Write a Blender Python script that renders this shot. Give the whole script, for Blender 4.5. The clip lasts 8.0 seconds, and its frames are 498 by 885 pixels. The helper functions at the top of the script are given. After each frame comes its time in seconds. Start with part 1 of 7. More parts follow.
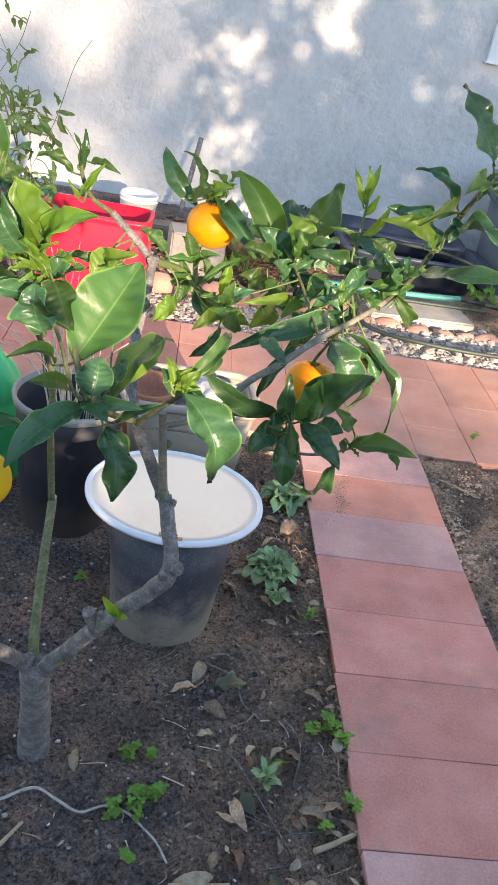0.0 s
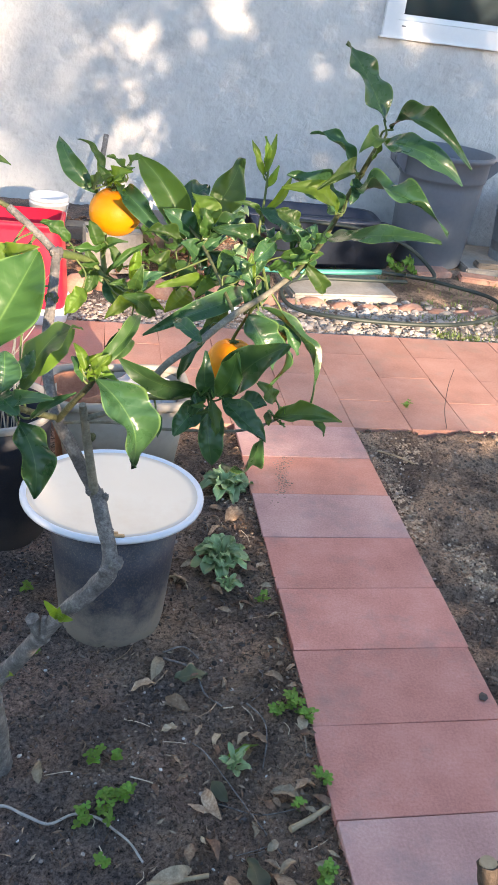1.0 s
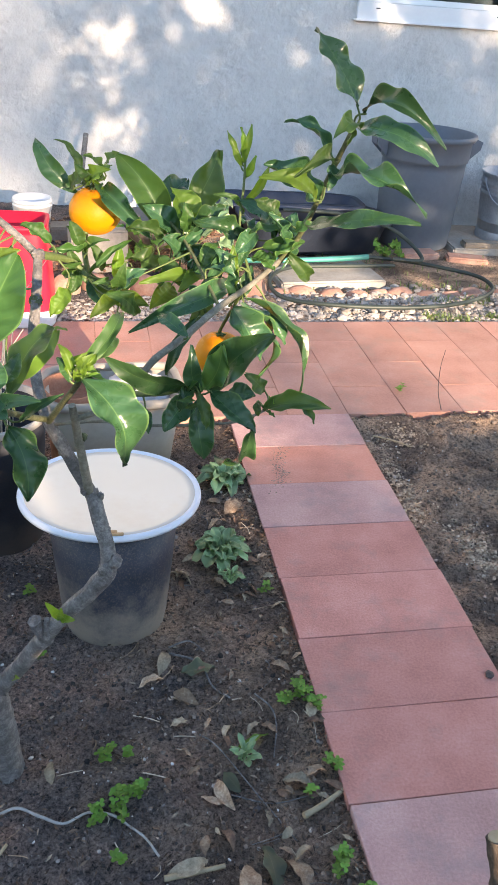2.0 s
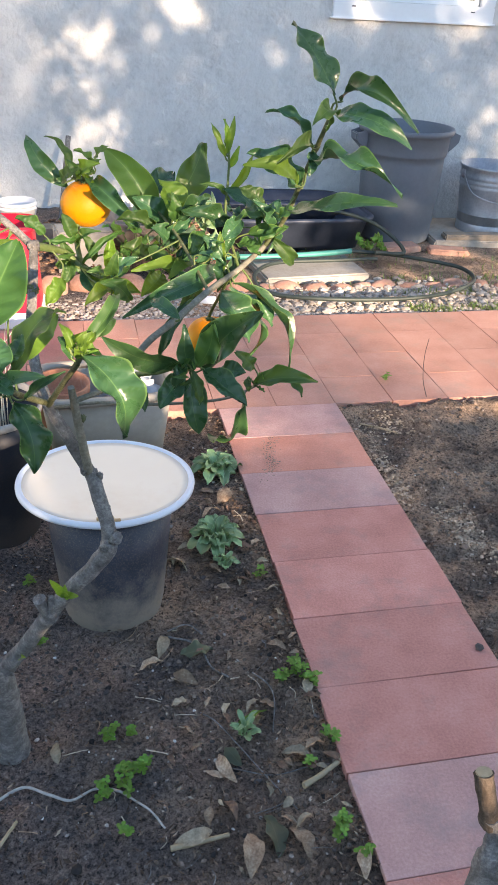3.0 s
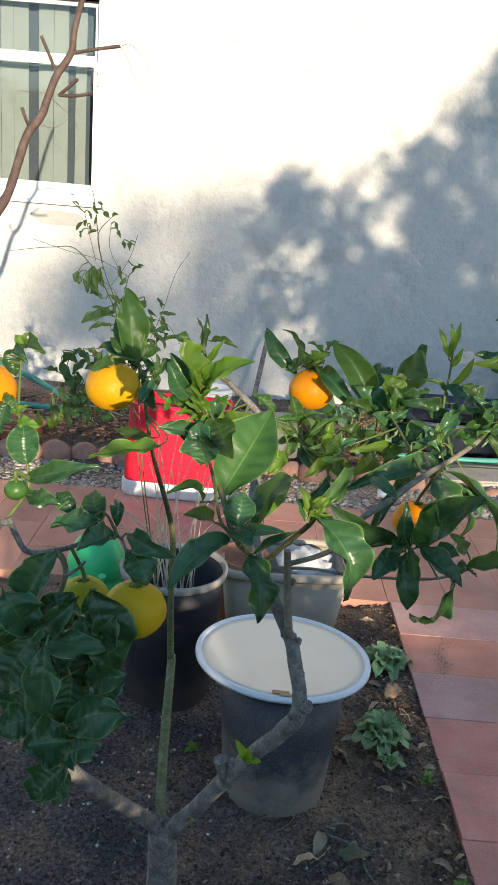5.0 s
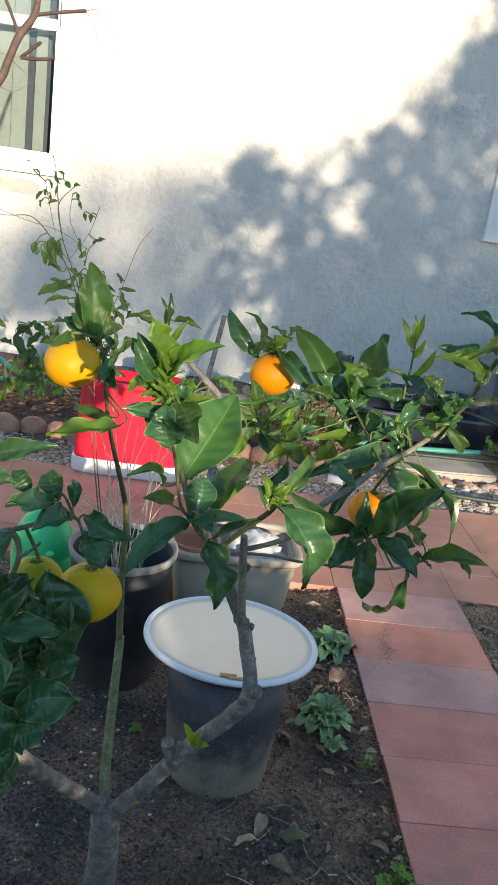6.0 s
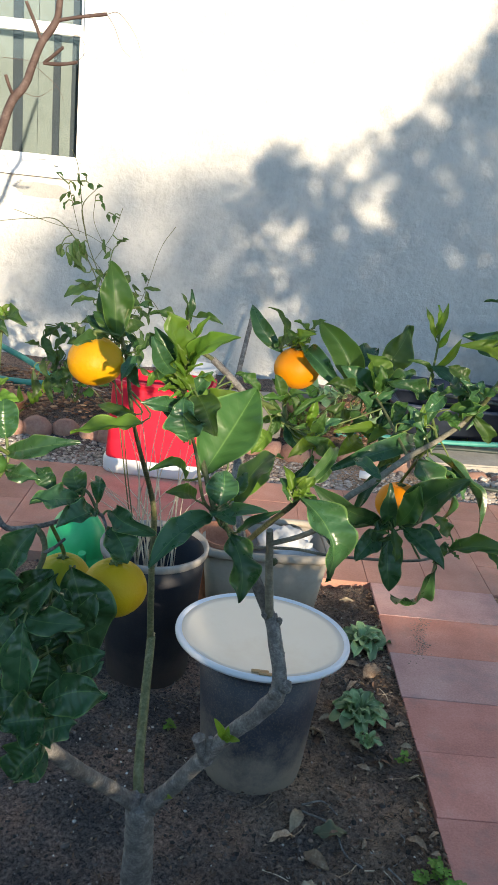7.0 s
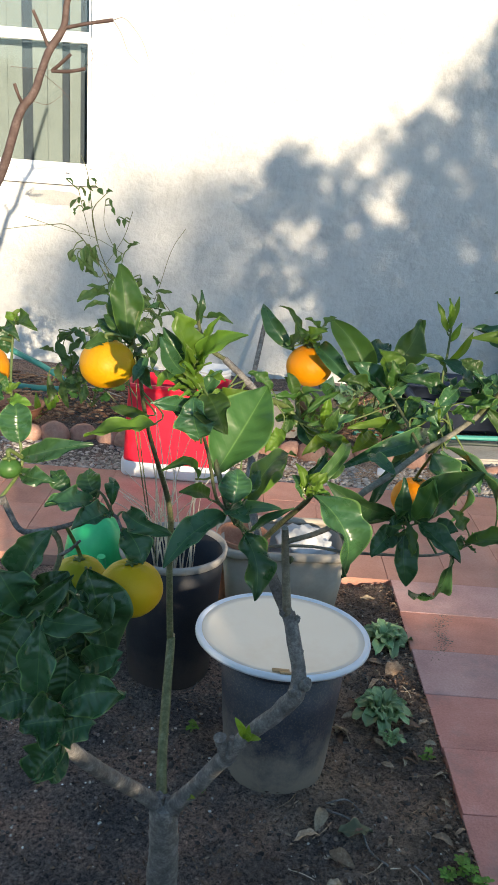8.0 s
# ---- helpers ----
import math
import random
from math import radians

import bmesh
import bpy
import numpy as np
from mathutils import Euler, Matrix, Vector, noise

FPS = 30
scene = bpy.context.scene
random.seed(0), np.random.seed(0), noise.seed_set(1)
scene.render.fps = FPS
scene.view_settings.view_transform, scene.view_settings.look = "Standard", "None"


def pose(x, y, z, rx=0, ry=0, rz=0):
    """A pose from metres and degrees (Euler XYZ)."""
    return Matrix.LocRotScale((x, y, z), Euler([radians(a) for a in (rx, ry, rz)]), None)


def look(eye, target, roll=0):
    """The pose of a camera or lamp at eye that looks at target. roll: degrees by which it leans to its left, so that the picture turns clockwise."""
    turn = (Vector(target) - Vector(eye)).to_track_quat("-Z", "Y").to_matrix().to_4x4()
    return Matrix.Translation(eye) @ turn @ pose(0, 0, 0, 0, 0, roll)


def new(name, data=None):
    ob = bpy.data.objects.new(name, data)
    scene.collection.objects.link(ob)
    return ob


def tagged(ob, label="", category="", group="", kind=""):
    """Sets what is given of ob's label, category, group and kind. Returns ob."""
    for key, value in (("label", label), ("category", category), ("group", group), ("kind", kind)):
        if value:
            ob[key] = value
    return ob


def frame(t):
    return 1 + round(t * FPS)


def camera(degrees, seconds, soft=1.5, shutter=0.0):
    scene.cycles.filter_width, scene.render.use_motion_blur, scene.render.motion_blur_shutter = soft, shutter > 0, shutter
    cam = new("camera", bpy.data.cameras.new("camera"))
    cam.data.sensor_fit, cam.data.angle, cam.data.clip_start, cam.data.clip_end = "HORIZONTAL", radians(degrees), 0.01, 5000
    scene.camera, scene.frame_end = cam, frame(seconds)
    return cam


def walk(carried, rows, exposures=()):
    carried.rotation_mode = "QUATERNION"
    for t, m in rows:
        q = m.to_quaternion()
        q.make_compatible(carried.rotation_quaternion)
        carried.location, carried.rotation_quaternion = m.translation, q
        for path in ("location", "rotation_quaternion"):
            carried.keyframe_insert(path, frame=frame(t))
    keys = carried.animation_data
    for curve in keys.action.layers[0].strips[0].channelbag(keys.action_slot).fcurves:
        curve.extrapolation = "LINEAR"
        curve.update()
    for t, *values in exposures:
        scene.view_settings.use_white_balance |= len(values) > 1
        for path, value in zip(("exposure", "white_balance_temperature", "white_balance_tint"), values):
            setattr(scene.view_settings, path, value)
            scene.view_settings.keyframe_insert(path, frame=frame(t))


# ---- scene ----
# ---- camera ----
cam = camera(34.5, 8.0, soft=0.6)
PATH = [
    (0, (-0.444, 0.3, 1.25), (-0.22, 2.022, 0.257), 11.6),
    (0.5, (-0.425, 0.289, 1.245), (-0.091, 2.004, 0.271), 9.2),
    (1, (-0.421, 0.3, 1.233), (-0.058, 2.001, 0.247), 7.6),
    (1.5, (-0.415, 0.299, 1.228), (-0.06, 1.996, 0.231), 6.5),
    (2.8, (-0.412, 0.264, 1.247), (-0.017, 1.946, 0.24), 2.5),
    (2.9, (-0.411, 0.247, 1.239), (-0.02, 1.937, 0.244), 2.6),
    (3, (-0.427, 0.242, 1.231), (-0.033, 1.929, 0.231), 3.4),
    (3.1, (-0.435, 0.232, 1.226), (-0.091, 1.934, 0.234), 2.6),
    (3.2, (-0.444, 0.212, 1.227), (-0.178, 1.960, 0.293), 1.8),
    (3.3, (-0.458, 0.200, 1.227), (-0.250, 2.021, 0.427), 1.1),
    (3.4, (-0.471, 0.190, 1.231), (-0.321, 2.044, 0.488), 1.4),
    (3.5, (-0.481, 0.179, 1.234), (-0.335, 2.046, 0.53), 2.2),
    (4, (-0.503, 0.162, 1.227), (-0.368, 2.056, 0.601), 3.6),
    (4.2, (-0.525, 0.168, 1.228), (-0.455, 2.068, 0.609), 4.1),
    (5.3, (-0.501, 0.191, 1.222), (-0.499, 2.105, 0.641), 4.8),
    (5.5, (-0.506, 0.188, 1.226), (-0.428, 2.1, 0.645), 5.2),
    (6, (-0.52, 0.201, 1.223), (-0.386, 2.098, 0.605), 8.2),
    (6.5, (-0.506, 0.196, 1.22), (-0.398, 2.095, 0.6), 7.5),
    (7, (-0.507, 0.2, 1.218), (-0.455, 2.098, 0.588), 6.2),
    (7.5, (-0.503, 0.198, 1.217), (-0.482, 2.095, 0.587), 5.2),
    (8, (-0.5, 0.198, 1.216), (-0.494, 2.095, 0.585), 4.3),
]
walk(cam, [(t, look(eye, target, roll)) for t, eye, target, roll in PATH], [(0, 2.02, 7750, 19), (1.0, 2.06, 7750, 19), (1.7, 2.08, 7750, 19), (3.0, 2.0, 7750, 19), (3.2, 1.82, 7600, 17), (3.3, 1.63, 7550, 15), (3.5, 1.37, 7400, 11), (4.2, 1.22, 7350, 9), (5.5, 1.21, 7350, 9), (6.0, 1.29, 7350, 9), (8.0, 1.28, 7400, 9)])

# ---- light ----
SUN = Vector((-0.33, 1.0, -0.22)).normalized()      # the way the sunlight travels
world = bpy.data.worlds.new("sky")
scene.world = world
world.use_nodes = True
wn = world.node_tree.nodes
sky = wn.new("ShaderNodeTexSky")
sky.sky_type = "NISHITA"
sky.sun_disc = False
sky.sun_elevation = math.asin(-SUN.z)
sky.sun_rotation = math.atan2(-SUN.x, -SUN.y)
sky.dust_density = 0.1
sky.ozone_density = 2.5
world.node_tree.links.new(sky.outputs[0], wn["Background"].inputs[0])
wn["Background"].inputs[1].default_value = 0.15
sun_data = bpy.data.lights.new("sun", "SUN")
sun_data.energy, sun_data.angle, sun_data.color = 3.55, radians(0.53), (1.0, 0.87, 0.70)
sun = new("sun", sun_data)
sun.matrix_world = look((0, 0, 0), SUN) @ Matrix.Identity(4)


# ---- materials ----
def mat(name, rough=0.6, spec=0.5, metal=0.0):
    m = bpy.data.materials.new(name)
    m.use_nodes = True
    b = m.node_tree.nodes["Principled BSDF"]
    b.inputs["Roughness"].default_value, b.inputs["Metallic"].default_value = rough, metal
    b.inputs["Specular IOR Level"].default_value = spec
    return m, m.node_tree.nodes, m.node_tree.links, b


def ramp(nodes, stops):
    r = nodes.new("ShaderNodeValToRGB")
    while len(r.color_ramp.elements) < len(stops):
        r.color_ramp.elements.new(0.5)
    for e, (p, c) in zip(r.color_ramp.elements, stops):
        e.position, e.color = p, (*c, 1)
    return r


def noise_tex(nodes, links, scale, detail=4.0, coords="Object", rough=0.55):
    tc = nodes.new("ShaderNodeNewGeometry" if coords == "Position" else "ShaderNodeTexCoord")
    n = nodes.new("ShaderNodeTexNoise")
    n.inputs["Scale"].default_value, n.inputs["Detail"].default_value = scale, detail
    n.inputs["Roughness"].default_value = rough
    links.new(tc.outputs[coords], n.inputs["Vector"])
    return n


def bumped(nodes, links, b, source, strength, distance):
    bump = nodes.new("ShaderNodeBump")
    bump.inputs["Strength"].default_value, bump.inputs["Distance"].default_value = strength, distance
    links.new(source, bump.inputs["Height"])
    links.new(bump.outputs[0], b.inputs["Normal"])
    return bump


def mixed(nodes, links, a, b, fac, mode="MIX"):
    m = nodes.new("ShaderNodeMix")
    m.data_type, m.blend_type = "RGBA", mode
    if isinstance(fac, (int, float)):
        m.inputs[0].default_value = fac
    else:
        links.new(fac, m.inputs[0])
    for slot, c in ((6, a), (7, b)):
        if isinstance(c, tuple):
            m.inputs[slot].default_value = (*c, 1)
        else:
            links.new(c, m.inputs[slot])
    return m.outputs[2]


def rough_stuff(name, colours, scale, rough=0.7, bump=0.4, depth=0.004, fine=8.0, spec=0.4, vary=0.0, coords="Object", metal=0.0, stain=None):
    """A mottled surface: two scales of noise between the colours, a relief, and a tint by object."""
    m, n, l, b = mat(name, rough, spec, metal)
    big = noise_tex(n, l, scale, 5, coords)
    small = noise_tex(n, l, scale * fine, 6, coords, 0.65)
    k = len(colours) - 1
    r = ramp(n, [(0.28 + 0.44 * i / k, c) for i, c in enumerate(colours)])
    add = n.new("ShaderNodeMath")
    add.operation = "MULTIPLY_ADD"
    l.new(small.outputs["Fac"], add.inputs[0])
    add.inputs[1].default_value = 0.45
    half = n.new("ShaderNodeMath")
    half.operation = "MULTIPLY"
    half.inputs[1].default_value = 0.55
    l.new(big.outputs["Fac"], half.inputs[0])
    l.new(half.outputs[0], add.inputs[2])
    l.new(add.outputs[0], r.inputs[0])
    colour = r.outputs[0]
    if stain:
        spots = ramp(n, [(0.52, (0, 0, 0)), (0.70, (0.75, 0.75, 0.75))])
        l.new(noise_tex(n, l, scale * 0.8, 8, coords, 0.68).outputs["Fac"], spots.inputs[0])
        colour = mixed(n, l, colour, stain, spots.outputs[0])
    if vary:
        info = n.new("ShaderNodeObjectInfo")
        hsv = n.new("ShaderNodeHueSaturation")
        mr = n.new("ShaderNodeMapRange")
        l.new(info.outputs["Random"], mr.inputs[0])
        mr.inputs[3].default_value, mr.inputs[4].default_value = 1 - vary, 1 + vary
        l.new(mr.outputs[0], hsv.inputs["Value"])
        l.new(colour, hsv.inputs["Color"])
        colour = hsv.outputs[0]
    l.new(colour, b.inputs["Base Color"])
    bumped(n, l, b, add.outputs[0], bump, depth)
    return m


def island_mat(name, stops, rough=0.85, fine=60.0, bump=0.5):
    """For many joined pieces: each takes a colour of its own."""
    m, n, l, b = mat(name, rough, 0.3)
    geo = n.new("ShaderNodeNewGeometry")
    r = ramp(n, stops)
    l.new(geo.outputs["Random Per Island"], r.inputs[0])
    s = noise_tex(n, l, fine, 5)
    grey = ramp(n, [(0.3, (0.7, 0.7, 0.7)), (0.7, (1.1, 1.1, 1.1))])
    l.new(s.outputs["Fac"], grey.inputs[0])
    l.new(mixed(n, l, r.outputs[0], grey.outputs[0], 1.0, "MULTIPLY"), b.inputs["Base Color"])
    bumped(n, l, b, s.outputs["Fac"], bump, 0.003)
    return m


def leaf_mat(name, face, rib, under, rough, glow):
    """A leaf blade: veins by its own coordinates, waxy face, light through the blade."""
    m, n, l, b = mat(name, rough, 0.44)
    uv = n.new("ShaderNodeUVMap")
    sep = n.new("ShaderNodeSeparateXYZ")
    l.new(uv.outputs[0], sep.inputs[0])
    off = n.new("ShaderNodeMath"); off.operation = "SUBTRACT"; off.inputs[1].default_value = 0.5
    l.new(sep.outputs[0], off.inputs[0])
    side = n.new("ShaderNodeMath"); side.operation = "ABSOLUTE"
    l.new(off.outputs[0], side.inputs[0])
    slant = n.new("ShaderNodeMath"); slant.operation = "MULTIPLY_ADD"
    l.new(side.outputs[0], slant.inputs[0]); slant.inputs[1].default_value = -0.42
    l.new(sep.outputs[1], slant.inputs[2])
    rep = n.new("ShaderNodeMath"); rep.operation = "MULTIPLY"; rep.inputs[1].default_value = 9.0
    l.new(slant.outputs[0], rep.inputs[0])
    fr = n.new("ShaderNodeMath"); fr.operation = "PINGPONG"; fr.inputs[1].default_value = 0.5
    l.new(rep.outputs[0], fr.inputs[0])
    vein = ramp(n, [(0.0, (1, 1, 1)), (0.07, (0.3, 0.3, 0.3)), (0.16, (0, 0, 0))])
    l.new(fr.outputs[0], vein.inputs[0])
    mid = ramp(n, [(0.0, (0.55, 0.55, 0.55)), (0.008, (0.3, 0.3, 0.3)), (0.020, (0, 0, 0))])
    l.new(side.outputs[0], mid.inputs[0])
    edge = ramp(n, [(0.455, (0, 0, 0)), (0.482, (1, 1, 1))])
    l.new(side.outputs[0], edge.inputs[0])
    blot = noise_tex(n, l, 28, 4)
    info = n.new("ShaderNodeObjectInfo")
    hsv = n.new("ShaderNodeHueSaturation")
    mr = n.new("ShaderNodeMapRange")
    mr.inputs[3].default_value, mr.inputs[4].default_value = 0.75, 1.3
    l.new(info.outputs["Random"], mr.inputs[0])
    l.new(mr.outputs[0], hsv.inputs["Value"])
    hue = n.new("ShaderNodeMapRange")
    hue.inputs[3].default_value, hue.inputs[4].default_value = 0.485, 0.515
    l.new(info.outputs["Random"], hue.inputs[0])
    l.new(hue.outputs[0], hsv.inputs["Hue"])
    shade = tuple(c * 0.72 for c in face)
    base = mixed(n, l, shade, face, blot.outputs["Fac"])
    base = mixed(n, l, base, rib, mixed(n, l, (0, 0, 0), (0.05, 0.05, 0.05), vein.outputs[0]))
    base = mixed(n, l, base, rib, mid.outputs[0])
    base = mixed(n, l, base, rib, mixed(n, l, (0, 0, 0), (0.75, 0.75, 0.75), edge.outputs[0]))
    l.new(base, hsv.inputs["Color"])
    l.new(hsv.outputs[0], b.inputs["Base Color"])
    high = n.new("ShaderNodeMath"); high.operation = "MULTIPLY_ADD"
    l.new(mixed(n, l, (0, 0, 0), (1, 1, 1), vein.outputs[0]), high.inputs[0]); high.inputs[1].default_value = -0.07
    l.new(blot.outputs["Fac"], high.inputs[2])
    bumped(n, l, b, high.outputs[0], 0.5, 0.0018)
    wax = noise_tex(n, l, 46, 3)
    film = n.new("ShaderNodeMapRange")
    film.inputs[1].default_value, film.inputs[2].default_value = 0.35, 0.68
    film.inputs[3].default_value, film.inputs[4].default_value = rough - 0.09, rough + 0.14
    l.new(wax.outputs["Fac"], film.inputs[0])
    l.new(film.outputs[0], b.inputs["Roughness"])
    t = n.new("ShaderNodeBsdfTranslucent")
    t.inputs[0].default_value = (*under, 1)
    mx = n.new("ShaderNodeMixShader")
    mx.inputs[0].default_value = glow
    l.new(b.outputs[0], mx.inputs[1])
    l.new(t.outputs[0], mx.inputs[2])
    l.new(mx.outputs[0], n["Material Output"].inputs[0])
    return m


# These three greens mix leaf age with how lit or shaded a leaf looks.
LEAF_DARK = leaf_mat("leaf_mature_dim", (0.039, 0.110, 0.042), (0.15, 0.26, 0.085), (0.05, 0.16, 0.02), 0.31, 0.08)
LEAF_MID = leaf_mat("leaf_midtone", (0.045, 0.110, 0.026), (0.16, 0.26, 0.07), (0.18, 0.35, 0.05), 0.45, 0.22)
LEAF_LIGHT = leaf_mat("leaf_young_lit", (0.115, 0.22, 0.030), (0.22, 0.34, 0.07), (0.30, 0.50, 0.04), 0.42, 0.32)
LEAF_VINE = leaf_mat("leaf_vine", (0.060, 0.115, 0.034), (0.12, 0.2, 0.07), (0.16, 0.32, 0.05), 0.5, 0.2)
LEAF_WEED = leaf_mat("leaf_weed", (0.16, 0.34, 0.05), (0.18, 0.30, 0.08), (0.2, 0.4, 0.05), 0.55, 0.25)
LEAF_GRASS = leaf_mat("leaf_grass", (0.17, 0.235, 0.075), (0.2, 0.26, 0.1), (0.26, 0.32, 0.08), 0.6, 0.2)
LEAF_GREY = leaf_mat("leaf_rosette", (0.27, 0.42, 0.20), (0.50, 0.60, 0.38), (0.12, 0.25, 0.08), 0.6, 0.15)
LEAF_DULL = leaf_mat("leaf_dull", (0.105, 0.115, 0.065), (0.2, 0.2, 0.12), (0.12, 0.14, 0.05), 0.6, 0.1)
LEAF_DRY = rough_stuff("leaf_dry", [(0.15, 0.085, 0.05), (0.36, 0.235, 0.15), (0.60, 0.47, 0.33)], 60, 0.8, 0.5, 0.003, 4, vary=0.35)
LEAF_FADED = rough_stuff("leaf_faded", [(0.19, 0.14, 0.09), (0.37, 0.285, 0.19), (0.56, 0.45, 0.32)], 60, 0.85, 0.5, 0.003, 4, vary=0.3)
LEAF_BROWN = rough_stuff("leaf_brown", [(0.07, 0.04, 0.028), (0.18, 0.10, 0.065), (0.33, 0.20, 0.12)], 60, 0.8, 0.5, 0.003, 4, vary=0.3)
BARK = rough_stuff("bark_grey", [(0.060, 0.054, 0.050), (0.190, 0.177, 0.168), (0.44, 0.415, 0.385)], 55, 0.9, 1.0, 0.008, 5)
BARK_GREEN = rough_stuff("bark_green", [(0.05, 0.06, 0.028), (0.115, 0.125, 0.055), (0.24, 0.24, 0.14)], 50, 0.7, 0.8, 0.003, 4)
TWIG = rough_stuff("twig_green", [(0.07, 0.11, 0.03), (0.16, 0.21, 0.07)], 60, 0.55, 0.3, 0.001, 4)
BARK_RED = rough_stuff("bark_red", [(0.045, 0.028, 0.025), (0.090, 0.057, 0.050), (0.165, 0.120, 0.106)], 30, 0.75, 0.6, 0.003, 6)
BARK_BROWN = rough_stuff("bark_brown", [(0.025, 0.018, 0.014), (0.080, 0.058, 0.042), (0.17, 0.13, 0.10)], 90, 0.88, 1.0, 0.003, 5)
BARK_STUB = rough_stuff("bark_stub", [(0.09, 0.085, 0.064), (0.20, 0.187, 0.145), (0.36, 0.335, 0.275)], 50, 0.8, 0.8, 0.003, 5)
CUT_WOOD = rough_stuff("cut_wood", [(0.30, 0.22, 0.13), (0.50, 0.40, 0.26)], 60, 0.85, 0.4, 0.001, 3)
ROOT = rough_stuff("root_pale", [(0.30, 0.275, 0.245), (0.52, 0.49, 0.45)], 40, 0.85, 0.4, 0.002, 4)
STRAW = rough_stuff("straw", [(0.52, 0.42, 0.30), (0.74, 0.65, 0.52)], 30, 0.75, 0.2, 0.001, 4)
PAVER = rough_stuff("paver_red", [(0.426, 0.168, 0.134), (0.627, 0.269, 0.218), (0.739, 0.386, 0.330)], 7, 0.85, 1.0, 0.004, 26, vary=0.09, coords="Position", stain=(0.38, 0.23, 0.20))
PAVER_MAUVE = rough_stuff("paver_mauve", [(0.381, 0.207, 0.185), (0.560, 0.319, 0.286), (0.694, 0.448, 0.403)], 7, 0.88, 1.0, 0.004, 26, vary=0.08, coords="Position", stain=(0.32, 0.24, 0.23))
PAVER_ORANGE = rough_stuff("paver_orange", [(0.515, 0.207, 0.146), (0.694, 0.297, 0.218), (0.784, 0.403, 0.314)], 7, 0.85, 1.0, 0.004, 26, vary=0.06, coords="Position", stain=(0.46, 0.25, 0.19))
PAVER_PALE = rough_stuff("paver_pale", [(0.36, 0.170, 0.125), (0.50, 0.250, 0.190), (0.58, 0.335, 0.265)], 7, 0.88, 0.9, 0.004, 22, vary=0.10, coords="Position", stain=(0.38, 0.25, 0.20))
SOIL, sn, sl, sb = mat("soil", 0.95, 0.15)
_big, _small = noise_tex(sn, sl, 5, 6), noise_tex(sn, sl, 120, 12, rough=0.84)
_wet = ramp(sn, [(0.40, (0.018, 0.015, 0.014)), (0.485, (0.165, 0.136, 0.125)), (0.57, (0.30, 0.248, 0.220)), (0.68, (0.66, 0.57, 0.50))])
_dry = ramp(sn, [(0.40, (0.034, 0.025, 0.020)), (0.485, (0.32, 0.230, 0.173)), (0.58, (0.50, 0.37, 0.285)), (0.68, (0.78, 0.63, 0.50))])
for _q in (_wet, _dry):
    sl.new(_small.outputs["Fac"], _q.inputs[0])
_tc = sn.new("ShaderNodeTexCoord")
_sx = sn.new("ShaderNodeSeparateXYZ")
sl.new(_tc.outputs["Object"], _sx.inputs[0])
_ma = sn.new("ShaderNodeMath"); _ma.operation = "MULTIPLY_ADD"; _ma.inputs[1].default_value = 1.3
sl.new(_big.outputs["Fac"], _ma.inputs[0])
sl.new(_sx.outputs[0], _ma.inputs[2])
_mo = ramp(sn, [(0.12, (0, 0, 0)), (0.62, (1, 1, 1))])
sl.new(_ma.outputs[0], _mo.inputs[0])
_pt = ramp(sn, [(0.38, (0.55, 0.60, 0.66)), (0.50, (1.0, 0.98, 0.97)), (0.62, (1.75, 1.38, 1.20))])
sl.new(noise_tex(sn, sl, 4.5, 5, rough=0.6).outputs["Fac"], _pt.inputs[0])
_wp = mixed(sn, sl, _wet.outputs[0], _pt.outputs[0], 1.0, "MULTIPLY")
_dp = ramp(sn, [(0.40, (0.50, 0.50, 0.52)), (0.49, (0.92, 0.90, 0.88)), (0.58, (1.45, 1.34, 1.22))])
sl.new(noise_tex(sn, sl, 6.0, 6, rough=0.62).outputs["Fac"], _dp.inputs[0])
_dq = mixed(sn, sl, _dry.outputs[0], _dp.outputs[0], 1.0, "MULTIPLY")
sl.new(mixed(sn, sl, _wp, _dq, _mo.outputs[0]), sb.inputs["Base Color"])
bumped(sn, sl, sb, _small.outputs["Fac"], 1.0, 0.014)
CLOD = island_mat("soil_crumbs", [(0.0, (0.028, 0.024, 0.023)), (0.6, (0.115, 0.094, 0.086)), (0.95, (0.21, 0.172, 0.152)), (1.0, (0.66, 0.59, 0.52))], 0.95)
DRY_CLOD = island_mat("dry_crumbs", [(0.0, (0.085, 0.062, 0.048)), (0.5, (0.20, 0.145, 0.110)), (0.96, (0.31, 0.23, 0.18)), (1.0, (0.60, 0.49, 0.40))], 0.95)
PALE_CRUMB = island_mat("pale_crumbs", [(0.0, (0.34, 0.25, 0.17)), (0.6, (0.50, 0.38, 0.27)), (1.0, (0.66, 0.53, 0.40))], 0.95)
MOSS = island_mat("moss", [(0.0, (0.20, 0.17, 0.12)), (0.6, (0.32, 0.25, 0.19)), (1.0, (0.44, 0.32, 0.26))], 0.95)
PERLITE = island_mat("perlite", [(0.0, (0.45, 0.42, 0.38)), (1.0, (0.8, 0.78, 0.74))], 0.9)
GRAVEL = island_mat("gravel", [(0.0, (0.26, 0.22, 0.185)), (0.5, (0.42, 0.365, 0.315)), (0.92, (0.50, 0.44, 0.39)), (1.0, (0.62, 0.56, 0.51))], 0.8)
MULCH = island_mat("mulch", [(0.0, (0.10, 0.05, 0.032)), (0.5, (0.27, 0.135, 0.08)), (1.0, (0.46, 0.28, 0.17))], 0.9)
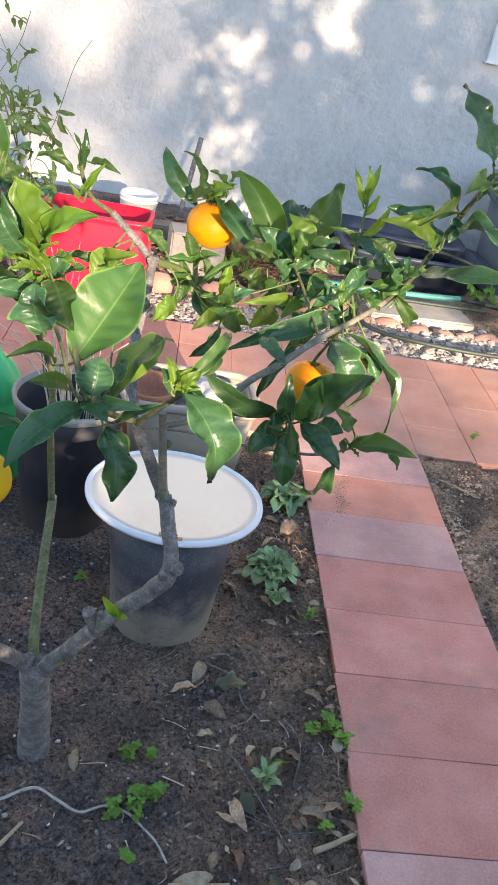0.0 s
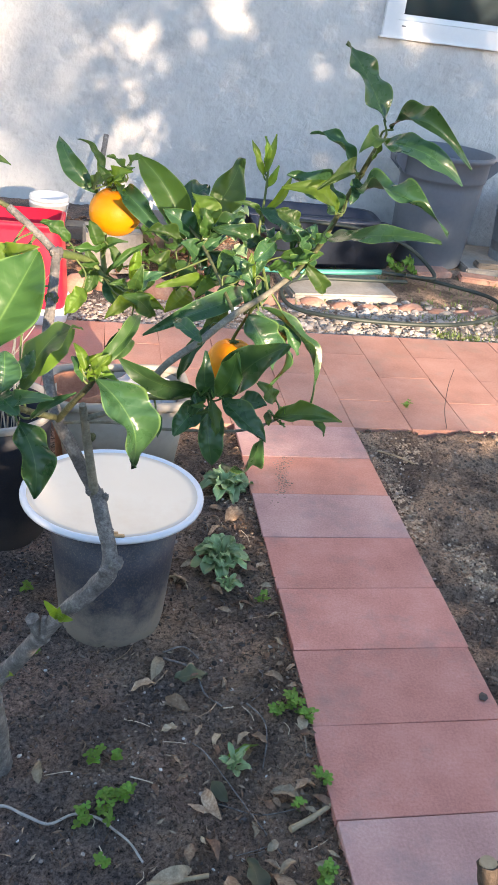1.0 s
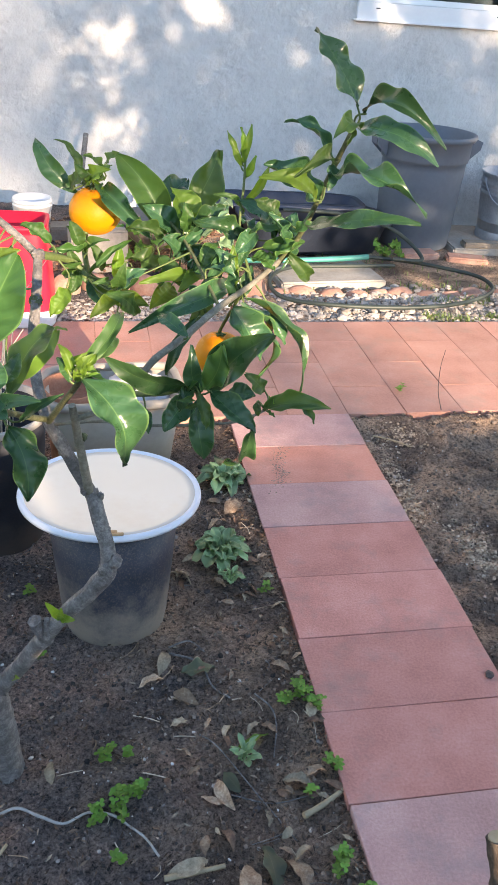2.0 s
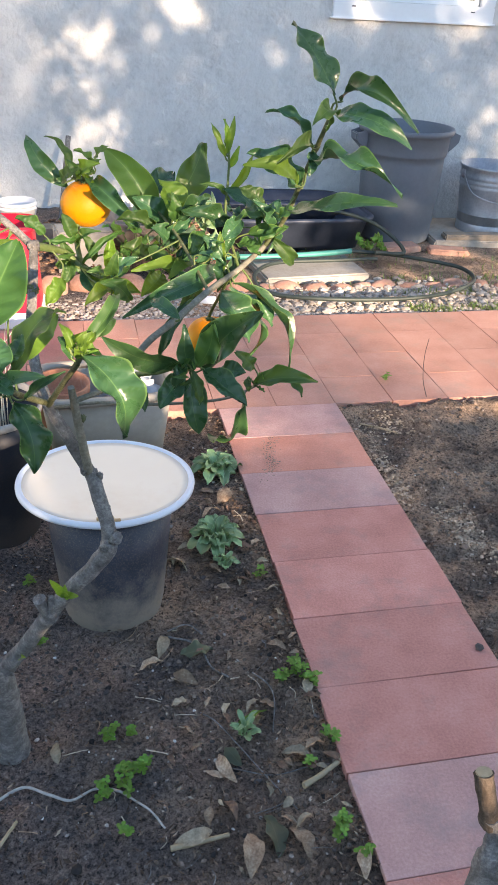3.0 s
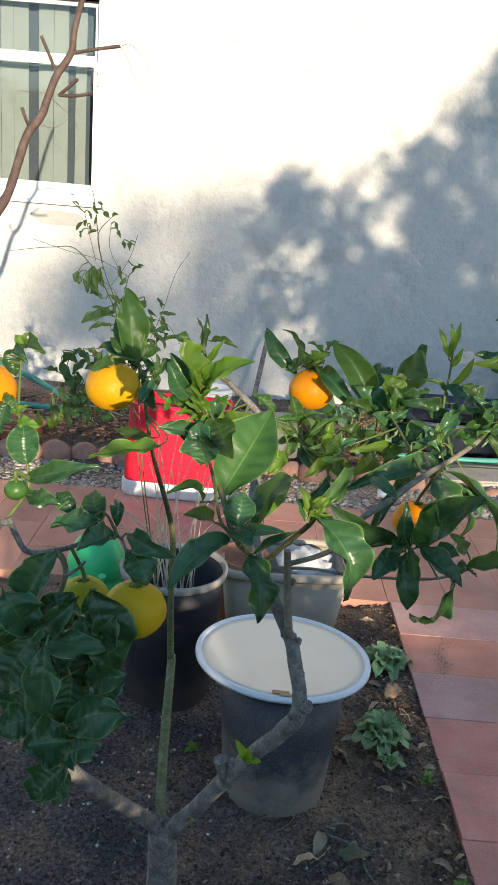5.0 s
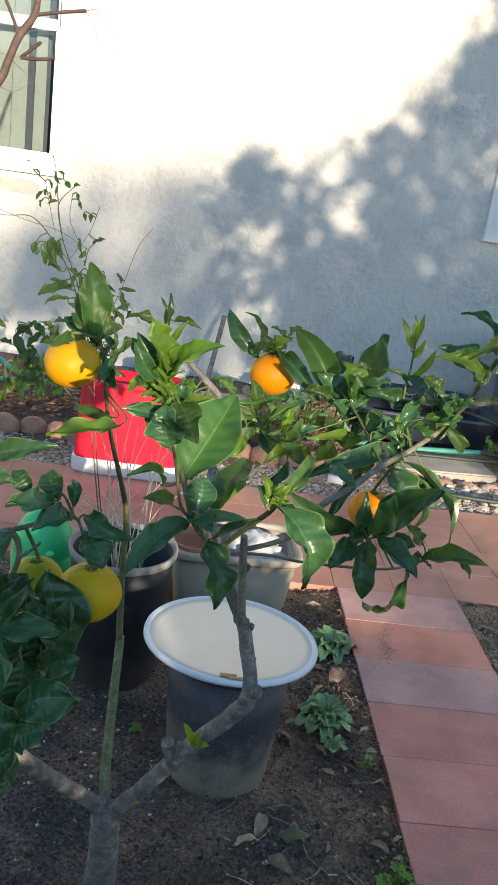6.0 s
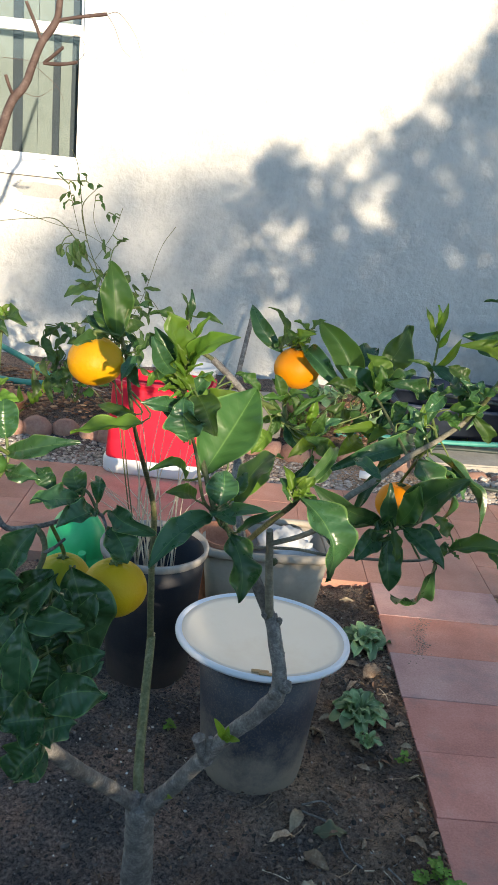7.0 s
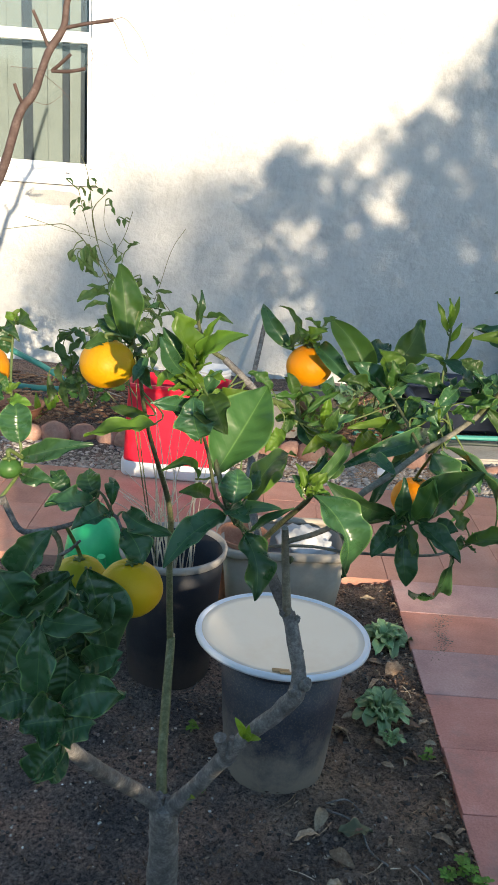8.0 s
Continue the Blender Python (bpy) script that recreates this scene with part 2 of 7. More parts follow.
LITTER = island_mat("litter", [(0.0, (0.05, 0.032, 0.024)), (0.5, (0.14, 0.088, 0.060)), (0.9, (0.25, 0.165, 0.115)), (1.0, (0.46, 0.36, 0.26))], 0.9)
EDGING = rough_stuff("edging_stone", [(0.24, 0.13, 0.095), (0.40, 0.22, 0.165), (0.50, 0.33, 0.25)], 16, 0.88, 0.7, 0.006, 6, vary=0.25)
CONCRETE = rough_stuff("concrete", [(0.22, 0.20, 0.175), (0.33, 0.305, 0.27), (0.42, 0.39, 0.35)], 6, 0.9, 0.5, 0.004, 10)
STUCCO = rough_stuff("stucco", [(0.44, 0.44, 0.435), (0.60, 0.598, 0.585), (0.67, 0.665, 0.65)], 4.5, 0.93, 1.0, 0.030, 6, spec=0.2)
PATCH = rough_stuff("render_patch", [(0.34, 0.34, 0.33), (0.46, 0.455, 0.44)], 12, 0.95, 0.6, 0.006, 8)
WHITE_FRAME = rough_stuff("white_vinyl", [(0.74, 0.75, 0.76), (0.80, 0.81, 0.82)], 5, 0.45, 0.05, 0.001, 8)
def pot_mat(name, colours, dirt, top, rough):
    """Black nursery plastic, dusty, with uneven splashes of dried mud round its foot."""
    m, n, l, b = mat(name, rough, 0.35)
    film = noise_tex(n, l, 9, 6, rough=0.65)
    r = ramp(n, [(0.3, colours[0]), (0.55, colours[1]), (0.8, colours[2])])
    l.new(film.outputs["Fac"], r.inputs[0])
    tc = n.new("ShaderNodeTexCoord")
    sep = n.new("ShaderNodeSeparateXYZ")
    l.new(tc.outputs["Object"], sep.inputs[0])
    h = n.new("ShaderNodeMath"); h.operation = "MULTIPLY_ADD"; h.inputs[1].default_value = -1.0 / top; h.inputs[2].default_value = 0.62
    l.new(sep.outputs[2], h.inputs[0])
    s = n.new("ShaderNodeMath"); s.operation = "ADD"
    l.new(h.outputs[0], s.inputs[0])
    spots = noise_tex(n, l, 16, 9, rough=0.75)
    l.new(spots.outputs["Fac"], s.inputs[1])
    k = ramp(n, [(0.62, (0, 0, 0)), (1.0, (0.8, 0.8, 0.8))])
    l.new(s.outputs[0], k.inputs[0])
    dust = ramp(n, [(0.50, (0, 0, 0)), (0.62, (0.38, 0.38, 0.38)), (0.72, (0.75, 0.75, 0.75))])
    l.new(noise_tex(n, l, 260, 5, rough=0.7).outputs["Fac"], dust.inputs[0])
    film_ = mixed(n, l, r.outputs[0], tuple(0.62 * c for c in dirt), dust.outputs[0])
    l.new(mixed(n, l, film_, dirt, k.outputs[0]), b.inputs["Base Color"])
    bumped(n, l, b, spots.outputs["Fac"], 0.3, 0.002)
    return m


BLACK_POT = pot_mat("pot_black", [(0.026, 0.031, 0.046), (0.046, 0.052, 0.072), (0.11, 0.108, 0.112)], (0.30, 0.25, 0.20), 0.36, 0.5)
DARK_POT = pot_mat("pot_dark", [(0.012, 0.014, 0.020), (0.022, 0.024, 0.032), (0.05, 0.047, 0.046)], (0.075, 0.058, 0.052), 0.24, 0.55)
POT_RIM = rough_stuff("pot_rim", [(0.20, 0.188, 0.178), (0.36, 0.34, 0.32)], 9, 0.8, 0.2, 0.002, 9)
GREY_TUB = rough_stuff("tub_grey", [(0.30, 0.262, 0.215), (0.42, 0.372, 0.31)], 6, 0.6, 0.2, 0.002, 9)
TRASH_GREY = rough_stuff("bin_grey", [(0.105, 0.128, 0.158), (0.150, 0.175, 0.208)], 4, 0.5, 0.15, 0.002, 10)
# Cream is warmed for the sunlit wall it mirrors; the brown smear is soiling.
WHITE_LID = rough_stuff("lid_white", [(0.79, 0.69, 0.565), (0.82, 0.735, 0.615)], 3, 0.26, 0.03, 0.002, 3, spec=0.6, stain=(0.72, 0.58, 0.44))
# Bluer than the lid: sky reflection is put into the rim's colour.
LID_RIM = rough_stuff("lid_rim", [(0.66, 0.71, 0.78), (0.73, 0.77, 0.83)], 6, 0.38, 0.05, 0.001, 8)
RED_PLASTIC = rough_stuff("plastic_red", [(0.60, 0.012, 0.035), (0.70, 0.022, 0.05)], 5, 0.38, 0.05, 0.001, 8)
GREEN_PLASTIC = rough_stuff("plastic_green", [(0.014, 0.50, 0.175), (0.03, 0.62, 0.24)], 6, 0.35, 0.05, 0.001, 8)
WHITE_PLASTIC = rough_stuff("plastic_white", [(0.70, 0.70, 0.70), (0.80, 0.80, 0.80)], 6, 0.45, 0.05, 0.001, 8)
TERRACOTTA = rough_stuff("terracotta", [(0.26, 0.10, 0.06), (0.40, 0.17, 0.10), (0.48, 0.25, 0.17)], 12, 0.85, 0.3, 0.002, 8)
CLAY_BOWL = rough_stuff("clay_brown", [(0.20, 0.15, 0.12), (0.33, 0.26, 0.21)], 10, 0.8, 0.3, 0.002, 8)
HOSE_GREEN = rough_stuff("hose_green", [(0.035, 0.20, 0.17), (0.06, 0.30, 0.25)], 18, 0.45, 0.1, 0.001, 6)
HOSE_DARK = rough_stuff("hose_dark", [(0.020, 0.030, 0.026), (0.045, 0.060, 0.052)], 18, 0.5, 0.1, 0.001, 6)
PLASTIC_BLACK = rough_stuff("tray_black", [(0.028, 0.038, 0.062), (0.052, 0.066, 0.098)], 9, 0.42, 0.15, 0.001, 8)
ZINC = rough_stuff("galvanised", [(0.30, 0.33, 0.37), (0.42, 0.45, 0.49), (0.55, 0.58, 0.61)], 14, 0.55, 0.08, 0.001, 5, metal=0.6)
TIMBER = rough_stuff("timber_grey", [(0.17, 0.135, 0.10), (0.30, 0.25, 0.20)], 12, 0.85, 0.5, 0.003, 8, vary=0.2)
BLIND = rough_stuff("blind_fabric", [(0.24, 0.26, 0.245), (0.33, 0.35, 0.325)], 12, 0.8, 0.1, 0.001, 8)
DIM_PANEL = rough_stuff("panel_dim", [(0.085, 0.105, 0.11), (0.13, 0.15, 0.155)], 5, 0.7, 0.1, 0.001, 30)
GAP_SHEET = rough_stuff("gap_sheet_dim", [(0.060, 0.072, 0.090), (0.090, 0.104, 0.125)], 6, 0.8, 0.1, 0.001, 8)
ROOM = rough_stuff("room_dark", [(0.10, 0.11, 0.12), (0.15, 0.16, 0.17)], 3, 0.9, 0.05, 0.001, 8)
RUST = rough_stuff("stain", [(0.35, 0.20, 0.09), (0.52, 0.36, 0.20)], 60, 0.8, 0.2, 0.001, 4)
BAG = rough_stuff("bag_white", [(0.40, 0.41, 0.43), (0.54, 0.55, 0.56)], 9, 0.5, 0.6, 0.006, 5)

PEEL, pn, pl, pb = mat("orange_peel", 0.5, 0.3)
_r = ramp(pn, [(0.30, (0.66, 0.36, 0.010)), (0.52, (0.78, 0.29, 0.007)), (0.75, (0.82, 0.22, 0.005))])
_n = noise_tex(pn, pl, 9, 3)
pl.new(_n.outputs["Fac"], _r.inputs[0])
pl.new(_r.outputs[0], pb.inputs["Base Color"])
_p = noise_tex(pn, pl, 420, 2)
bumped(pn, pl, pb, _p.outputs["Fac"], 0.35, 0.0012)
pb.inputs["Subsurface Weight"].default_value = 0.12
pb.inputs["Subsurface Radius"].default_value = (0.012, 0.006, 0.002)
PEEL_GREEN, pn, pl, pb = mat("unripe_peel", 0.5, 0.3)
_r = ramp(pn, [(0.32, (0.34, 0.33, 0.012)), (0.5, (0.60, 0.385, 0.010)), (0.72, (0.70, 0.35, 0.008))])
_n = noise_tex(pn, pl, 7, 3)
pl.new(_n.outputs["Fac"], _r.inputs[0])
pl.new(_r.outputs[0], pb.inputs["Base Color"])
_p = noise_tex(pn, pl, 420, 2)
bumped(pn, pl, pb, _p.outputs["Fac"], 0.35, 0.0012)
LIME = rough_stuff("green_peel", [(0.03, 0.09, 0.02), (0.06, 0.15, 0.03)], 20, 0.4, 0.3, 0.001, 12)

GLASS, gn, gl, gb = mat("window_glass", 0.03, 0.5)
gb.inputs["Base Color"].default_value = (0.9, 0.95, 0.97, 1)
_t = gn.new("ShaderNodeBsdfTransparent")
_t.inputs[0].default_value = (0.80, 0.86, 0.88, 1)
_g = gn.new("ShaderNodeBsdfGlossy")
_g.inputs["Roughness"].default_value = 0.03
_f = gn.new("ShaderNodeFresnel")
_f.inputs[0].default_value = 1.5
_m = gn.new("ShaderNodeMixShader")
gl.new(_f.outputs[0], _m.inputs[0])
gl.new(_t.outputs[0], _m.inputs[1])
gl.new(_g.outputs[0], _m.inputs[2])
gl.new(_m.outputs[0], gn["Material Output"].inputs[0])


# ---- mesh helpers ----
def mesh_of(name, verts, faces, material, smooth=True, uvs=None, slots=None):
    me = bpy.data.meshes.new(name)
    me.from_pydata([tuple(v) for v in verts], [], faces)
    for m in (material if isinstance(material, (list, tuple)) else [material]):
        me.materials.append(m)
    if smooth:
        me.polygons.foreach_set("use_smooth", [True] * len(me.polygons))
    if slots:
        me.polygons.foreach_set("material_index", slots)
    if uvs:
        layer = me.uv_layers.new(name="UVMap")
        for loop in me.loops:
            layer.data[loop.index].uv = uvs[loop.vertex_index]
    me.update()
    return me


def part(name, bm, material, parent=None, label="", smooth=True, m=None):
    """Links a bmesh or a mesh as ONE object, under a thing or part if given."""
    if isinstance(bm, bmesh.types.BMesh):
        me = bpy.data.meshes.new(name)
        bm.to_mesh(me)
        bm.free()
        me.materials.append(material)
        if smooth:
            me.polygons.foreach_set("use_smooth", [True] * len(me.polygons))
    else:
        me = bm
    ob = new(name, me)
    if parent:
        ob.parent = parent
        ob.matrix_parent_inverse = parent.matrix_basis.inverted() if not parent.parent else (parent.parent.matrix_basis @ parent.matrix_parent_inverse @ parent.matrix_basis).inverted()
    if m is not None:
        ob.matrix_basis = m
    if label:
        ob["label"] = label
    return ob


def empty(name, at=(0, 0, 0), **tags):
    ob = new(name)
    ob.empty_display_size = 0.05
    ob.location = at
    ob.matrix_basis = Matrix.Translation(at)
    return tagged(ob, **tags)


def box(bm, lo, hi, bevel=0.0, turn=None, seg=2):
    """A bevelled block between two corners."""
    c = [(a + b) / 2 for a, b in zip(lo, hi)]
    s = [b - a for a, b in zip(lo, hi)]
    m = Matrix.Translation(c) @ (turn or Matrix.Identity(4)) @ Matrix.Diagonal((*s, 1))
    tmp = bmesh.new()
    bmesh.ops.create_cube(tmp, size=1.0, matrix=m)
    if bevel:
        bmesh.ops.bevel(tmp, geom=tmp.edges[:], offset=bevel, segments=seg, affect="EDGES", clamp_overlap=True)
    me = bpy.data.meshes.new("tmp")
    tmp.to_mesh(me)
    tmp.free()
    bm.from_mesh(me)
    bpy.data.meshes.remove(me)
    return bm


def lathe(profile, n=40, squash=(1, 1), cap=False):
    """A turned shape from (radius, height) pairs."""
    verts, faces = [], []
    for r, z in profile:
        for i in range(n):
            a = 2 * math.pi * i / n
            verts.append((r * math.cos(a) * squash[0], r * math.sin(a) * squash[1], z))
    for j in range(len(profile) - 1):
        for i in range(n):
            k = (i + 1) % n
            faces.append((j * n + i, j * n + k, (j + 1) * n + k, (j + 1) * n + i))
    if cap:
        faces.append(tuple(range(n))[::-1])
        faces.append(tuple(range((len(profile) - 1) * n, len(profile) * n)))
    return verts, faces


def smooth_path(points, per=6):
    """Catmull-Rom through the points."""
    pts = [Vector(p) for p in points]
    if len(pts) < 3:
        return [pts[0].lerp(pts[-1], i / per) for i in range(per + 1)]
    ext = [pts[0] * 2 - pts[1], *pts, pts[-1] * 2 - pts[-2]]
    out = []
    for i in range(1, len(ext) - 2):
        a, b, c, d = ext[i - 1:i + 3]
        for k in range(per):
            t = k / per
            out.append(0.5 * ((2 * b) + (c - a) * t + (2 * a - 5 * b + 4 * c - d) * t * t + (3 * b - a - 3 * c + d) * t ** 3))
    out.append(pts[-1])
    return out


def tube(points, r0, r1, sides=10, per=6, knob=0.0, seed=0, radii=None):
    """Verts and faces of a tapered, slightly knobbly tube with closed ends."""
    path = smooth_path(points, per)
    n = len(path)
    verts, faces = [], []
    side = None
    for i, p in enumerate(path):
        d = (path[min(i + 1, n - 1)] - path[max(i - 1, 0)]).normalized()
        ref = side if side is not None else (Vector((1, 0, 0)) if abs(d.x) < 0.8 else Vector((0, 1, 0)))
        u = (ref - d * ref.dot(d)).normalized()
        side = u
        v = d.cross(u)
        f = i / (n - 1)
        r = r0 + (r1 - r0) * f
        if radii:
            g = f * (len(radii) - 1)
            k = min(int(g), len(radii) - 2)
            r = radii[k] + (radii[k + 1] - radii[k]) * (g - k)
        for s in range(sides):
            a = 2 * math.pi * s / sides
            q = u * math.cos(a) + v * math.sin(a)
            rr = r * (1 + knob * noise.noise(p * 40 + q * 1.2 + Vector((seed, 0, 0))) + 0.6 * knob * noise.noise((p + q * r) * 110 + Vector((seed, 3, 0))))
            verts.append(p + q * rr)
    for i in range(n - 1):
        for s in range(sides):
            k = (s + 1) % sides
            faces.append((i * sides + s, i * sides + k, (i + 1) * sides + k, (i + 1) * sides + s))
    o = len(verts)
    verts += verts[:sides] + verts[(n - 1) * sides:n * sides]
    faces.append(tuple(range(o, o + sides))[::-1])
    faces.append(tuple(range(o + sides, o + 2 * sides)))
    return verts, faces


def join(*pieces):
    verts, faces = [], []
    for v, f in pieces:
        o = len(verts)
        verts += list(v)
        faces += [tuple(i + o for i in q) for q in f]
    return verts, faces


ICO = bmesh.new()
bmesh.ops.create_icosphere(ICO, subdivisions=1, radius=1.0)
ICO_V = np.array([v.co[:] for v in ICO.verts])
ICO_F = [tuple(v.index for v in f.verts) for f in ICO.faces]
ICO.free()


def pebbles(name, places, sizes, material, flat=0.65, seed=3):
    """Many small uneven stones in one mesh."""
    rng = np.random.default_rng(seed)
    verts, faces = [], []
    for p, s in zip(places, sizes):
        a = rng.uniform(0, 2 * math.pi)
        sc = s * np.array([rng.uniform(0.7, 1.35), rng.uniform(0.7, 1.35), rng.uniform(0.75, 1.2) * flat])
        v = ICO_V * sc * rng.uniform(0.82, 1.18, (len(ICO_V), 1))
        c, si = math.cos(a), math.sin(a)
        v = np.stack([v[:, 0] * c - v[:, 1] * si, v[:, 0] * si + v[:, 1] * c, v[:, 2]], 1) + p
        o = len(verts)
        verts += v.tolist()
        faces += [tuple(i + o for i in f) for f in ICO_F]
    return mesh_of(name, verts, faces, material, smooth=False)


def leaf_shape(base, tip, width, bend=0.15, roll=0.0, seed=0, along=26, across=10, cup=0.30, wave=0.075, up=(0.05, -0.72, 0.69), peak=0.46, blunt=0.70):
    """A blade from base to tip: pointed, cupped along the midrib, drooping, with a wavy margin. Gives verts, faces, uvs."""
    b, t = Vector(base), Vector(tip)
    axis = t - b
    length = axis.length
    axis.normalize()
    n = Vector(up)
    n = n - axis * n.dot(axis)
    if n.length < 0.05:
        n = axis.orthogonal()
    n.normalize()
    n.rotate(Matrix.Rotation(radians(roll), 3, axis))
    s = axis.cross(n)
    verts, faces, uvs = [], [], []
    rnd = random.Random(seed)
    ph, ph2, amp = rnd.uniform(0, 6), rnd.uniform(0, 6), wave * rnd.uniform(0.7, 2.6)
    if bend >= 0.25:
        amp, cup = amp * (1.7 if bend < 0.35 else 2.6), cup * 1.6
    twist = rnd.uniform(-0.55, 0.55)
    sway = rnd.uniform(-0.10, 0.10)
    fold = cup * rnd.uniform(0.5, 2.3)
    hook = rnd.uniform(0.0, 0.34) * (1 if bend < 0.2 else 1.6)
    skew = rnd.uniform(0.85, 1.15)
    puck = rnd.uniform(0.016, 0.046)
    if bend < 0.06:
        hook, twist = 0.0, twist * 0.3
    for j in range(along + 1):
        f = j / along
        w = 0.5 * width * (math.sin(math.pi * f ** (math.log(0.5) / math.log(peak))) ** blunt if 0 < f < 1 else 0.0)
        w = max(w * (1 + 0.06 * math.sin(ph * 3 + f * 9)), 0.0012)
        arch = bend * length * 4 * f * (1 - f) * 0.6 - hook * length * max(0, f - 0.55) ** 2 * 2.2
        c = b + axis * (length * (f - 0.10 * hook * f * f)) + n * arch + s * (sway * length * math.sin(math.pi * f))
        tw = twist * (f - 0.3)
        ss = s * math.cos(tw) + n * math.sin(tw)
        nn = n * math.cos(tw) - s * math.sin(tw)
        for i in range(across + 1):
            g = 2 * i / across - 1
            ww = w * (skew if g > 0 else 2 - skew)
            lift = fold * w * abs(g) ** 1.3 + amp * width * abs(g) ** 2 * math.sin(ph + f * 14 + (2.0 if g > 0 else 0) + ph2 * g)
            lift += 0.030 * width * abs(g) * math.sin(ph2 + f * 26 + 3 * g)
            lift += puck * width * 4 * abs(g) * (1 - abs(g)) * math.sin(2 * math.pi * 7 * (f - 0.11 * abs(g)) + (0.9 if g > 0 else 0)) * math.sin(math.pi * f) ** 0.5
            verts.append(c + ss * (ww * g * (1 - 0.18 * fold * abs(g))) + nn * lift)
            uvs.append((0.5 + 0.5 * g, f))
    for j in range(along):
        for i in range(across):
            o = j * (across + 1) + i
            faces.append((o, o + 1, o + across + 2, o + across + 1))
    return verts, faces, uvs


def nearest_on(p, paths):
    best, where = 1e9, None
    for q in paths:
        d = (q - p).length
        if d < best:
            best, where = d, q
    return where, best


def add_leaf(parent, paths, base, tip, width, bend, roll, tone, seed, reach=0.30, material=None):
    """One leaf with its stalk, as a part of its plant."""
    v, f, uv = leaf_shape(base, tip, width, bend, roll, seed)
    # tone: leaf age plus light or shade put into the green
    m = material or (LEAF_LIGHT if tone > 0.72 else LEAF_MID if tone > 0.33 else LEAF_DARK)
    slots = [0] * len(f)
    q, d = nearest_on(Vector(base), paths)
    if 0.002 < d < reach:
        ax = (Vector(tip) - Vector(base)).normalized()
        knee = Vector(base) - ax * min(0.35 * d, 0.02)
        tv, tf = tube([q, knee.lerp(q, 0.25), Vector(base) + ax * 0.004], 0.0015, 0.0010, 5, 3)
        o = len(v)
        v = v + tv
        f = f + [tuple(i + o for i in t) for t in tf]
        uv = uv + [(0.5, 0.0)] * len(tv)
        slots += [1] * len(tf)
    return part("leaf", mesh_of("leaf", v, f, [m, TWIG], True, uv, slots), None, parent)


# ---- ground ----
PLAZA_FRONT, PLAZA_BACK, PATH_W, ROW = 2.548, 3.365, 0.406, 0.203
BED_BACK = 3.74


def spread(lo, a, b, hi, fine, coarse):
    """Lines close together between a and b, and wider outside."""
    mid = list(np.arange(a, b + 1e-6, fine))
    left = [a - coarse * (1.35 ** k - 1) / 0.35 for k in range(60, 0, -1) if a - coarse * (1.35 ** k - 1) / 0.35 > lo]
    right = [b + coarse * (1.35 ** k - 1) / 0.35 for k in range(1, 60) if b + coarse * (1.35 ** k - 1) / 0.35 < hi]
    return [lo, *left, *mid, *right, hi]


def soil_height(x, y):
    p = Vector((x, y, 0))
    rough = 0.016 * noise.noise(p * 4.0) + 0.009 * noise.noise(p * 13) + 0.006 * noise.noise(p * 37) + 0.003 * noise.noise(p * 80)
    if PLAZA_FRONT - 0.01 < y < PLAZA_BACK + 0.01 or (0.004 < x < PATH_W - 0.004 and y < PLAZA_FRONT):
        return -0.062
    if y >= PLAZA_BACK:
        if y < BED_BACK:
            return -0.017 + 0.4 * rough
        rise = 0.085 if x < 0.25 else 0.0
        return -0.015 + rise * min(1, (y - BED_BACK) / 0.15) + rough
    if x <= 0:
        heap = 0.03 * math.exp(-((x + 0.45) ** 2 + (y - 1.75) ** 2) / 0.2)
        bank = 0.014 * math.exp(-(x / 0.09) ** 2)
        return min(-0.026 + rough * 0.8 + heap * 0.4 + bank, -0.005 if x > -0.025 else 1.0)
    return min(-0.030 + 1.9 * rough + 0.026 * math.exp(-((PLAZA_FRONT - y) / 0.10) ** 2), 0.002)


def build_ground():
    xs = spread(-300, -1.3, 1.4, 300, 0.013, 0.03)
    ys = spread(-300, 0.75, 2.56, 300, 0.013, 0.03)
    verts = [(x, y, soil_height(x, y) if abs(x) < 9 and -3 < y < 5.2 else -0.04) for y in ys for x in xs]
    n = len(xs)
    faces = [(j * n + i, j * n + i + 1, (j + 1) * n + i + 1, (j + 1) * n + i) for j in range(len(ys) - 1) for i in range(n - 1)]
    tagged(new("ground", mesh_of("ground", verts, faces, SOIL)), "dark crumbly garden soil with scattered debris", "soil", kind="structure")


build_ground()


# ---- house ----
WALL_Y, WALL_T, WALL_H = 5.0, 0.16, 2.95
WIN_R = (1.005, 1.948, 1.075, 2.25)      # left, right, bottom, top of the trim
WIN_L = (-2.60, -1.468, 1.095, 2.25)
TRIM, SIDE_R, SIDE_L = 0.085, 0.085, 0.026      # trim below and above, and at the sides of each window


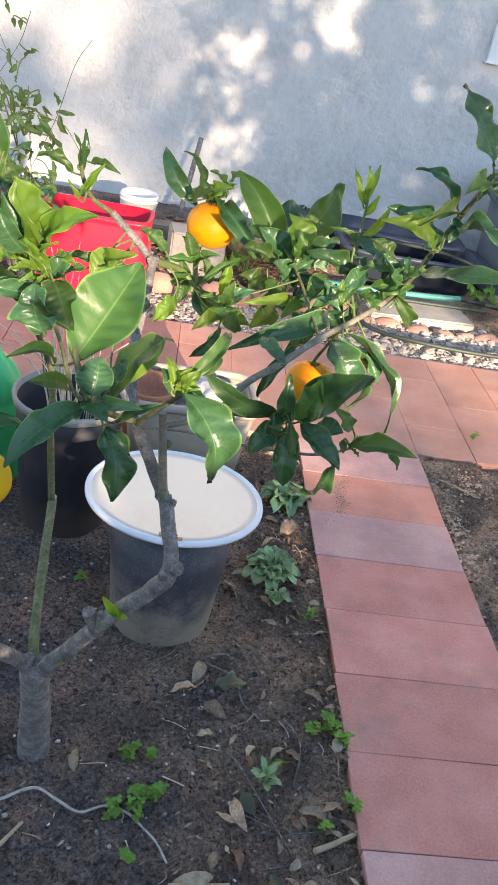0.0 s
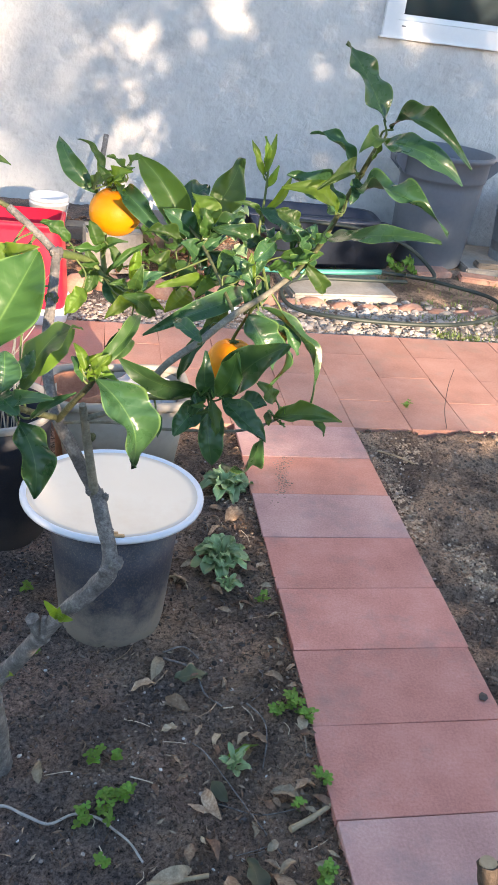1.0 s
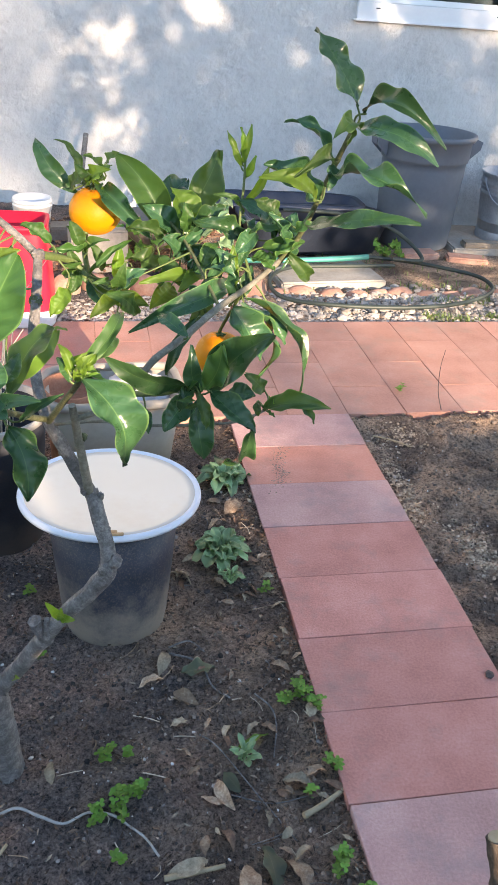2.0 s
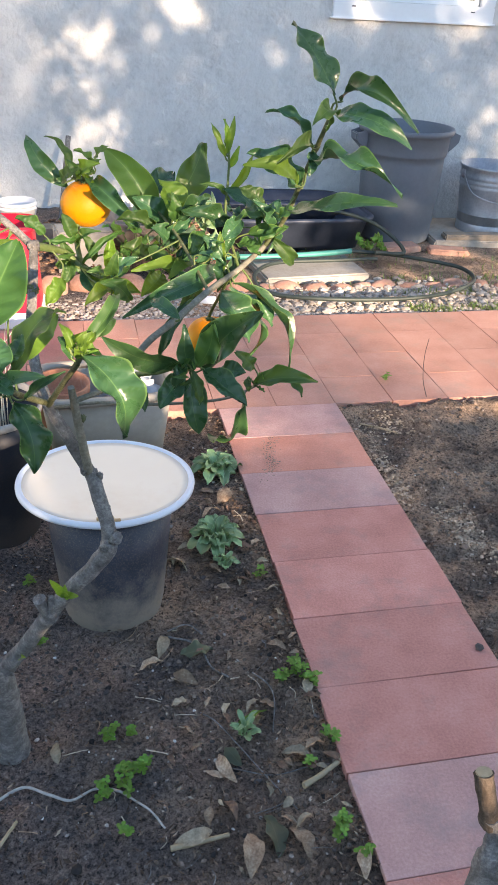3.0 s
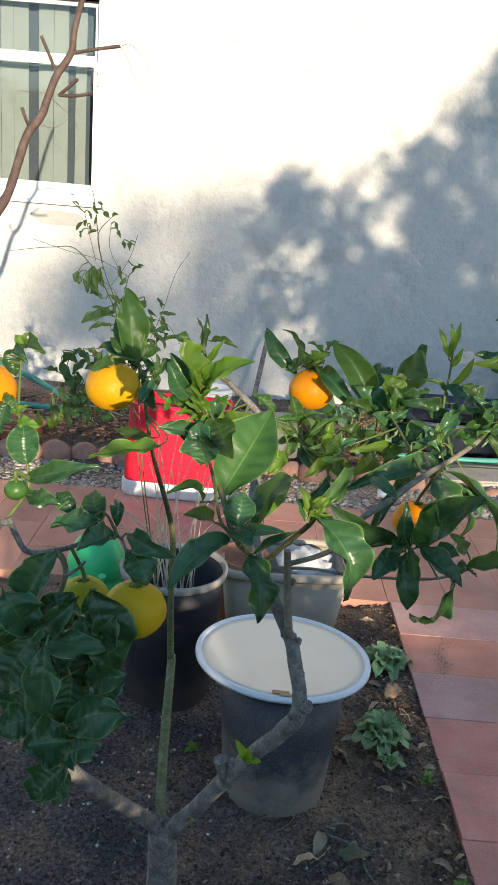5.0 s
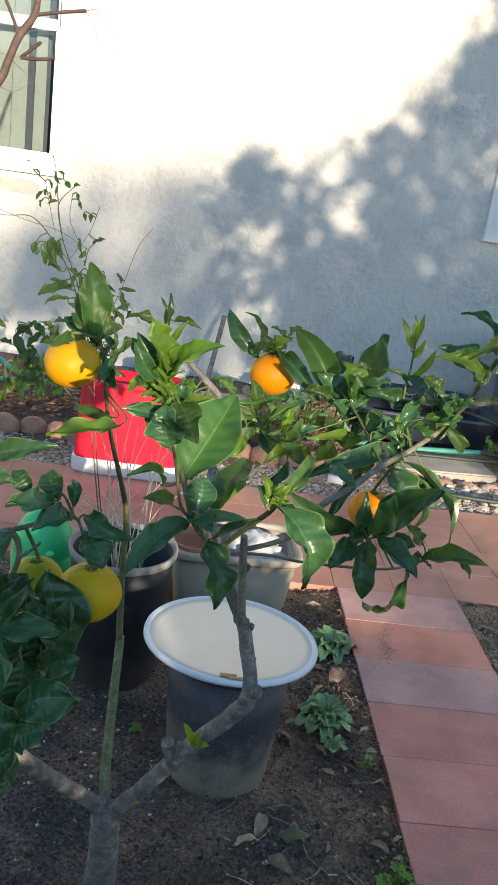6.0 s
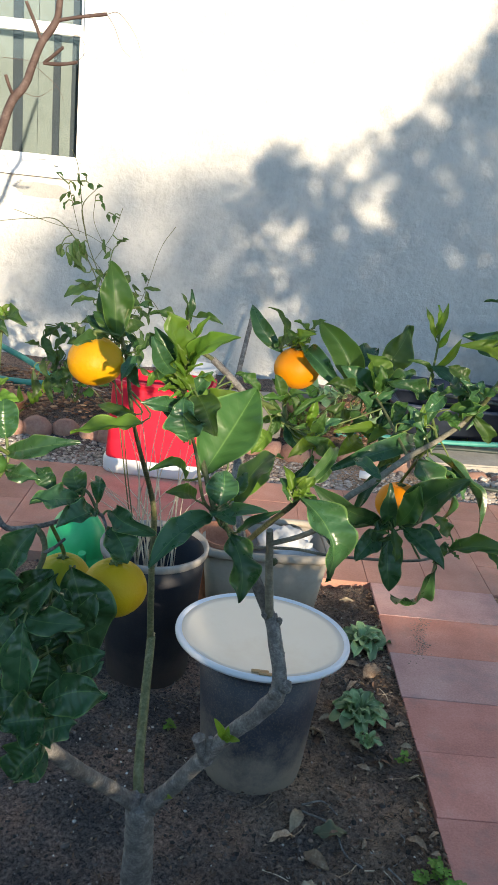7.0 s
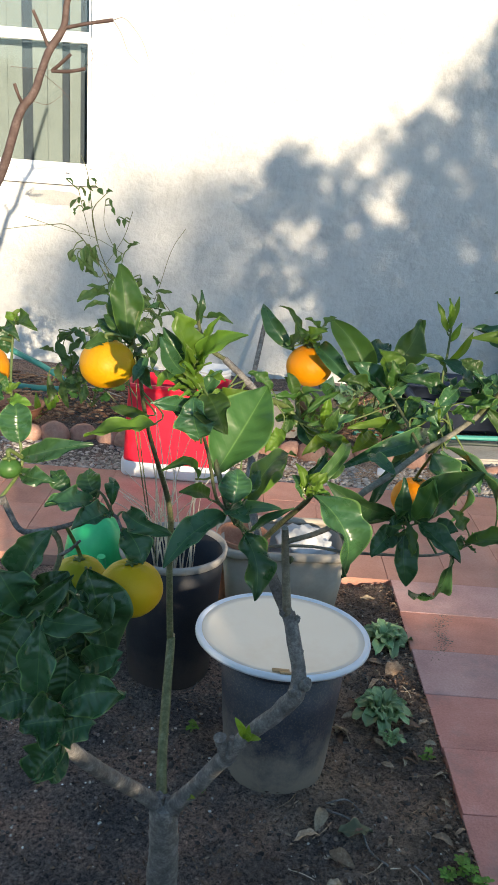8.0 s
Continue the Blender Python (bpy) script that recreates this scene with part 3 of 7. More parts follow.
def build_wall():
    bm = bmesh.new()
    xs = [-9.0, WIN_L[0] + SIDE_L, WIN_L[1] - SIDE_L, WIN_R[0] + SIDE_R, WIN_R[1] - SIDE_R, 9.0]
    for i in range(5):
        if i in (1, 3):
            win = WIN_L if i == 1 else WIN_R
            zb, zt = win[2] + TRIM, win[3] - TRIM
            box(bm, (xs[i], WALL_Y, -0.3), (xs[i + 1], WALL_Y + WALL_T, zb))
            box(bm, (xs[i], WALL_Y, zt), (xs[i + 1], WALL_Y + WALL_T, WALL_H))
        else:
            box(bm, (xs[i], WALL_Y, -0.3), (xs[i + 1], WALL_Y + WALL_T, WALL_H))
    wall = tagged(part("wall_north", bm, STUCCO, smooth=False), "pale grey painted stucco house wall", "wall", kind="structure")
    bm = bmesh.new()
    rim = []
    for k in range(36):
        t = 2 * math.pi * k / 36
        w = 1 + 0.28 * noise.noise(Vector((math.cos(t) * 2.1, math.sin(t) * 2.1, 4.0)))
        rim.append((-1.708 + 0.143 * w * math.copysign(abs(math.cos(t)) ** 0.7, math.cos(t)), 1.014 + 0.040 * w * math.copysign(abs(math.sin(t)) ** 0.7, math.sin(t))))
    face = bm.faces.new([bm.verts.new((x, WALL_Y - 0.004, z)) for x, z in rim])
    back = bmesh.ops.extrude_face_region(bm, geom=[face])
    bmesh.ops.translate(bm, verts=[v for v in back["geom"] if isinstance(v, bmesh.types.BMVert)], vec=(0, 0.012, 0))
    bmesh.ops.recalc_face_normals(bm, faces=bm.faces[:])
    part("mortar_patch", bm, PATCH, wall, "rough grey patch of bare mortar", smooth=False)
    bm = bmesh.new()
    for lo, hi in (((-9, WALL_Y + 3.2, -0.3), (9, WALL_Y + 3.3, WALL_H)), ((-9.1, WALL_Y, -0.3), (-9, WALL_Y + 3.3, WALL_H)), ((9, WALL_Y, -0.3), (9.1, WALL_Y + 3.3, WALL_H))):
        box(bm, lo, hi)
    tagged(part("wall_back", bm, ROOM, smooth=False), "plain dim inside walls of the house", "wall", kind="structure")
    bm = bmesh.new()
    box(bm, (-9, WALL_Y + WALL_T, 0.0), (9, WALL_Y + 3.2, 0.04))
    tagged(part("floor", bm, ROOM, smooth=False), "dim floor inside the house", "floor", kind="structure")
    bm = bmesh.new()
    box(bm, (-9.3, WALL_Y - 0.3, WALL_H), (9.3, WALL_Y + 3.6, WALL_H + 0.18))
    tagged(part("roof", bm, TIMBER, smooth=False), "low roof with a short timber overhang", "roof", kind="structure")


def frame_of(bm, x0, x1, z0, z1, w, y0, y1, bevel=0.004, side=None):
    """Four bars round an opening, butted end to end."""
    box(bm, (x0, y0, z0), (x1, y1, z0 + w), bevel)
    box(bm, (x0, y0, z1 - w), (x1, y1, z1), bevel)
    box(bm, (x0, y0, z0 + w), (x0 + (side or w), y1, z1 - w), bevel)
    box(bm, (x1 - (side or w), y0, z0 + w), (x1, y1, z1 - w), bevel)


def build_window(name, win, rail, label, blinds, side):
    x0, x1, z0, z1 = win
    root = empty(name, ((x0 + x1) / 2, WALL_Y, z0), label=label, category="window", kind="structure")
    bm = bmesh.new()
    frame_of(bm, x0, x1, z0, z1, TRIM, WALL_Y - 0.022, WALL_Y + 0.05, 0.004, side)
    part("window_frame", bm, WHITE_FRAME, root, smooth=False)
    a, b, c, d = x0 + side, x1 - side, z0 + TRIM, z1 - TRIM
    for lo, hi, y in ((c, rail, WALL_Y + 0.018), (rail + 0.002, d, WALL_Y + 0.05)):
        bm = bmesh.new()
        frame_of(bm, a + 0.001, b - 0.001, lo + 0.001, hi - 0.001, 0.028, y - 0.012, y + 0.012, 0.003)
        sash = part("sash", bm, WHITE_FRAME, root, smooth=False)
        bm = bmesh.new()
        box(bm, (a + 0.027, y - 0.002, lo + 0.027), (b - 0.027, y + 0.002, hi - 0.027))
        pane = part("pane", bm, GLASS, sash, "clear window glass", smooth=False)
        pane.visible_shadow = False
    bm = bmesh.new()
    box(bm, (x0 - 0.012, WALL_Y - 0.03, z0 - 0.006), (x1 + 0.012, WALL_Y + 0.02, z0 + 0.004), 0.002)
    part("window_sill", bm, WHITE_FRAME, root, smooth=False)
    for f in (0.12, 0.86):
        bm = bmesh.new()
        box(bm, (x0 + f * (x1 - x0) - 0.012, WALL_Y - 0.025, z0 + 0.055), (x0 + f * (x1 - x0) + 0.012, WALL_Y - 0.02, z0 + 0.061), 0.001)
        part("weep_slot", bm, PLASTIC_BLACK, root, "small dark drain slot", smooth=False)
    if not blinds:
        # Solid dark sheet, added to give the unlit room behind this window.
        bm = bmesh.new()
        box(bm, (a - 0.02, WALL_Y + 0.085, c - 0.02), (b + 0.02, WALL_Y + 0.088, d + 0.02))
        part("dim_panel", bm, DIM_PANEL, root, "dark panel standing in for the dim room behind the glass", smooth=False)
        return
    # Added backing: its colour sets how dim the gaps between slats look.
    bm = bmesh.new()
    box(bm, (a - 0.03, WALL_Y + 0.150, c - 0.05), (b + 0.03, WALL_Y + 0.153, d + 0.03))
    part("gap_sheet", bm, GAP_SHEET, root, "blue-grey sheet added behind the blinds for the gaps' dim tone", smooth=False)
    for k, (p, q) in enumerate(((-2.56, -2.47), (-2.467, -2.38), (-2.377, -2.29), (-2.25, -2.165), (-2.162, -2.075), (-2.072, -2.0), (-1.998, -1.915), (-1.857, -1.774), (-1.771, -1.689), (-1.647, -1.586))):
        bm = bmesh.new()
        box(bm, (p, WALL_Y + 0.118 + 0.002 * (k % 2), c - 0.05), (q, WALL_Y + 0.1205 + 0.002 * (k % 2), d + 0.02))
        part("blind_slat", bm, BLIND, root, "pale hanging vertical blind slat", smooth=False)


build_wall()
build_window("window_1", WIN_R, 1.86, "white vinyl sash window with a dark panel for its dim inside", False, SIDE_R)
build_window("window_2", WIN_L, 1.86, "white sash window with hanging vertical blinds", True, SIDE_L)


# ---- garden edging, gravel, slabs ----
rng = np.random.default_rng(11)


def strip_points(n, x0, x1, y0, y1, z):
    return np.stack([rng.uniform(x0, x1, n), rng.uniform(y0, y1, n), np.full(n, z) + rng.uniform(-0.006, 0.008, n)], 1)


tagged(new("gravel", pebbles("gravel", strip_points(19000, -2.7, 2.6, PLAZA_BACK + 0.012, BED_BACK + 0.0, -0.019), rng.uniform(0.004, 0.0125, 19000), GRAVEL, seed=4)),
       "strip of pale mixed gravel along the paving", "gravel", kind="stuff")
tagged(new("large_gravel", pebbles("large_gravel", strip_points(420, 0.3, 2.6, PLAZA_BACK + 0.03, BED_BACK + 0.1, -0.012), rng.uniform(0.011, 0.026, 420), GRAVEL, seed=8)),
       "larger pale stones lying in the gravel strip", "gravel", kind="stuff")
n = 4200
chips = np.stack([rng.uniform(-2.6, 0.25, n), rng.uniform(BED_BACK + 0.1, 4.6, n), np.zeros(n)], 1)
chips[:, 2] = [soil_height(x, y) + 0.004 for x, y, _ in chips]
tagged(new("mulch", pebbles("mulch", chips, rng.uniform(0.006, 0.016, n), MULCH, 0.35, seed=6)), "reddish brown mulch and dry litter in the bed", "mulch", kind="stuff")


def edging_mesh(seed):
    """A rounded edging stone, about 13 cm wide."""
    bm = bmesh.new()
    bmesh.ops.create_icosphere(bm, subdivisions=2, radius=1.0)
    r = random.Random(seed)
    for v in bm.verts:
        v.co = Vector((v.co.x * 0.068, v.co.y * 0.045, v.co.z * 0.062)) * (1 + 0.16 * noise.noise(v.co * 1.7 + Vector((seed * 7.1, 0, 0))))
    me = bpy.data.meshes.new("edging_stone")
    bm.to_mesh(me)
    bm.free()
    me.materials.append(EDGING)
    me.polygons.foreach_set("use_smooth", [True] * len(me.polygons))
    return me


edge = empty("stone_edging", (0, BED_BACK, -0.02), label="row of rounded reddish edging stones", category="edging", kind="structure")
stones = [edging_mesh(s) for s in range(5)]
x = -2.7
k = 0
while x < 2.3:
    s = 0.85 + 0.3 * ((k * 37) % 10) / 10
    part("stone", stones[k % 5], None, edge, m=pose(x, BED_BACK + 0.02 * math.sin(k * 1.7), -0.005 + (0.012 if x < 0.3 else -0.026), 0, 0, 15 * math.sin(k * 2.3)) @ Matrix.Diagonal((s, s, s if x < 0.3 else 0.7 * s, 1)))
    x += 0.122 * s
    k += 1


def slab(name, lo, hi, turn, material, label, bevel=0.008):
    bm = bmesh.new()
    box(bm, lo, hi, bevel, Matrix.Rotation(radians(turn), 4, "Z"))
    return tagged(part(name, bm, material, smooth=False), label, "slab")


slab("concrete_slab", (0.42, 3.80, -0.03), (0.95, 4.12, 0.022), 6, CONCRETE, "worn pale concrete slab lying in the bed")
slab("concrete_slab", (1.55, 4.35, -0.03), (2.5, 4.85, 0.02), -3, CONCRETE, "cracked grey concrete pad under the pails")
slab("brick", (1.20, 4.28, -0.03), (1.42, 4.40, 0.012), 8, EDGING, "loose worn red brick under the bin")
slab("brick", (1.46, 4.22, -0.03), (1.68, 4.32, 0.010), -14, EDGING, "loose worn red brick beside the bin")
slab("board", (1.60, 4.36, 0.018), (2.2, 4.44, 0.05), -4, TIMBER, "grey weathered board lying before the pails")
slab("board", (-0.62, 4.20, 0.07), (-0.12, 4.32, 0.14), 3, TIMBER, "short weathered timber lying on the mulch")
slab("tan_block", (-0.52, 3.86, 0.03), (-0.27, 4.02, 0.22), 8, CONCRETE, "pale tan block standing behind the edging")


# ---- containers ----
def turned(name, profile, material, parent, label="", n=44, m=None, squash=(1, 1)):
    v, f = lathe(profile, n, squash)
    return part(name, mesh_of(name, v, f, material), None, parent, label, m=m)


def disc(name, r, z, material, parent, label="", n=40, wob=0.0):
    bm = bmesh.new()
    bmesh.ops.create_circle(bm, cap_ends=False, segments=n, radius=r)
    rim = bm.verts[:]
    c = bm.verts.new((0, 0, 0))
    for e in bm.edges[:]:
        bm.faces.new((e.verts[0], e.verts[1], c))
    bmesh.ops.subdivide_edges(bm, edges=bm.edges[:], cuts=3, use_grid_fill=True)
    for v in bm.verts:
        v.co.z = z + wob * noise.noise(v.co * 25)
    bmesh.ops.recalc_face_normals(bm, faces=bm.faces[:])
    return part(name, bm, material, parent, label, m=parent.matrix_basis.copy() if parent else None)


def build_lidded_pot():
    at = pose(-0.388, 1.668, -0.05, -4, 0, 0) @ Matrix.Diagonal((1, 1, 1.07, 1))
    pot = empty("nursery_pot", (-0.388, 1.668, -0.05), label="dusty black nursery pot covered by a white lid", category="pot")
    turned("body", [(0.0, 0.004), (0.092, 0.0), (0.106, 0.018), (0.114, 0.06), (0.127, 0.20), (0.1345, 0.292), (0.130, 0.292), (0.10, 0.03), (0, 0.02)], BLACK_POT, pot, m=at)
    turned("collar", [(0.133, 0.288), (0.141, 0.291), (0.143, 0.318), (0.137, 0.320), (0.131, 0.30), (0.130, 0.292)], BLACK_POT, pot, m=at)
    tilt = Matrix.Translation((-0.393, 1.690, 0.302)) @ pose(0, 0, 0, -4.0, 1.0, 0)
    lid = turned("lid", [(0.0, -0.0035), (0.06, -0.0033), (0.13, -0.0022), (0.158, -0.0008), (0.1735, 0.0012), (0.1745, -0.001), (0, -0.008)], WHITE_LID, pot, "round white plastic lid with a soiled dished top", m=tilt, n=72)
    turned("rim", [(0.140, -0.013), (0.152, -0.0090), (0.170, -0.0020), (0.1735, 0.0014), (0.178, 0.0042), (0.182, 0.0050), (0.185, 0.003), (0.1865, -0.002), (0.186, -0.007), (0.181, -0.006), (0.174, -0.002), (0.140, -0.017)], LID_RIM, lid, "rolled rim with a blue tint put in for reflected sky", m=tilt, n=72)
    bm = bmesh.new()
    box(bm, (-0.012, -0.181, 0.0052), (0.020, -0.170, 0.0072), 0.001)
    box(bm, (-0.026, -0.171, 0.0035), (0.008, -0.158, 0.0050), 0.001)
    part("stain", bm, RUST, lid, "brown chipped spot on the rim", m=tilt)


build_lidded_pot()


def build_black_pot():
    at = (-0.662, 2.005, -0.03)
    m = Matrix.Translation(at)
    pot = empty("nursery_pot", at, label="large black nursery pot of dark compost and dry stalks", category="pot")
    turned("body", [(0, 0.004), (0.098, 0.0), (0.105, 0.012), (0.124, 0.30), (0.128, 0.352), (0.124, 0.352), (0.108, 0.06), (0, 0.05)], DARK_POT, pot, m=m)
    turned("rim", [(0.125, 0.346), (0.133, 0.347), (0.135, 0.362), (0.133, 0.366), (0.127, 0.365), (0.123, 0.352)], POT_RIM, pot, "pale grey rolled rim", m=m)
    disc("compost", 0.117, 0.22, SOIL, pot, "dark compost", wob=0.02)


build_black_pot()


def build_tub():
    """A grey tapered tub with a bag and a clay pot in it."""
    at = (-0.37, 2.36, -0.03)
    tub = empty("plastic_tub", at, label="beige-grey rectangular plastic tub on the soil", category="tub")
    bm = bmesh.new()
    lo, hi, h, th = (0.155, 0.10), (0.185, 0.125), 0.235, 0.008
    rings = []
    for (a, b), z in ((lo, 0.0), (hi, h), ((hi[0] - th, hi[1] - th), h), ((lo[0] - th, lo[1] - th), 0.01)):
        ring = []
        for i in range(32):
            t = 2 * math.pi * i / 32
            c, s = math.cos(t), math.sin(t)
            ring.append(bm.verts.new((a * math.copysign(abs(c) ** 0.35, c), b * math.copysign(abs(s) ** 0.35, s), z)))
        rings.append(ring)
    for r, q in zip(rings, rings[1:]):
        for i in range(32):
            bm.faces.new((r[i], r[(i + 1) % 32], q[(i + 1) % 32], q[i]))
    bm.faces.new(rings[0][::-1])
    bm.faces.new(rings[-1])
    part("body", bm, GREY_TUB, tub, m=pose(*at, 0, 0, 4))
    bm = bmesh.new()
    loops = []
    for d, z in ((-th - 0.001, h - 0.004), (0.012, h - 0.006), (0.014, h), (0.012, h + 0.012), (0.004, h + 0.015), (-th - 0.001, h + 0.012)):
        loops.append([bm.verts.new(((hi[0] + d) * math.copysign(abs(math.cos(t)) ** 0.35, math.cos(t)), (hi[1] + d) * math.copysign(abs(math.sin(t)) ** 0.35, math.sin(t)), z)) for t in [2 * math.pi * i / 40 for i in range(40)]])
    for r, q in zip(loops, loops[1:] + loops[:1]):
        for i in range(40):
            bm.faces.new((r[i], r[(i + 1) % 40], q[(i + 1) % 40], q[i]))
    bmesh.ops.recalc_face_normals(bm, faces=bm.faces[:])
    part("rim", bm, GREY_TUB, tub, "rolled grey rim", m=pose(*at, 0, 0, 4))
    bm = bmesh.new()
    bmesh.ops.create_icosphere(bm, subdivisions=4, radius=1.0)
    for v in bm.verts:
        c = v.co.copy()
        v.co = Vector((c.x * 0.085, c.y * 0.07, c.z * 0.075)) * (1 + 0.40 * noise.noise(c * 2.6) + 0.30 * abs(noise.noise(c * 5)))
    bag = tagged(part("plastic_bag", bm, BAG, m=pose(-0.30, 2.36, 0.16, 0, 10, 20)), "crumpled white plastic bag stuffed in the tub", "bag")
    pot = empty("flowerpot", (-0.50, 2.34, 0.0), label="small terracotta flowerpot standing in the tub", category="pot")
    turned("body", [(0, 0.0), (0.05, 0.0), (0.066, 0.20), (0.076, 0.20), (0.078, 0.24), (0.070, 0.24), (0.06, 0.20), (0, 0.19)], TERRACOTTA, pot, m=pose(-0.50, 2.34, -0.01, 4, 3, 0), n=32)


build_tub()


def build_jug():
    """A green watering jug with a domed top, a spout and a handle."""
    at = (-0.886, 2.16, -0.03)
    m = Matrix.Translation(at) @ Matrix.Diagonal((0.84, 0.84, 1, 1))
    back = m @ Matrix.Rotation(radians(-80), 4, "Z")
    jug = empty("watering_jug", at, label="bright green plastic watering jug beside the pots", category="watering can")
    turned("body", [(0, 0.0), (0.085, 0.0), (0.094, 0.012), (0.100, 0.20), (0.101, 0.235), (0.094, 0.243), (0.094, 0.252), (0.098, 0.262), (0.088, 0.305), (0.062, 0.345), (0.032, 0.366), (0.028, 0.385), (0.018, 0.39), (0, 0.39)], GREEN_PLASTIC, jug, m=m)
    v, f = tube([(-0.09, 0.0, 0.27), (-0.15, 0.0, 0.25), (-0.155, 0.0, 0.15), (-0.095, 0.0, 0.08)], 0.012, 0.012, 10, 6)
    part("handle", mesh_of("handle", v, f, GREEN_PLASTIC), None, jug, m=back)
    v, f = tube([(0.085, 0.01, 0.10), (0.15, 0.02, 0.20), (0.175, 0.02, 0.31)], 0.02, 0.012, 10, 6)
    part("spout", mesh_of("spout", v, f, GREEN_PLASTIC), None, jug, m=back)


build_jug()


def build_red_tub():
    """A red tapered box with a rim and a white foot."""
    at = (-0.79, 3.42, 0.0)
    turn = pose(*at, 0, 0, -2)
    tub = empty("red_container", at, label="bright red plastic container with a white base band", category="container")

    def ring(bm, a, b, z, p=0.30):
        out = []
        for i in range(40):
            t = 2 * math.pi * i / 40
            c, s = math.cos(t), math.sin(t)
            out.append(bm.verts.new((a * math.copysign(abs(c) ** p, c), b * math.copysign(abs(s) ** p, s), z)))
        return out

    def shell(rows):
        bm = bmesh.new()
        rings = [ring(bm, *r) for r in rows]
        for r, q in zip(rings, rings[1:]):
            for i in range(40):
                bm.faces.new((r[i], r[(i + 1) % 40], q[(i + 1) % 40], q[i]))
        bm.faces.new(rings[0][::-1])
        bm.faces.new(rings[-1])
        return bm

    part("foot", shell([(0.220, 0.130, 0.0), (0.226, 0.135, 0.008), (0.226, 0.135, 0.058), (0.222, 0.131, 0.064)]), WHITE_PLASTIC, tub, "white base band", m=turn)
    part("body", shell([(0.216, 0.126, 0.062), (0.218, 0.128, 0.068), (0.206, 0.114, 0.356), (0.205, 0.113, 0.366), (0.211, 0.118, 0.371), (0.211, 0.118, 0.387), (0.198, 0.104, 0.390), (0.200, 0.106, 0.20)]), RED_PLASTIC, tub, m=turn)


build_red_tub()


def build_bucket(at, r, h, material, label, name="bucket", handle=True):
    m = Matrix.Translation(at)
    b = empty(name, at, label=label, category="bucket")
    turned("body", [(0, 0.004), (r * 0.80, 0.0), (r * 0.82, 0.01), (r * 0.97, h * 0.80), (r * 1.03, h * 0.81), (r * 1.03, h * 0.84), (r * 0.98, h * 0.845), (r * 0.985, h * 0.90), (r * 1.03, h * 0.905), (r * 1.04, h * 0.93), (r, h * 0.94), (r, h), (r * 0.95, h), (r * 0.8, 0.02), (0, 0.02)], material, b, m=m, n=48)
    if handle:
        v, f = tube([(-r * 1.03, 0, h * 0.86), (-r * 0.8, -r * 0.7, h * 0.62), (0, -r * 1.12, h * 0.5), (r * 0.8, -r * 0.7, h * 0.62), (r * 1.03, 0, h * 0.86)], 0.003, 0.003, 6, 6)
        part("handle", mesh_of("handle", v, f, ZINC), None, b, "thin wire handle", m=m)
    return b


build_bucket((-0.70, 4.35, 0.06), 0.092, 0.18, WHITE_PLASTIC, "white plastic bucket standing on the mulch by the wall")


def build_bin():
    """A big grey round refuse bin with a heavy rim and two side grips."""
    at = (1.366, 4.60, -0.01)
    m = Matrix.Translation(at)
    b = empty("rubbish_bin", at, label="large round grey plastic rubbish bin by the wall", category="bin")
    turned("body", [(0, 0.004), (0.198, 0.0), (0.205, 0.012), (0.208, 0.10), (0.211, 0.104), (0.226, 0.42), (0.226, 0.455), (0.234, 0.46), (0.237, 0.475), (0.240, 0.562), (0.254, 0.568), (0.262, 0.586), (0.257, 0.598), (0.242, 0.596), (0.226, 0.50), (0.195, 0.03), (0, 0.02)], TRASH_GREY, b, m=m, n=64)
    for s in (-1, 1):
        bm = bmesh.new()
        for e in (-1, 1):
            cheek = [bm.verts.new((s * x, e * 0.052 + d, z)) for d in (-0.006, 0.006) for x, z in ((0.236, 0.582), (0.296, 0.560), (0.290, 0.520), (0.236, 0.470))]
            bm.faces.new(cheek[:4]), bm.faces.new(cheek[4:][::-1])
            for k in range(4):
                bm.faces.new((cheek[k], cheek[4 + k], cheek[4 + (k + 1) % 4], cheek[(k + 1) % 4]))
        bmesh.ops.recalc_face_normals(bm, faces=bm.faces[:])
        box(bm, (min(s * 0.281, s * 0.297), -0.046, 0.522), (max(s * 0.281, s * 0.297), 0.046, 0.562), 0.006)
        part("handle", bm, TRASH_GREY, b, m=m, smooth=False)


build_bin()


def build_pail(at, r, h):
    m = Matrix.Translation(at)
    b = empty("metal_pail", at, label="ribbed galvanised metal pail with a bail handle", category="bucket")
    prof = [(0, 0.006), (r * 0.86, 0.0), (r * 0.88, 0.006), (r * 0.88, 0.05), (r * 0.86, 0.056)]
    for k in range(3):
        z = h * (0.70 + 0.07 * k)
        prof += [(r * (0.955 + 0.01 * k), z - 0.008), (r * (0.985 + 0.01 * k), z), (r * (0.955 + 0.01 * k), z + 0.008)]
    prof += [(r, h * 0.96), (r * 1.035, h * 0.975), (r * 1.035, h), (r * 0.99, h), (r * 0.85, 0.02), (0, 0.02)]
    turned("body", prof, ZINC, b, m=m, n=56)
    v, f = tube([(-r * 1.02, 0, h * 0.9), (-r * 0.85, -r * 0.62, h * 0.62), (0, -r * 1.05, h * 0.52), (r * 0.85, -r * 0.62, h * 0.62), (r * 1.02, 0, h * 0.9)], 0.004, 0.004, 6, 6)
    part("handle", mesh_of("handle", v, f, ZINC), None, b, m=m)
    for s in (-1, 1):
        bm = bmesh.new()
        box(bm, (s * r * 1.0 - 0.006, -0.022, h * 0.80), (s * r * 1.0 + 0.006, 0.022, h * 0.93), 0.004)
        part("ear", bm, ZINC, b, m=m)


build_pail((1.945, 4.62, 0.015), 0.19, 0.37)
build_pail((2.42, 4.70, 0.015), 0.19, 0.37)


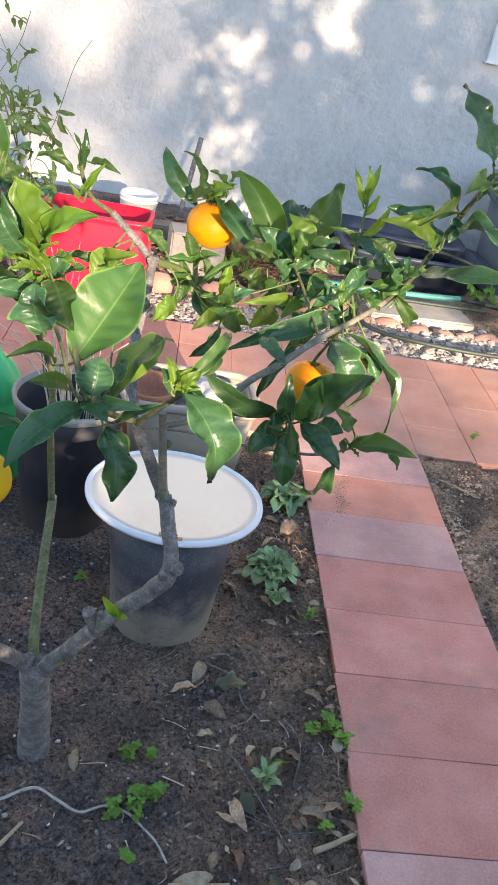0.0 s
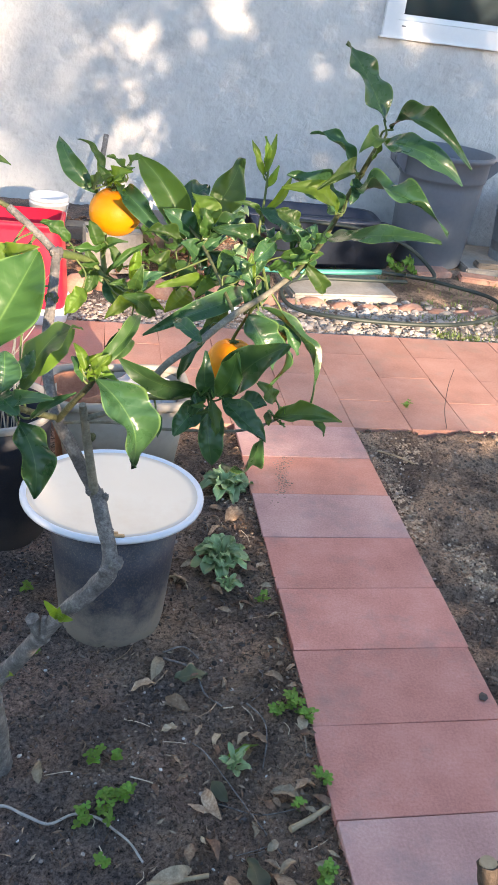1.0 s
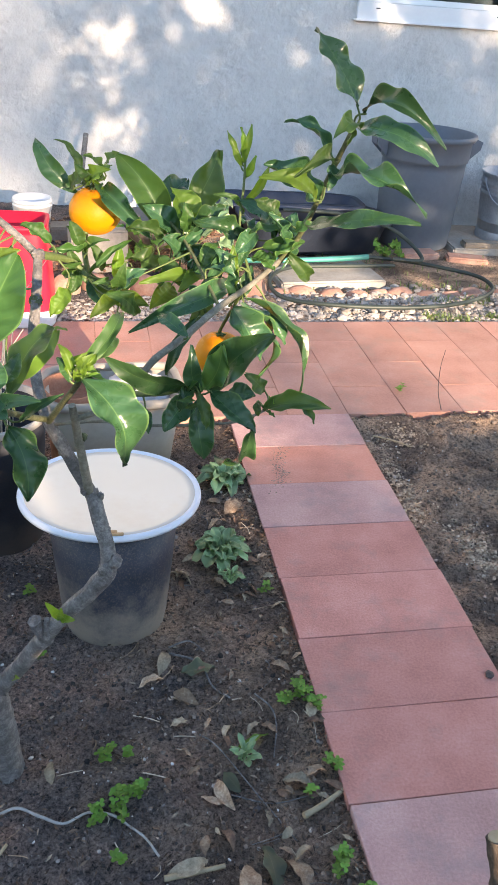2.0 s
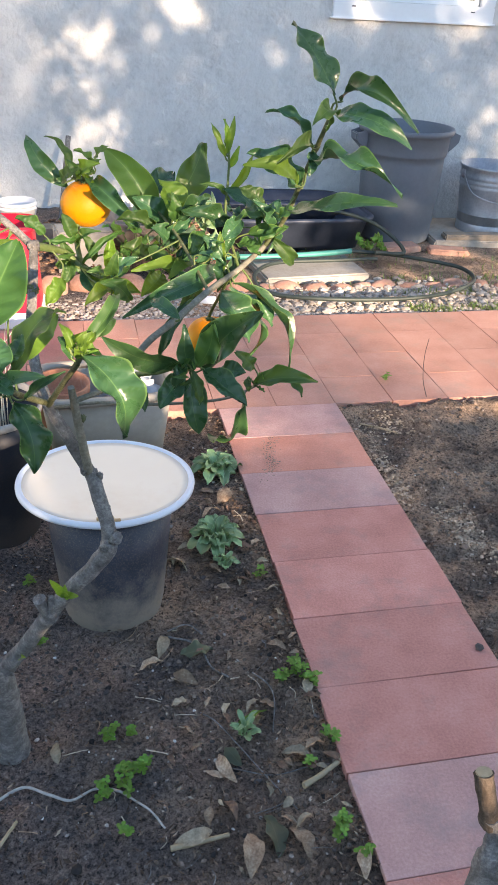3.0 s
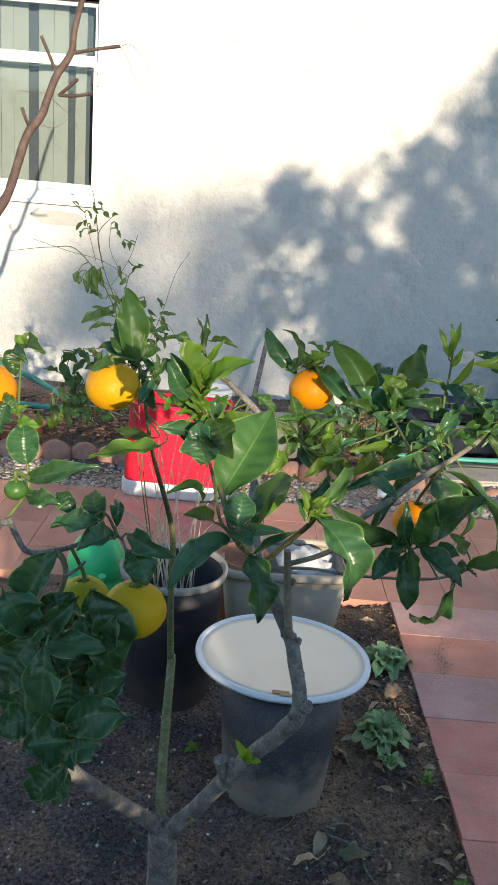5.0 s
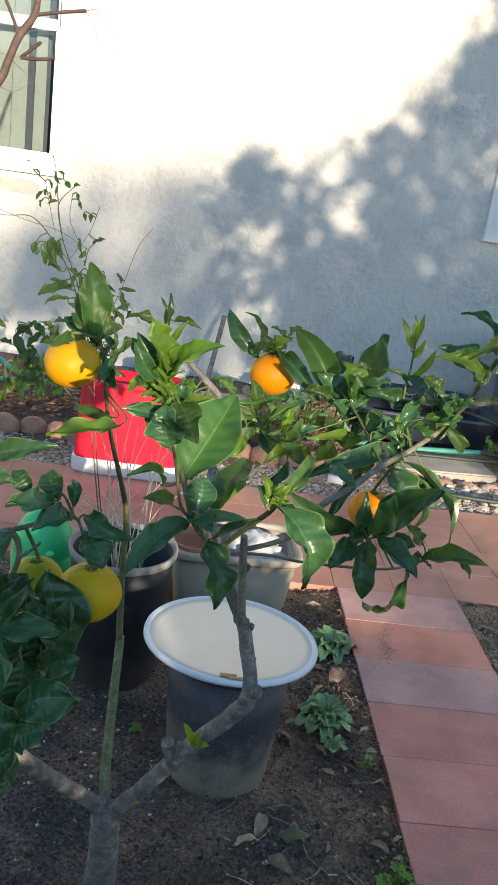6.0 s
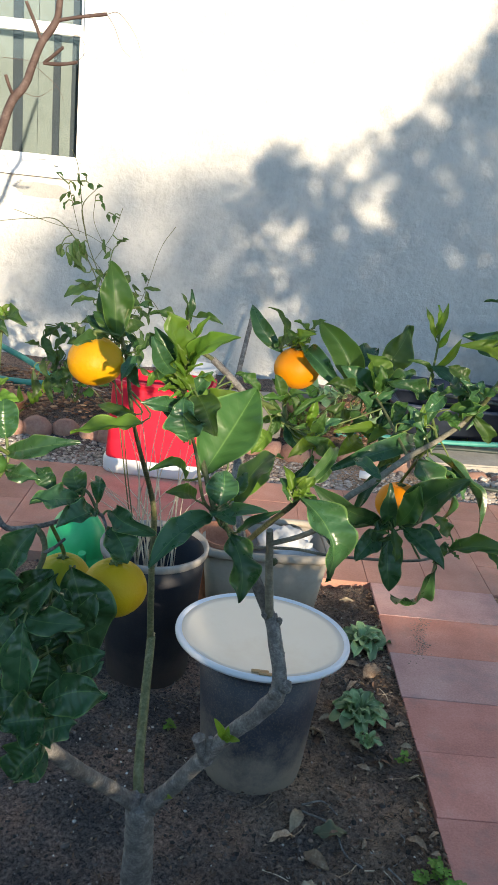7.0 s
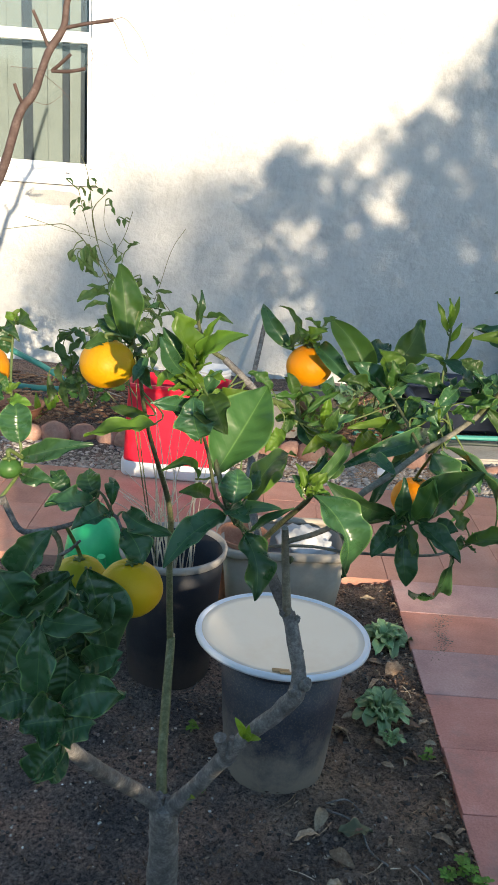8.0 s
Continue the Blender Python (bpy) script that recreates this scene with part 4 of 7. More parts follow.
def build_tray(at, a, b, h, turn, label):
    """A long black planter tray with flared, lipped sides."""
    bm = bmesh.new()
    rows = [(a * 0.84, b * 0.80, 0.0), (a * 0.95, b * 0.93, h * 0.86), (a, b, h * 0.88), (a, b, h), (a * 0.93, b * 0.9, h), (a * 0.82, b * 0.78, 0.012)]
    rings = []
    for p, q, z in rows:
        ring = []
        for i in range(40):
            t = 2 * math.pi * i / 40
            c, s = math.cos(t), math.sin(t)
            ring.append(bm.verts.new((p * math.copysign(abs(c) ** 0.4, c), q * math.copysign(abs(s) ** 0.4, s), z)))
        rings.append(ring)
    for r, q in zip(rings, rings[1:]):
        for i in range(40):
            bm.faces.new((r[i], r[(i + 1) % 40], q[(i + 1) % 40], q[i]))
    bm.faces.new(rings[0][::-1])
    bm.faces.new(rings[-1])
    tray = empty("planter_tray", at, label=label, category="tray")
    part("body", bm, PLASTIC_BLACK, tray, m=pose(*at, 0, 0, turn))
    bm = bmesh.new()
    rings = []
    for p, q, z in ((a * 0.97, b * 0.96, h * 0.90), (a * 1.02, b * 1.03, h * 0.90), (a * 1.02, b * 1.03, h * 1.01), (a * 0.95, b * 0.93, h * 1.01)):
        rings.append([bm.verts.new((p * math.copysign(abs(math.cos(t)) ** 0.4, math.cos(t)), q * math.copysign(abs(math.sin(t)) ** 0.4, math.sin(t)), z)) for t in [2 * math.pi * i / 40 for i in range(40)]])
    for r, q in zip(rings, rings[1:]):
        for i in range(40):
            bm.faces.new((r[i], r[(i + 1) % 40], q[(i + 1) % 40], q[i]))
    part("lip", bm, PLASTIC_BLACK, tray, m=pose(*at, 0, 0, turn))
    return tray


build_tray((0.74, 4.46, -0.005), 0.40, 0.20, 0.17, 3, "empty black plastic planter tray with flared sides")
build_tray((0.62, 4.74, 0.0), 0.46, 0.17, 0.175, -2, "second black plastic planter tray leaning by the wall")

bowl = empty("clay_bowl", (-0.15, 4.08, 0.09), label="wide brownish clay bowl standing on a timber", category="bowl")
turned("body", [(0, 0.0), (0.09, 0.0), (0.13, 0.03), (0.165, 0.12), (0.168, 0.135), (0.156, 0.135), (0.12, 0.04), (0, 0.02)], CLAY_BOWL, bowl, m=Matrix.Translation((-0.15, 4.08, 0.10)))
sauc = empty("plant_saucer", (-1.63, 3.86, 0.05), label="wide terracotta plant saucer on the gravel edge", category="saucer")
turned("body", [(0, 0.0), (0.12, 0.0), (0.15, 0.05), (0.155, 0.055), (0.145, 0.055), (0.12, 0.012), (0, 0.01)], TERRACOTTA, sauc, m=Matrix.Translation((-1.63, 3.86, 0.05)))
tag = bmesh.new()
box(tag, (-0.036, -0.002, 0), (0.036, 0.002, 0.035), 0.001)
tagged(part("plant_label", tag, WHITE_PLASTIC, m=pose(0.12, 3.52, 0.0, -35, 6, 4)), "small blank white plant label in the gravel", "plant label")
v, f = tube([(-0.50, 4.66, 0.06), (-0.455, 4.80, 0.34), (-0.437, 4.86, 0.455)], 0.0145, 0.0135, 10, 4)
tagged(new("stake", mesh_of("stake", v, f, BARK)), "grey weathered stake leaning towards the wall", "stake")


def hose(points, r, material, label, per=8):
    v, f = tube(points, r, r, 10, per)
    return tagged(new("garden_hose", mesh_of("garden_hose", v, f, material)), label, "hose")


hose([(0.02, 3.98, 0.05), (0.3, 4.02, 0.05), (0.55, 4.04, 0.045), (0.80, 4.08, 0.045), (0.95, 4.10, 0.05)], 0.014, HOSE_GREEN, "teal green garden hose lying along the bed")
hose([(0.95, 4.10, 0.05), (1.15, 4.07, 0.04), (1.32, 3.98, 0.035), (1.46, 3.86, 0.03), (1.44, 3.68, 0.025), (1.22, 3.52, 0.025), (0.95, 3.46, 0.025), (0.62, 3.47, 0.03), (0.40, 3.56, 0.03), (0.36, 3.70, 0.06), (0.5, 3.90, 0.055), (0.8, 3.95, 0.05), (1.05, 3.98, 0.045)], 0.0095, HOSE_DARK, "dark green garden hose looped over the gravel")
hose([(1.05, 4.02, 0.065), (1.22, 4.05, 0.06), (1.10, 4.22, 0.16), (0.85, 4.30, 0.21), (0.55, 4.36, 0.21)], 0.0100, HOSE_DARK, "dark hose running up into the planter tray")
hose([(-2.6, 4.62, 0.26), (-2.05, 4.55, 0.27), (-1.70, 4.40, 0.20), (-1.50, 4.28, 0.14), (-1.44, 4.24, 0.10), (-1.58, 4.24, 0.085), (-1.9, 4.28, 0.085), (-2.5, 4.30, 0.085)], 0.016, HOSE_GREEN, "green hose looped loosely over the bed")
hose([(-1.42, 4.60, 0.10), (-1.1, 4.58, 0.10), (-0.85, 4.56, 0.10)], 0.014, HOSE_GREEN, "length of green hose on the bed by the wall")


# ---- added out of view behind the camera, to shade the garden ----
# Invented fence; its height sets where sun begins on the paving.
def build_shade_fence():
    f = empty("shade_fence", (0, -1.95, 0), label="unseen low board fence added to shade the near ground", category="fence")
    me = bmesh.new()
    box(me, (-0.07, -0.01, 0), (0.07, 0.01, 0.90), 0.003)
    shared = bpy.data.meshes.new("board")
    me.to_mesh(shared)
    me.free()
    shared.materials.append(TIMBER)
    # Some tops are lowered or raised to place patches of sun and shade.
    for k in range(70):
        part("board", shared, None, f, m=pose(-5 + 0.144 * k, -1.95, -0.05 + 0.014 * math.sin(k * 1.9) - (0.05 if k in (47, 48) else -0.09 if k > 43 else 0)))
    for z in (0.25, 0.65):
        bm = bmesh.new()
        box(bm, (-5.1, -2.0, z - 0.04), (5.1, -1.963, z + 0.04), 0.003)
        part("rail", bm, TIMBER, f, smooth=False)


def crown_mesh(name, blobs, count, size, seed, material, clump_of=34, loose=2.1):
    """Loose leaves in clumps through a set of ellipsoids."""
    r = np.random.default_rng(seed)
    verts, faces, uvs = [], [], []
    weights = np.array([b[1][0] * b[1][1] * b[1][2] for b in blobs])
    weights = weights / weights.sum()
    for _ in range(count // clump_of):
        (c, rad) = blobs[r.choice(len(blobs), p=weights)]
        d = r.normal(size=3)
        d = d / np.linalg.norm(d) * r.uniform(0.15, 1) ** 0.5
        clump = np.array(c) + d * np.array(rad)
        for _ in range(clump_of):
            p = clump + r.normal(size=3) * size * loose
            a = r.normal(size=3)
            a = a / np.linalg.norm(a)
            b = np.cross(a, r.normal(size=3))
            b = b / np.linalg.norm(b)
            s = size * r.uniform(0.6, 1.3)
            o = len(verts)
            verts += [p - a * s, p + b * s * 0.42, p + a * s, p - b * s * 0.42]
            uvs += [(0.5, 0), (1, 0.5), (0.5, 1), (0, 0.5)]
            faces.append((o, o + 1, o + 2, o + 3))
    return mesh_of(name, verts, faces, material, False, uvs)


def build_shade_tree(at, top, blobs, count, size, seed, label, clump_of=34, loose=2.1):
    t = empty("shade_tree" if top > 2 else "shrub", at, label=label, category="tree" if top > 2 else "shrub")
    x, y, z = at
    limbs = [tube([(x, y, z - 0.1), (x + 0.1, y, top * 0.5), (x + 0.05, y + 0.05, top)], 0.045 * top ** 0.7, 0.018 * top ** 0.7, 12, 6, 0.1)]
    for c, rad in blobs:
        limbs.append(tube([(x + 0.06, y, top * 0.72), ((x + c[0]) / 2, (y + c[1]) / 2, (top * 0.85 + c[2]) / 2 + 0.1), c], 0.014 * top ** 0.8, 0.006, 8, 5, 0.1))
    v, f = join(*limbs)
    part("trunk", mesh_of("trunk", v, f, BARK), None, t)
    part("crown", crown_mesh("crown", blobs, count, size, seed, LEAF_MID, clump_of, loose), None, t)


build_shade_fence()
# Crown blobs follow the dappled shadow wanted on the house wall.
build_shade_tree((5.0, -4.1, -0.04), 2.4, [((2.56, -4.0, 3.14), (0.05, 0.4, 0.20)), ((2.56, -4.0, 3.16), (0.05, 0.4, 0.20)), ((2.56, -4.0, 3.12), (0.05, 0.4, 0.18)), ((2.53, -4.0, 2.90), (0.08, 0.4, 0.12)), ((2.63, -4.0, 3.20), (0.05, 0.4, 0.09)), ((2.63, -4.0, 3.20), (0.05, 0.4, 0.09)), ((2.85, -4.0, 3.04), (0.11, 0.4, 0.17)), ((2.85, -4.0, 3.04), (0.11, 0.4, 0.17)), ((2.95, -4.0, 2.83), (0.11, 0.4, 0.12)), ((3.02, -4.0, 3.24), (0.05, 0.4, 0.11)), ((3.02, -4.0, 3.24), (0.05, 0.4, 0.11)), ((2.57, -4.0, 2.64), (0.16, 0.4, 0.16)), ((3.21, -4.0, 3.34), (0.10, 0.4, 0.14)), ((3.41, -4.0, 3.44), (0.16, 0.4, 0.26)), ((3.63, -4.0, 3.48), (0.18, 0.4, 0.36)), ((3.82, -4.0, 3.13), (0.28, 0.4, 0.28)), ((3.47, -4.0, 3.00), (0.16, 0.4, 0.22)), ((3.92, -4.0, 3.83), (0.25, 0.4, 0.32)), ((4.32, -4.0, 3.58), (0.42, 0.4, 0.65)), ((3.02, -4.0, 2.58), (0.15, 0.4, 0.14)), ((3.42, -4.0, 2.64), (0.24, 0.4, 0.20)), ((3.97, -4.0, 2.60), (0.48, 0.4, 0.28)), ((4.67, -4.0, 2.73), (0.52, 0.4, 0.50)), ((5.17, -4.0, 3.58), (0.50, 0.4, 0.80)), ((3.87, -4.0, 2.26), (1.10, 0.4, 0.24)), ((3.17, -4.0, 2.34), (0.62, 0.4, 0.22)), ((3.22, -4.0, 2.60), (0.50, 0.4, 0.22)), ((3.67, -4.0, 2.80), (0.50, 0.4, 0.16)), ((3.81, -4.0, 3.90), (0.10, 0.4, 0.22)), ((3.97, -4.0, 4.18), (0.25, 0.4, 0.30)), ((4.47, -4.0, 2.48), (0.70, 0.4, 0.40)), ((3.07, -4.0, 2.83), (0.30, 0.4, 0.14)), ((4.22, -4.0, 1.88), (0.85, 0.4, 0.16)), ((4.57, -4.0, 2.13), (0.70, 0.4, 0.22)), ((3.57, -4.0, 3.16), (0.28, 0.4, 0.22))], 17000, 0.056, 5, "unseen leafy tree with a crown shaped to dapple the wall", 14, 1.25)
# Distant crown is invented for the blurred shadow at the wall's left.
build_shade_tree((11.4, -30.0, -0.04), 7.6, [((10.50, -30, 8.62), (0.26, 0.8, 0.18)), ((10.77, -30, 8.52), (0.22, 0.8, 0.24)), ((10.95, -30, 8.38), (0.18, 0.8, 0.20)), ((10.25, -30, 8.50), (0.15, 0.8, 0.15)), ((10.00, -30, 8.12), (0.45, 0.8, 0.26)), ((10.55, -30, 8.00), (0.30, 0.8, 0.14)), ((11.10, -30, 8.05), (0.25, 0.8, 0.20))], 320, 0.14, 9, "unseen distant tree added for the soft shade on the wall", 9, 1.0)
# Shrub is invented to keep limbs, pots and low leaves out of the sun.
build_shade_tree((0.45, -1.05, -0.04), 1.0, [((-0.20, -1.0, 1.13), (0.22, 0.25, 0.16)), ((0.05, -1.0, 1.25), (0.10, 0.2, 0.09)), ((0.25, -1.0, 0.70), (0.18, 0.25, 0.11)), ((0.60, -1.0, 0.72), (0.30, 0.25, 0.23)), ((0.03, -1.0, 0.70), (0.10, 0.2, 0.10)), ((0.28, -1.0, 1.06), (0.060, 0.2, 0.14)), ((0.23, -1.0, 0.93), (0.055, 0.3, 0.060)), ((0.02, -1.0, 0.90), (0.055, 0.3, 0.045)), ((0.19, -1.0, 1.03), (0.035, 0.2, 0.16)), ((0.37, -1.0, 1.265), (0.12, 0.2, 0.045))], 12500, 0.032, 15, "unseen waist-high shrub added to shade the pots and lower tree", 9, 0.9)
# Hedge and wall are added so the window glass mirrors something dark.
hedge = crown_mesh("hedge", [((x, -20, z), (1.3, 0.7, 1.3)) for x in range(-16, 27, 2) for z in (0.9, 2.2, 3.15)], 26000, 0.16, 21, LEAF_DARK)
tagged(new("hedge", hedge), "unseen tall dark hedge added to darken the window reflections", "hedge", kind="stuff")
bm = bmesh.new()
box(bm, (-24, -21.4, -0.2), (34, -21.1, 4.25))
tagged(part("wall_south", bm, TIMBER, smooth=False), "unseen dark wall added behind the hedge to darken window reflections", "wall", kind="structure")


# ---- the citrus tree ----
# Last value of a row is tone: leaf age mixed with painted light.
FRUIT_TWIG_UPPER = [
    ((-0.658, 1.19, 1.009), (-0.671, 1.2, 1.104), 0.0419, 0.1, 6, 0.36),
    ((-0.664, 1.2, 1.012), (-0.692, 1.24, 1.061), 0.0231, 0.14, -30, 0.4),
    ((-0.669, 1.2, 1.003), (-0.706, 1.16, 1.002), 0.021, 0.2, 0, 0.6),
    ((-0.653, 1.2, 1.01), (-0.626, 1.22, 1.028), 0.017, 0.2, 10, 0.5),
    ((-0.678, 1.22, 1.002), (-0.705, 1.24, 1.024), 0.022, 0.1, 0, 0.15),
    ((-0.614, 1.15, 0.914), (-0.694, 1.1, 0.913), 0.029, 0.12, 20, 0.8),
    ((-0.627, 1.18, 0.914), (-0.68, 1.2, 0.917), 0.016, 0.1, -30, 0.55),
    ((-0.642, 1.2, 0.981), (-0.63, 1.18, 0.95), 0.02, 0.2, 40, 0.1),
    ((-0.636, 1.2, 1.05), (-0.621, 1.22, 1.037), 0.014, 0.3, 0, 0.2),
]
CANE_TOP = [
    ((-0.557, 0.92, 1.025), (-0.581, 0.9, 1.082), 0.0333, 0.15, -25, 0.12),
    ((-0.565, 0.926, 1.037), (-0.588, 0.92, 1.074), 0.0215, 0.15, 0, 0.35),
    ((-0.552, 0.913, 1.044), (-0.568, 0.881, 1.101), 0.0362, 0.15, 15, 0.95),
    ((-0.548, 0.907, 1.045), (-0.507, 0.854, 1.091), 0.0215, 0.2, 20, 0.9),
    ((-0.577, 1.29, 1.017), (-0.573, 1.29, 1.065), 0.011, 0.1, 40, 0.15),
    ((-0.582, 1.29, 1.019), (-0.586, 1.29, 1.059), 0.009, 0.1, 40, 0.6),
    ((-0.567, 1.29, 1.028), (-0.53, 1.27, 1.026), 0.012, 0.3, 10, 0.4),
    ((-0.569, 1.28, 0.996), (-0.55, 1.26, 1.036), 0.011, 0.1, 0, 1),
    ((-0.589, 1.3, 1.011), (-0.632, 1.3, 1.027), 0.019, 0.3, 10, 0.5),
    ((-0.548, 0.9, 1.007), (-0.584, 0.867, 1.024), 0.0206, 0.2, -10, 0.1),
    ((-0.541, 0.867, 0.994), (-0.549, 0.867, 1.031), 0.0352, 0.15, -20, 0.05),
    ((-0.537, 0.881, 1.03), (-0.52, 0.854, 1.004), 0.0342, 0.15, 25, 0.35),
    ((-0.554, 1.27, 0.896), (-0.523, 1.3, 0.927), 0.032, 0.15, 10, 0.95),
    ((-0.558, 0.907, 1.027), (-0.573, 0.894, 1.029), 0.0085, 0.2, 0, 0.8),
    ((-0.551, 0.894, 1.052), (-0.559, 0.887, 1.073), 0.0064, 0.1, 20, 1),
    ((-0.548, 0.894, 1.057), (-0.537, 0.887, 1.079), 0.0064, 0.1, -20, 1),
    ((-0.561, 0.89, 1.046), (-0.579, 0.88, 1.079), 0.0199, 0.12, -10, 0.06),
    ((-0.546, 0.9, 1.017), (-0.547, 0.89, 0.982), 0.0204, 0.15, 15, 0.08),
    ((-0.553, 0.9, 1.005), (-0.584, 0.89, 1.021), 0.0174, 0.2, 0, 0.1),
    ((-0.544, 0.9, 1.024), (-0.527, 0.9, 1.049), 0.0153, 0.15, 0, 0.3),
    ((-0.554, 0.9, 1.055), (-0.561, 0.9, 1.095), 0.0131, 0.12, 20, 0.8),
]
CANE_BUDS = [
    ((-0.55, 0.894, 1.031), (-0.563, 0.881, 1.044), 0.005, 0.2, 0, 0.9),
    ((-0.551, 0.894, 1.041), (-0.56, 0.881, 1.059), 0.005, 0.2, 0, 1),
    ((-0.549, 0.894, 1.044), (-0.539, 0.881, 1.06), 0.005, 0.2, 0, 1),
    ((-0.55, 0.887, 1.027), (-0.56, 0.874, 1.03), 0.005, 0.2, 0, 0.8),
    ((-0.576, 1.28, 0.984), (-0.588, 1.27, 1.009), 0.007, 0.2, 0, 1),
    ((-0.575, 1.28, 0.992), (-0.562, 1.27, 1.018), 0.007, 0.2, 0, 1),
    ((-0.551, 0.887, 1.02), (-0.543, 0.874, 1.037), 0.005, 0.2, 0, 0.9),
    ((-0.555, 0.9, 1.055), (-0.564, 0.894, 1.063), 0.0042, 0.2, 0, 0.9),
]
BIG_LEAF_TWIG = [
    ((-0.529, 0.97, 0.924), (-0.482, 1.04, 1.0), 0.067, 0.05, 0, 0.62),
    ((-0.548, 0.98, 0.911), (-0.58, 0.93, 0.938), 0.015, 0.3, 0, 0.35),
    ((-0.534, 0.98, 0.89), (-0.561, 0.94, 0.914), 0.02, 0.15, 0, 0.7),
    ((-0.509, 0.96, 0.895), (-0.508, 0.98, 0.928), 0.037, 0.15, 0, 0.03),
    ((-0.517, 0.96, 0.882), (-0.57, 0.88, 0.862), 0.032, 0.1, 10, 0.22),
    ((-0.497, 0.97, 0.86), (-0.479, 0.93, 0.801), 0.034, 0.25, -15, 0.15),
    ((-0.503, 0.97, 0.866), (-0.465, 0.92, 0.911), 0.017, 0.25, 10, 0.18),
    ((-0.493, 0.97, 0.892), (-0.443, 1.06, 0.929), 0.031, 0.12, -20, 0.6),
    ((-0.498, 1.02, 0.876), (-0.453, 1.1, 0.901), 0.026, 0.15, 20, 0.85),
    ((-0.501, 0.98, 0.895), (-0.483, 1.0, 0.921), 0.016, 0.1, 0, 0.1),
    ((-0.514, 0.97, 0.886), (-0.492, 0.93, 0.889), 0.023, 0.2, 0, 0.15),
    ((-0.487, 1.0, 0.847), (-0.445, 0.98, 0.887), 0.011, 0.2, 0, 0.2),
]
NODE_HANGING = [
    ((-0.427, 0.965, 0.91), (-0.384, 0.925, 0.836), 0.0460, 0.36, -8, 0.05),
    ((-0.431, 0.98, 0.906), (-0.385, 1.05, 0.954), 0.016, 0.3, 0, 0.35),
    ((-0.431, 0.98, 0.92), (-0.396, 1.05, 0.93), 0.018, 0.2, 30, 0.4),
    ((-0.438, 0.97, 0.904), (-0.449, 0.98, 0.925), 0.014, 0.2, 0, 0.15),
    ((-0.433, 0.97, 0.905), (-0.423, 0.97, 0.928), 0.013, 0.2, 0, 0.8),
    ((-0.436, 0.97, 0.914), (-0.447, 0.98, 0.938), 0.011, 0.2, 0, 0.85),
    ((-0.431, 0.96, 0.923), (-0.42, 0.95, 0.94), 0.009, 0.2, 0, 0.8),
]
FRUIT_SPUR = [
    ((-0.435, 1.47, 0.953), (-0.491, 1.5, 1.024), 0.029, 0.2, -15, 0.3),
    ((-0.43, 1.47, 0.968), (-0.459, 1.5, 1.027), 0.016, 0.2, 20, 0.35),
    ((-0.442, 1.44, 0.968), (-0.419, 1.42, 0.993), 0.023, 0.2, 0, 0.7),
    ((-0.42, 1.44, 0.973), (-0.391, 1.42, 1.0), 0.023, 0.2, 0, 0.75),
    ((-0.404, 1.44, 0.971), (-0.339, 1.38, 0.92), 0.033, 0.25, 20, 0.15),
    ((-0.426, 1.4, 0.895), (-0.473, 1.38, 0.899), 0.014, 0.25, 0, 0.55),
    ((-0.425, 1.4, 0.888), (-0.396, 1.38, 0.916), 0.017, 0.2, 0, 0.7),
    ((-0.42, 1.38, 0.867), (-0.361, 1.4, 0.911), 0.012, 0.3, 0, 0.5),
    ((-0.384, 1.4, 0.852), (-0.377, 1.4, 0.903), 0.019, 0.1, 10, 0.9),
    ((-0.409, 1.36, 0.856), (-0.346, 1.3, 0.856), 0.033, 0.15, 0, 0.8),
    ((-0.436, 1.38, 0.872), (-0.448, 1.36, 0.846), 0.019, 0.1, 0, 0.5),
    ((-0.431, 1.4, 0.899), (-0.443, 1.4, 0.934), 0.023, 0.1, 0, 0.6),
    ((-0.419, 1.38, 0.865), (-0.395, 1.34, 0.83), 0.022, 0.1, 0, 0.2),
]
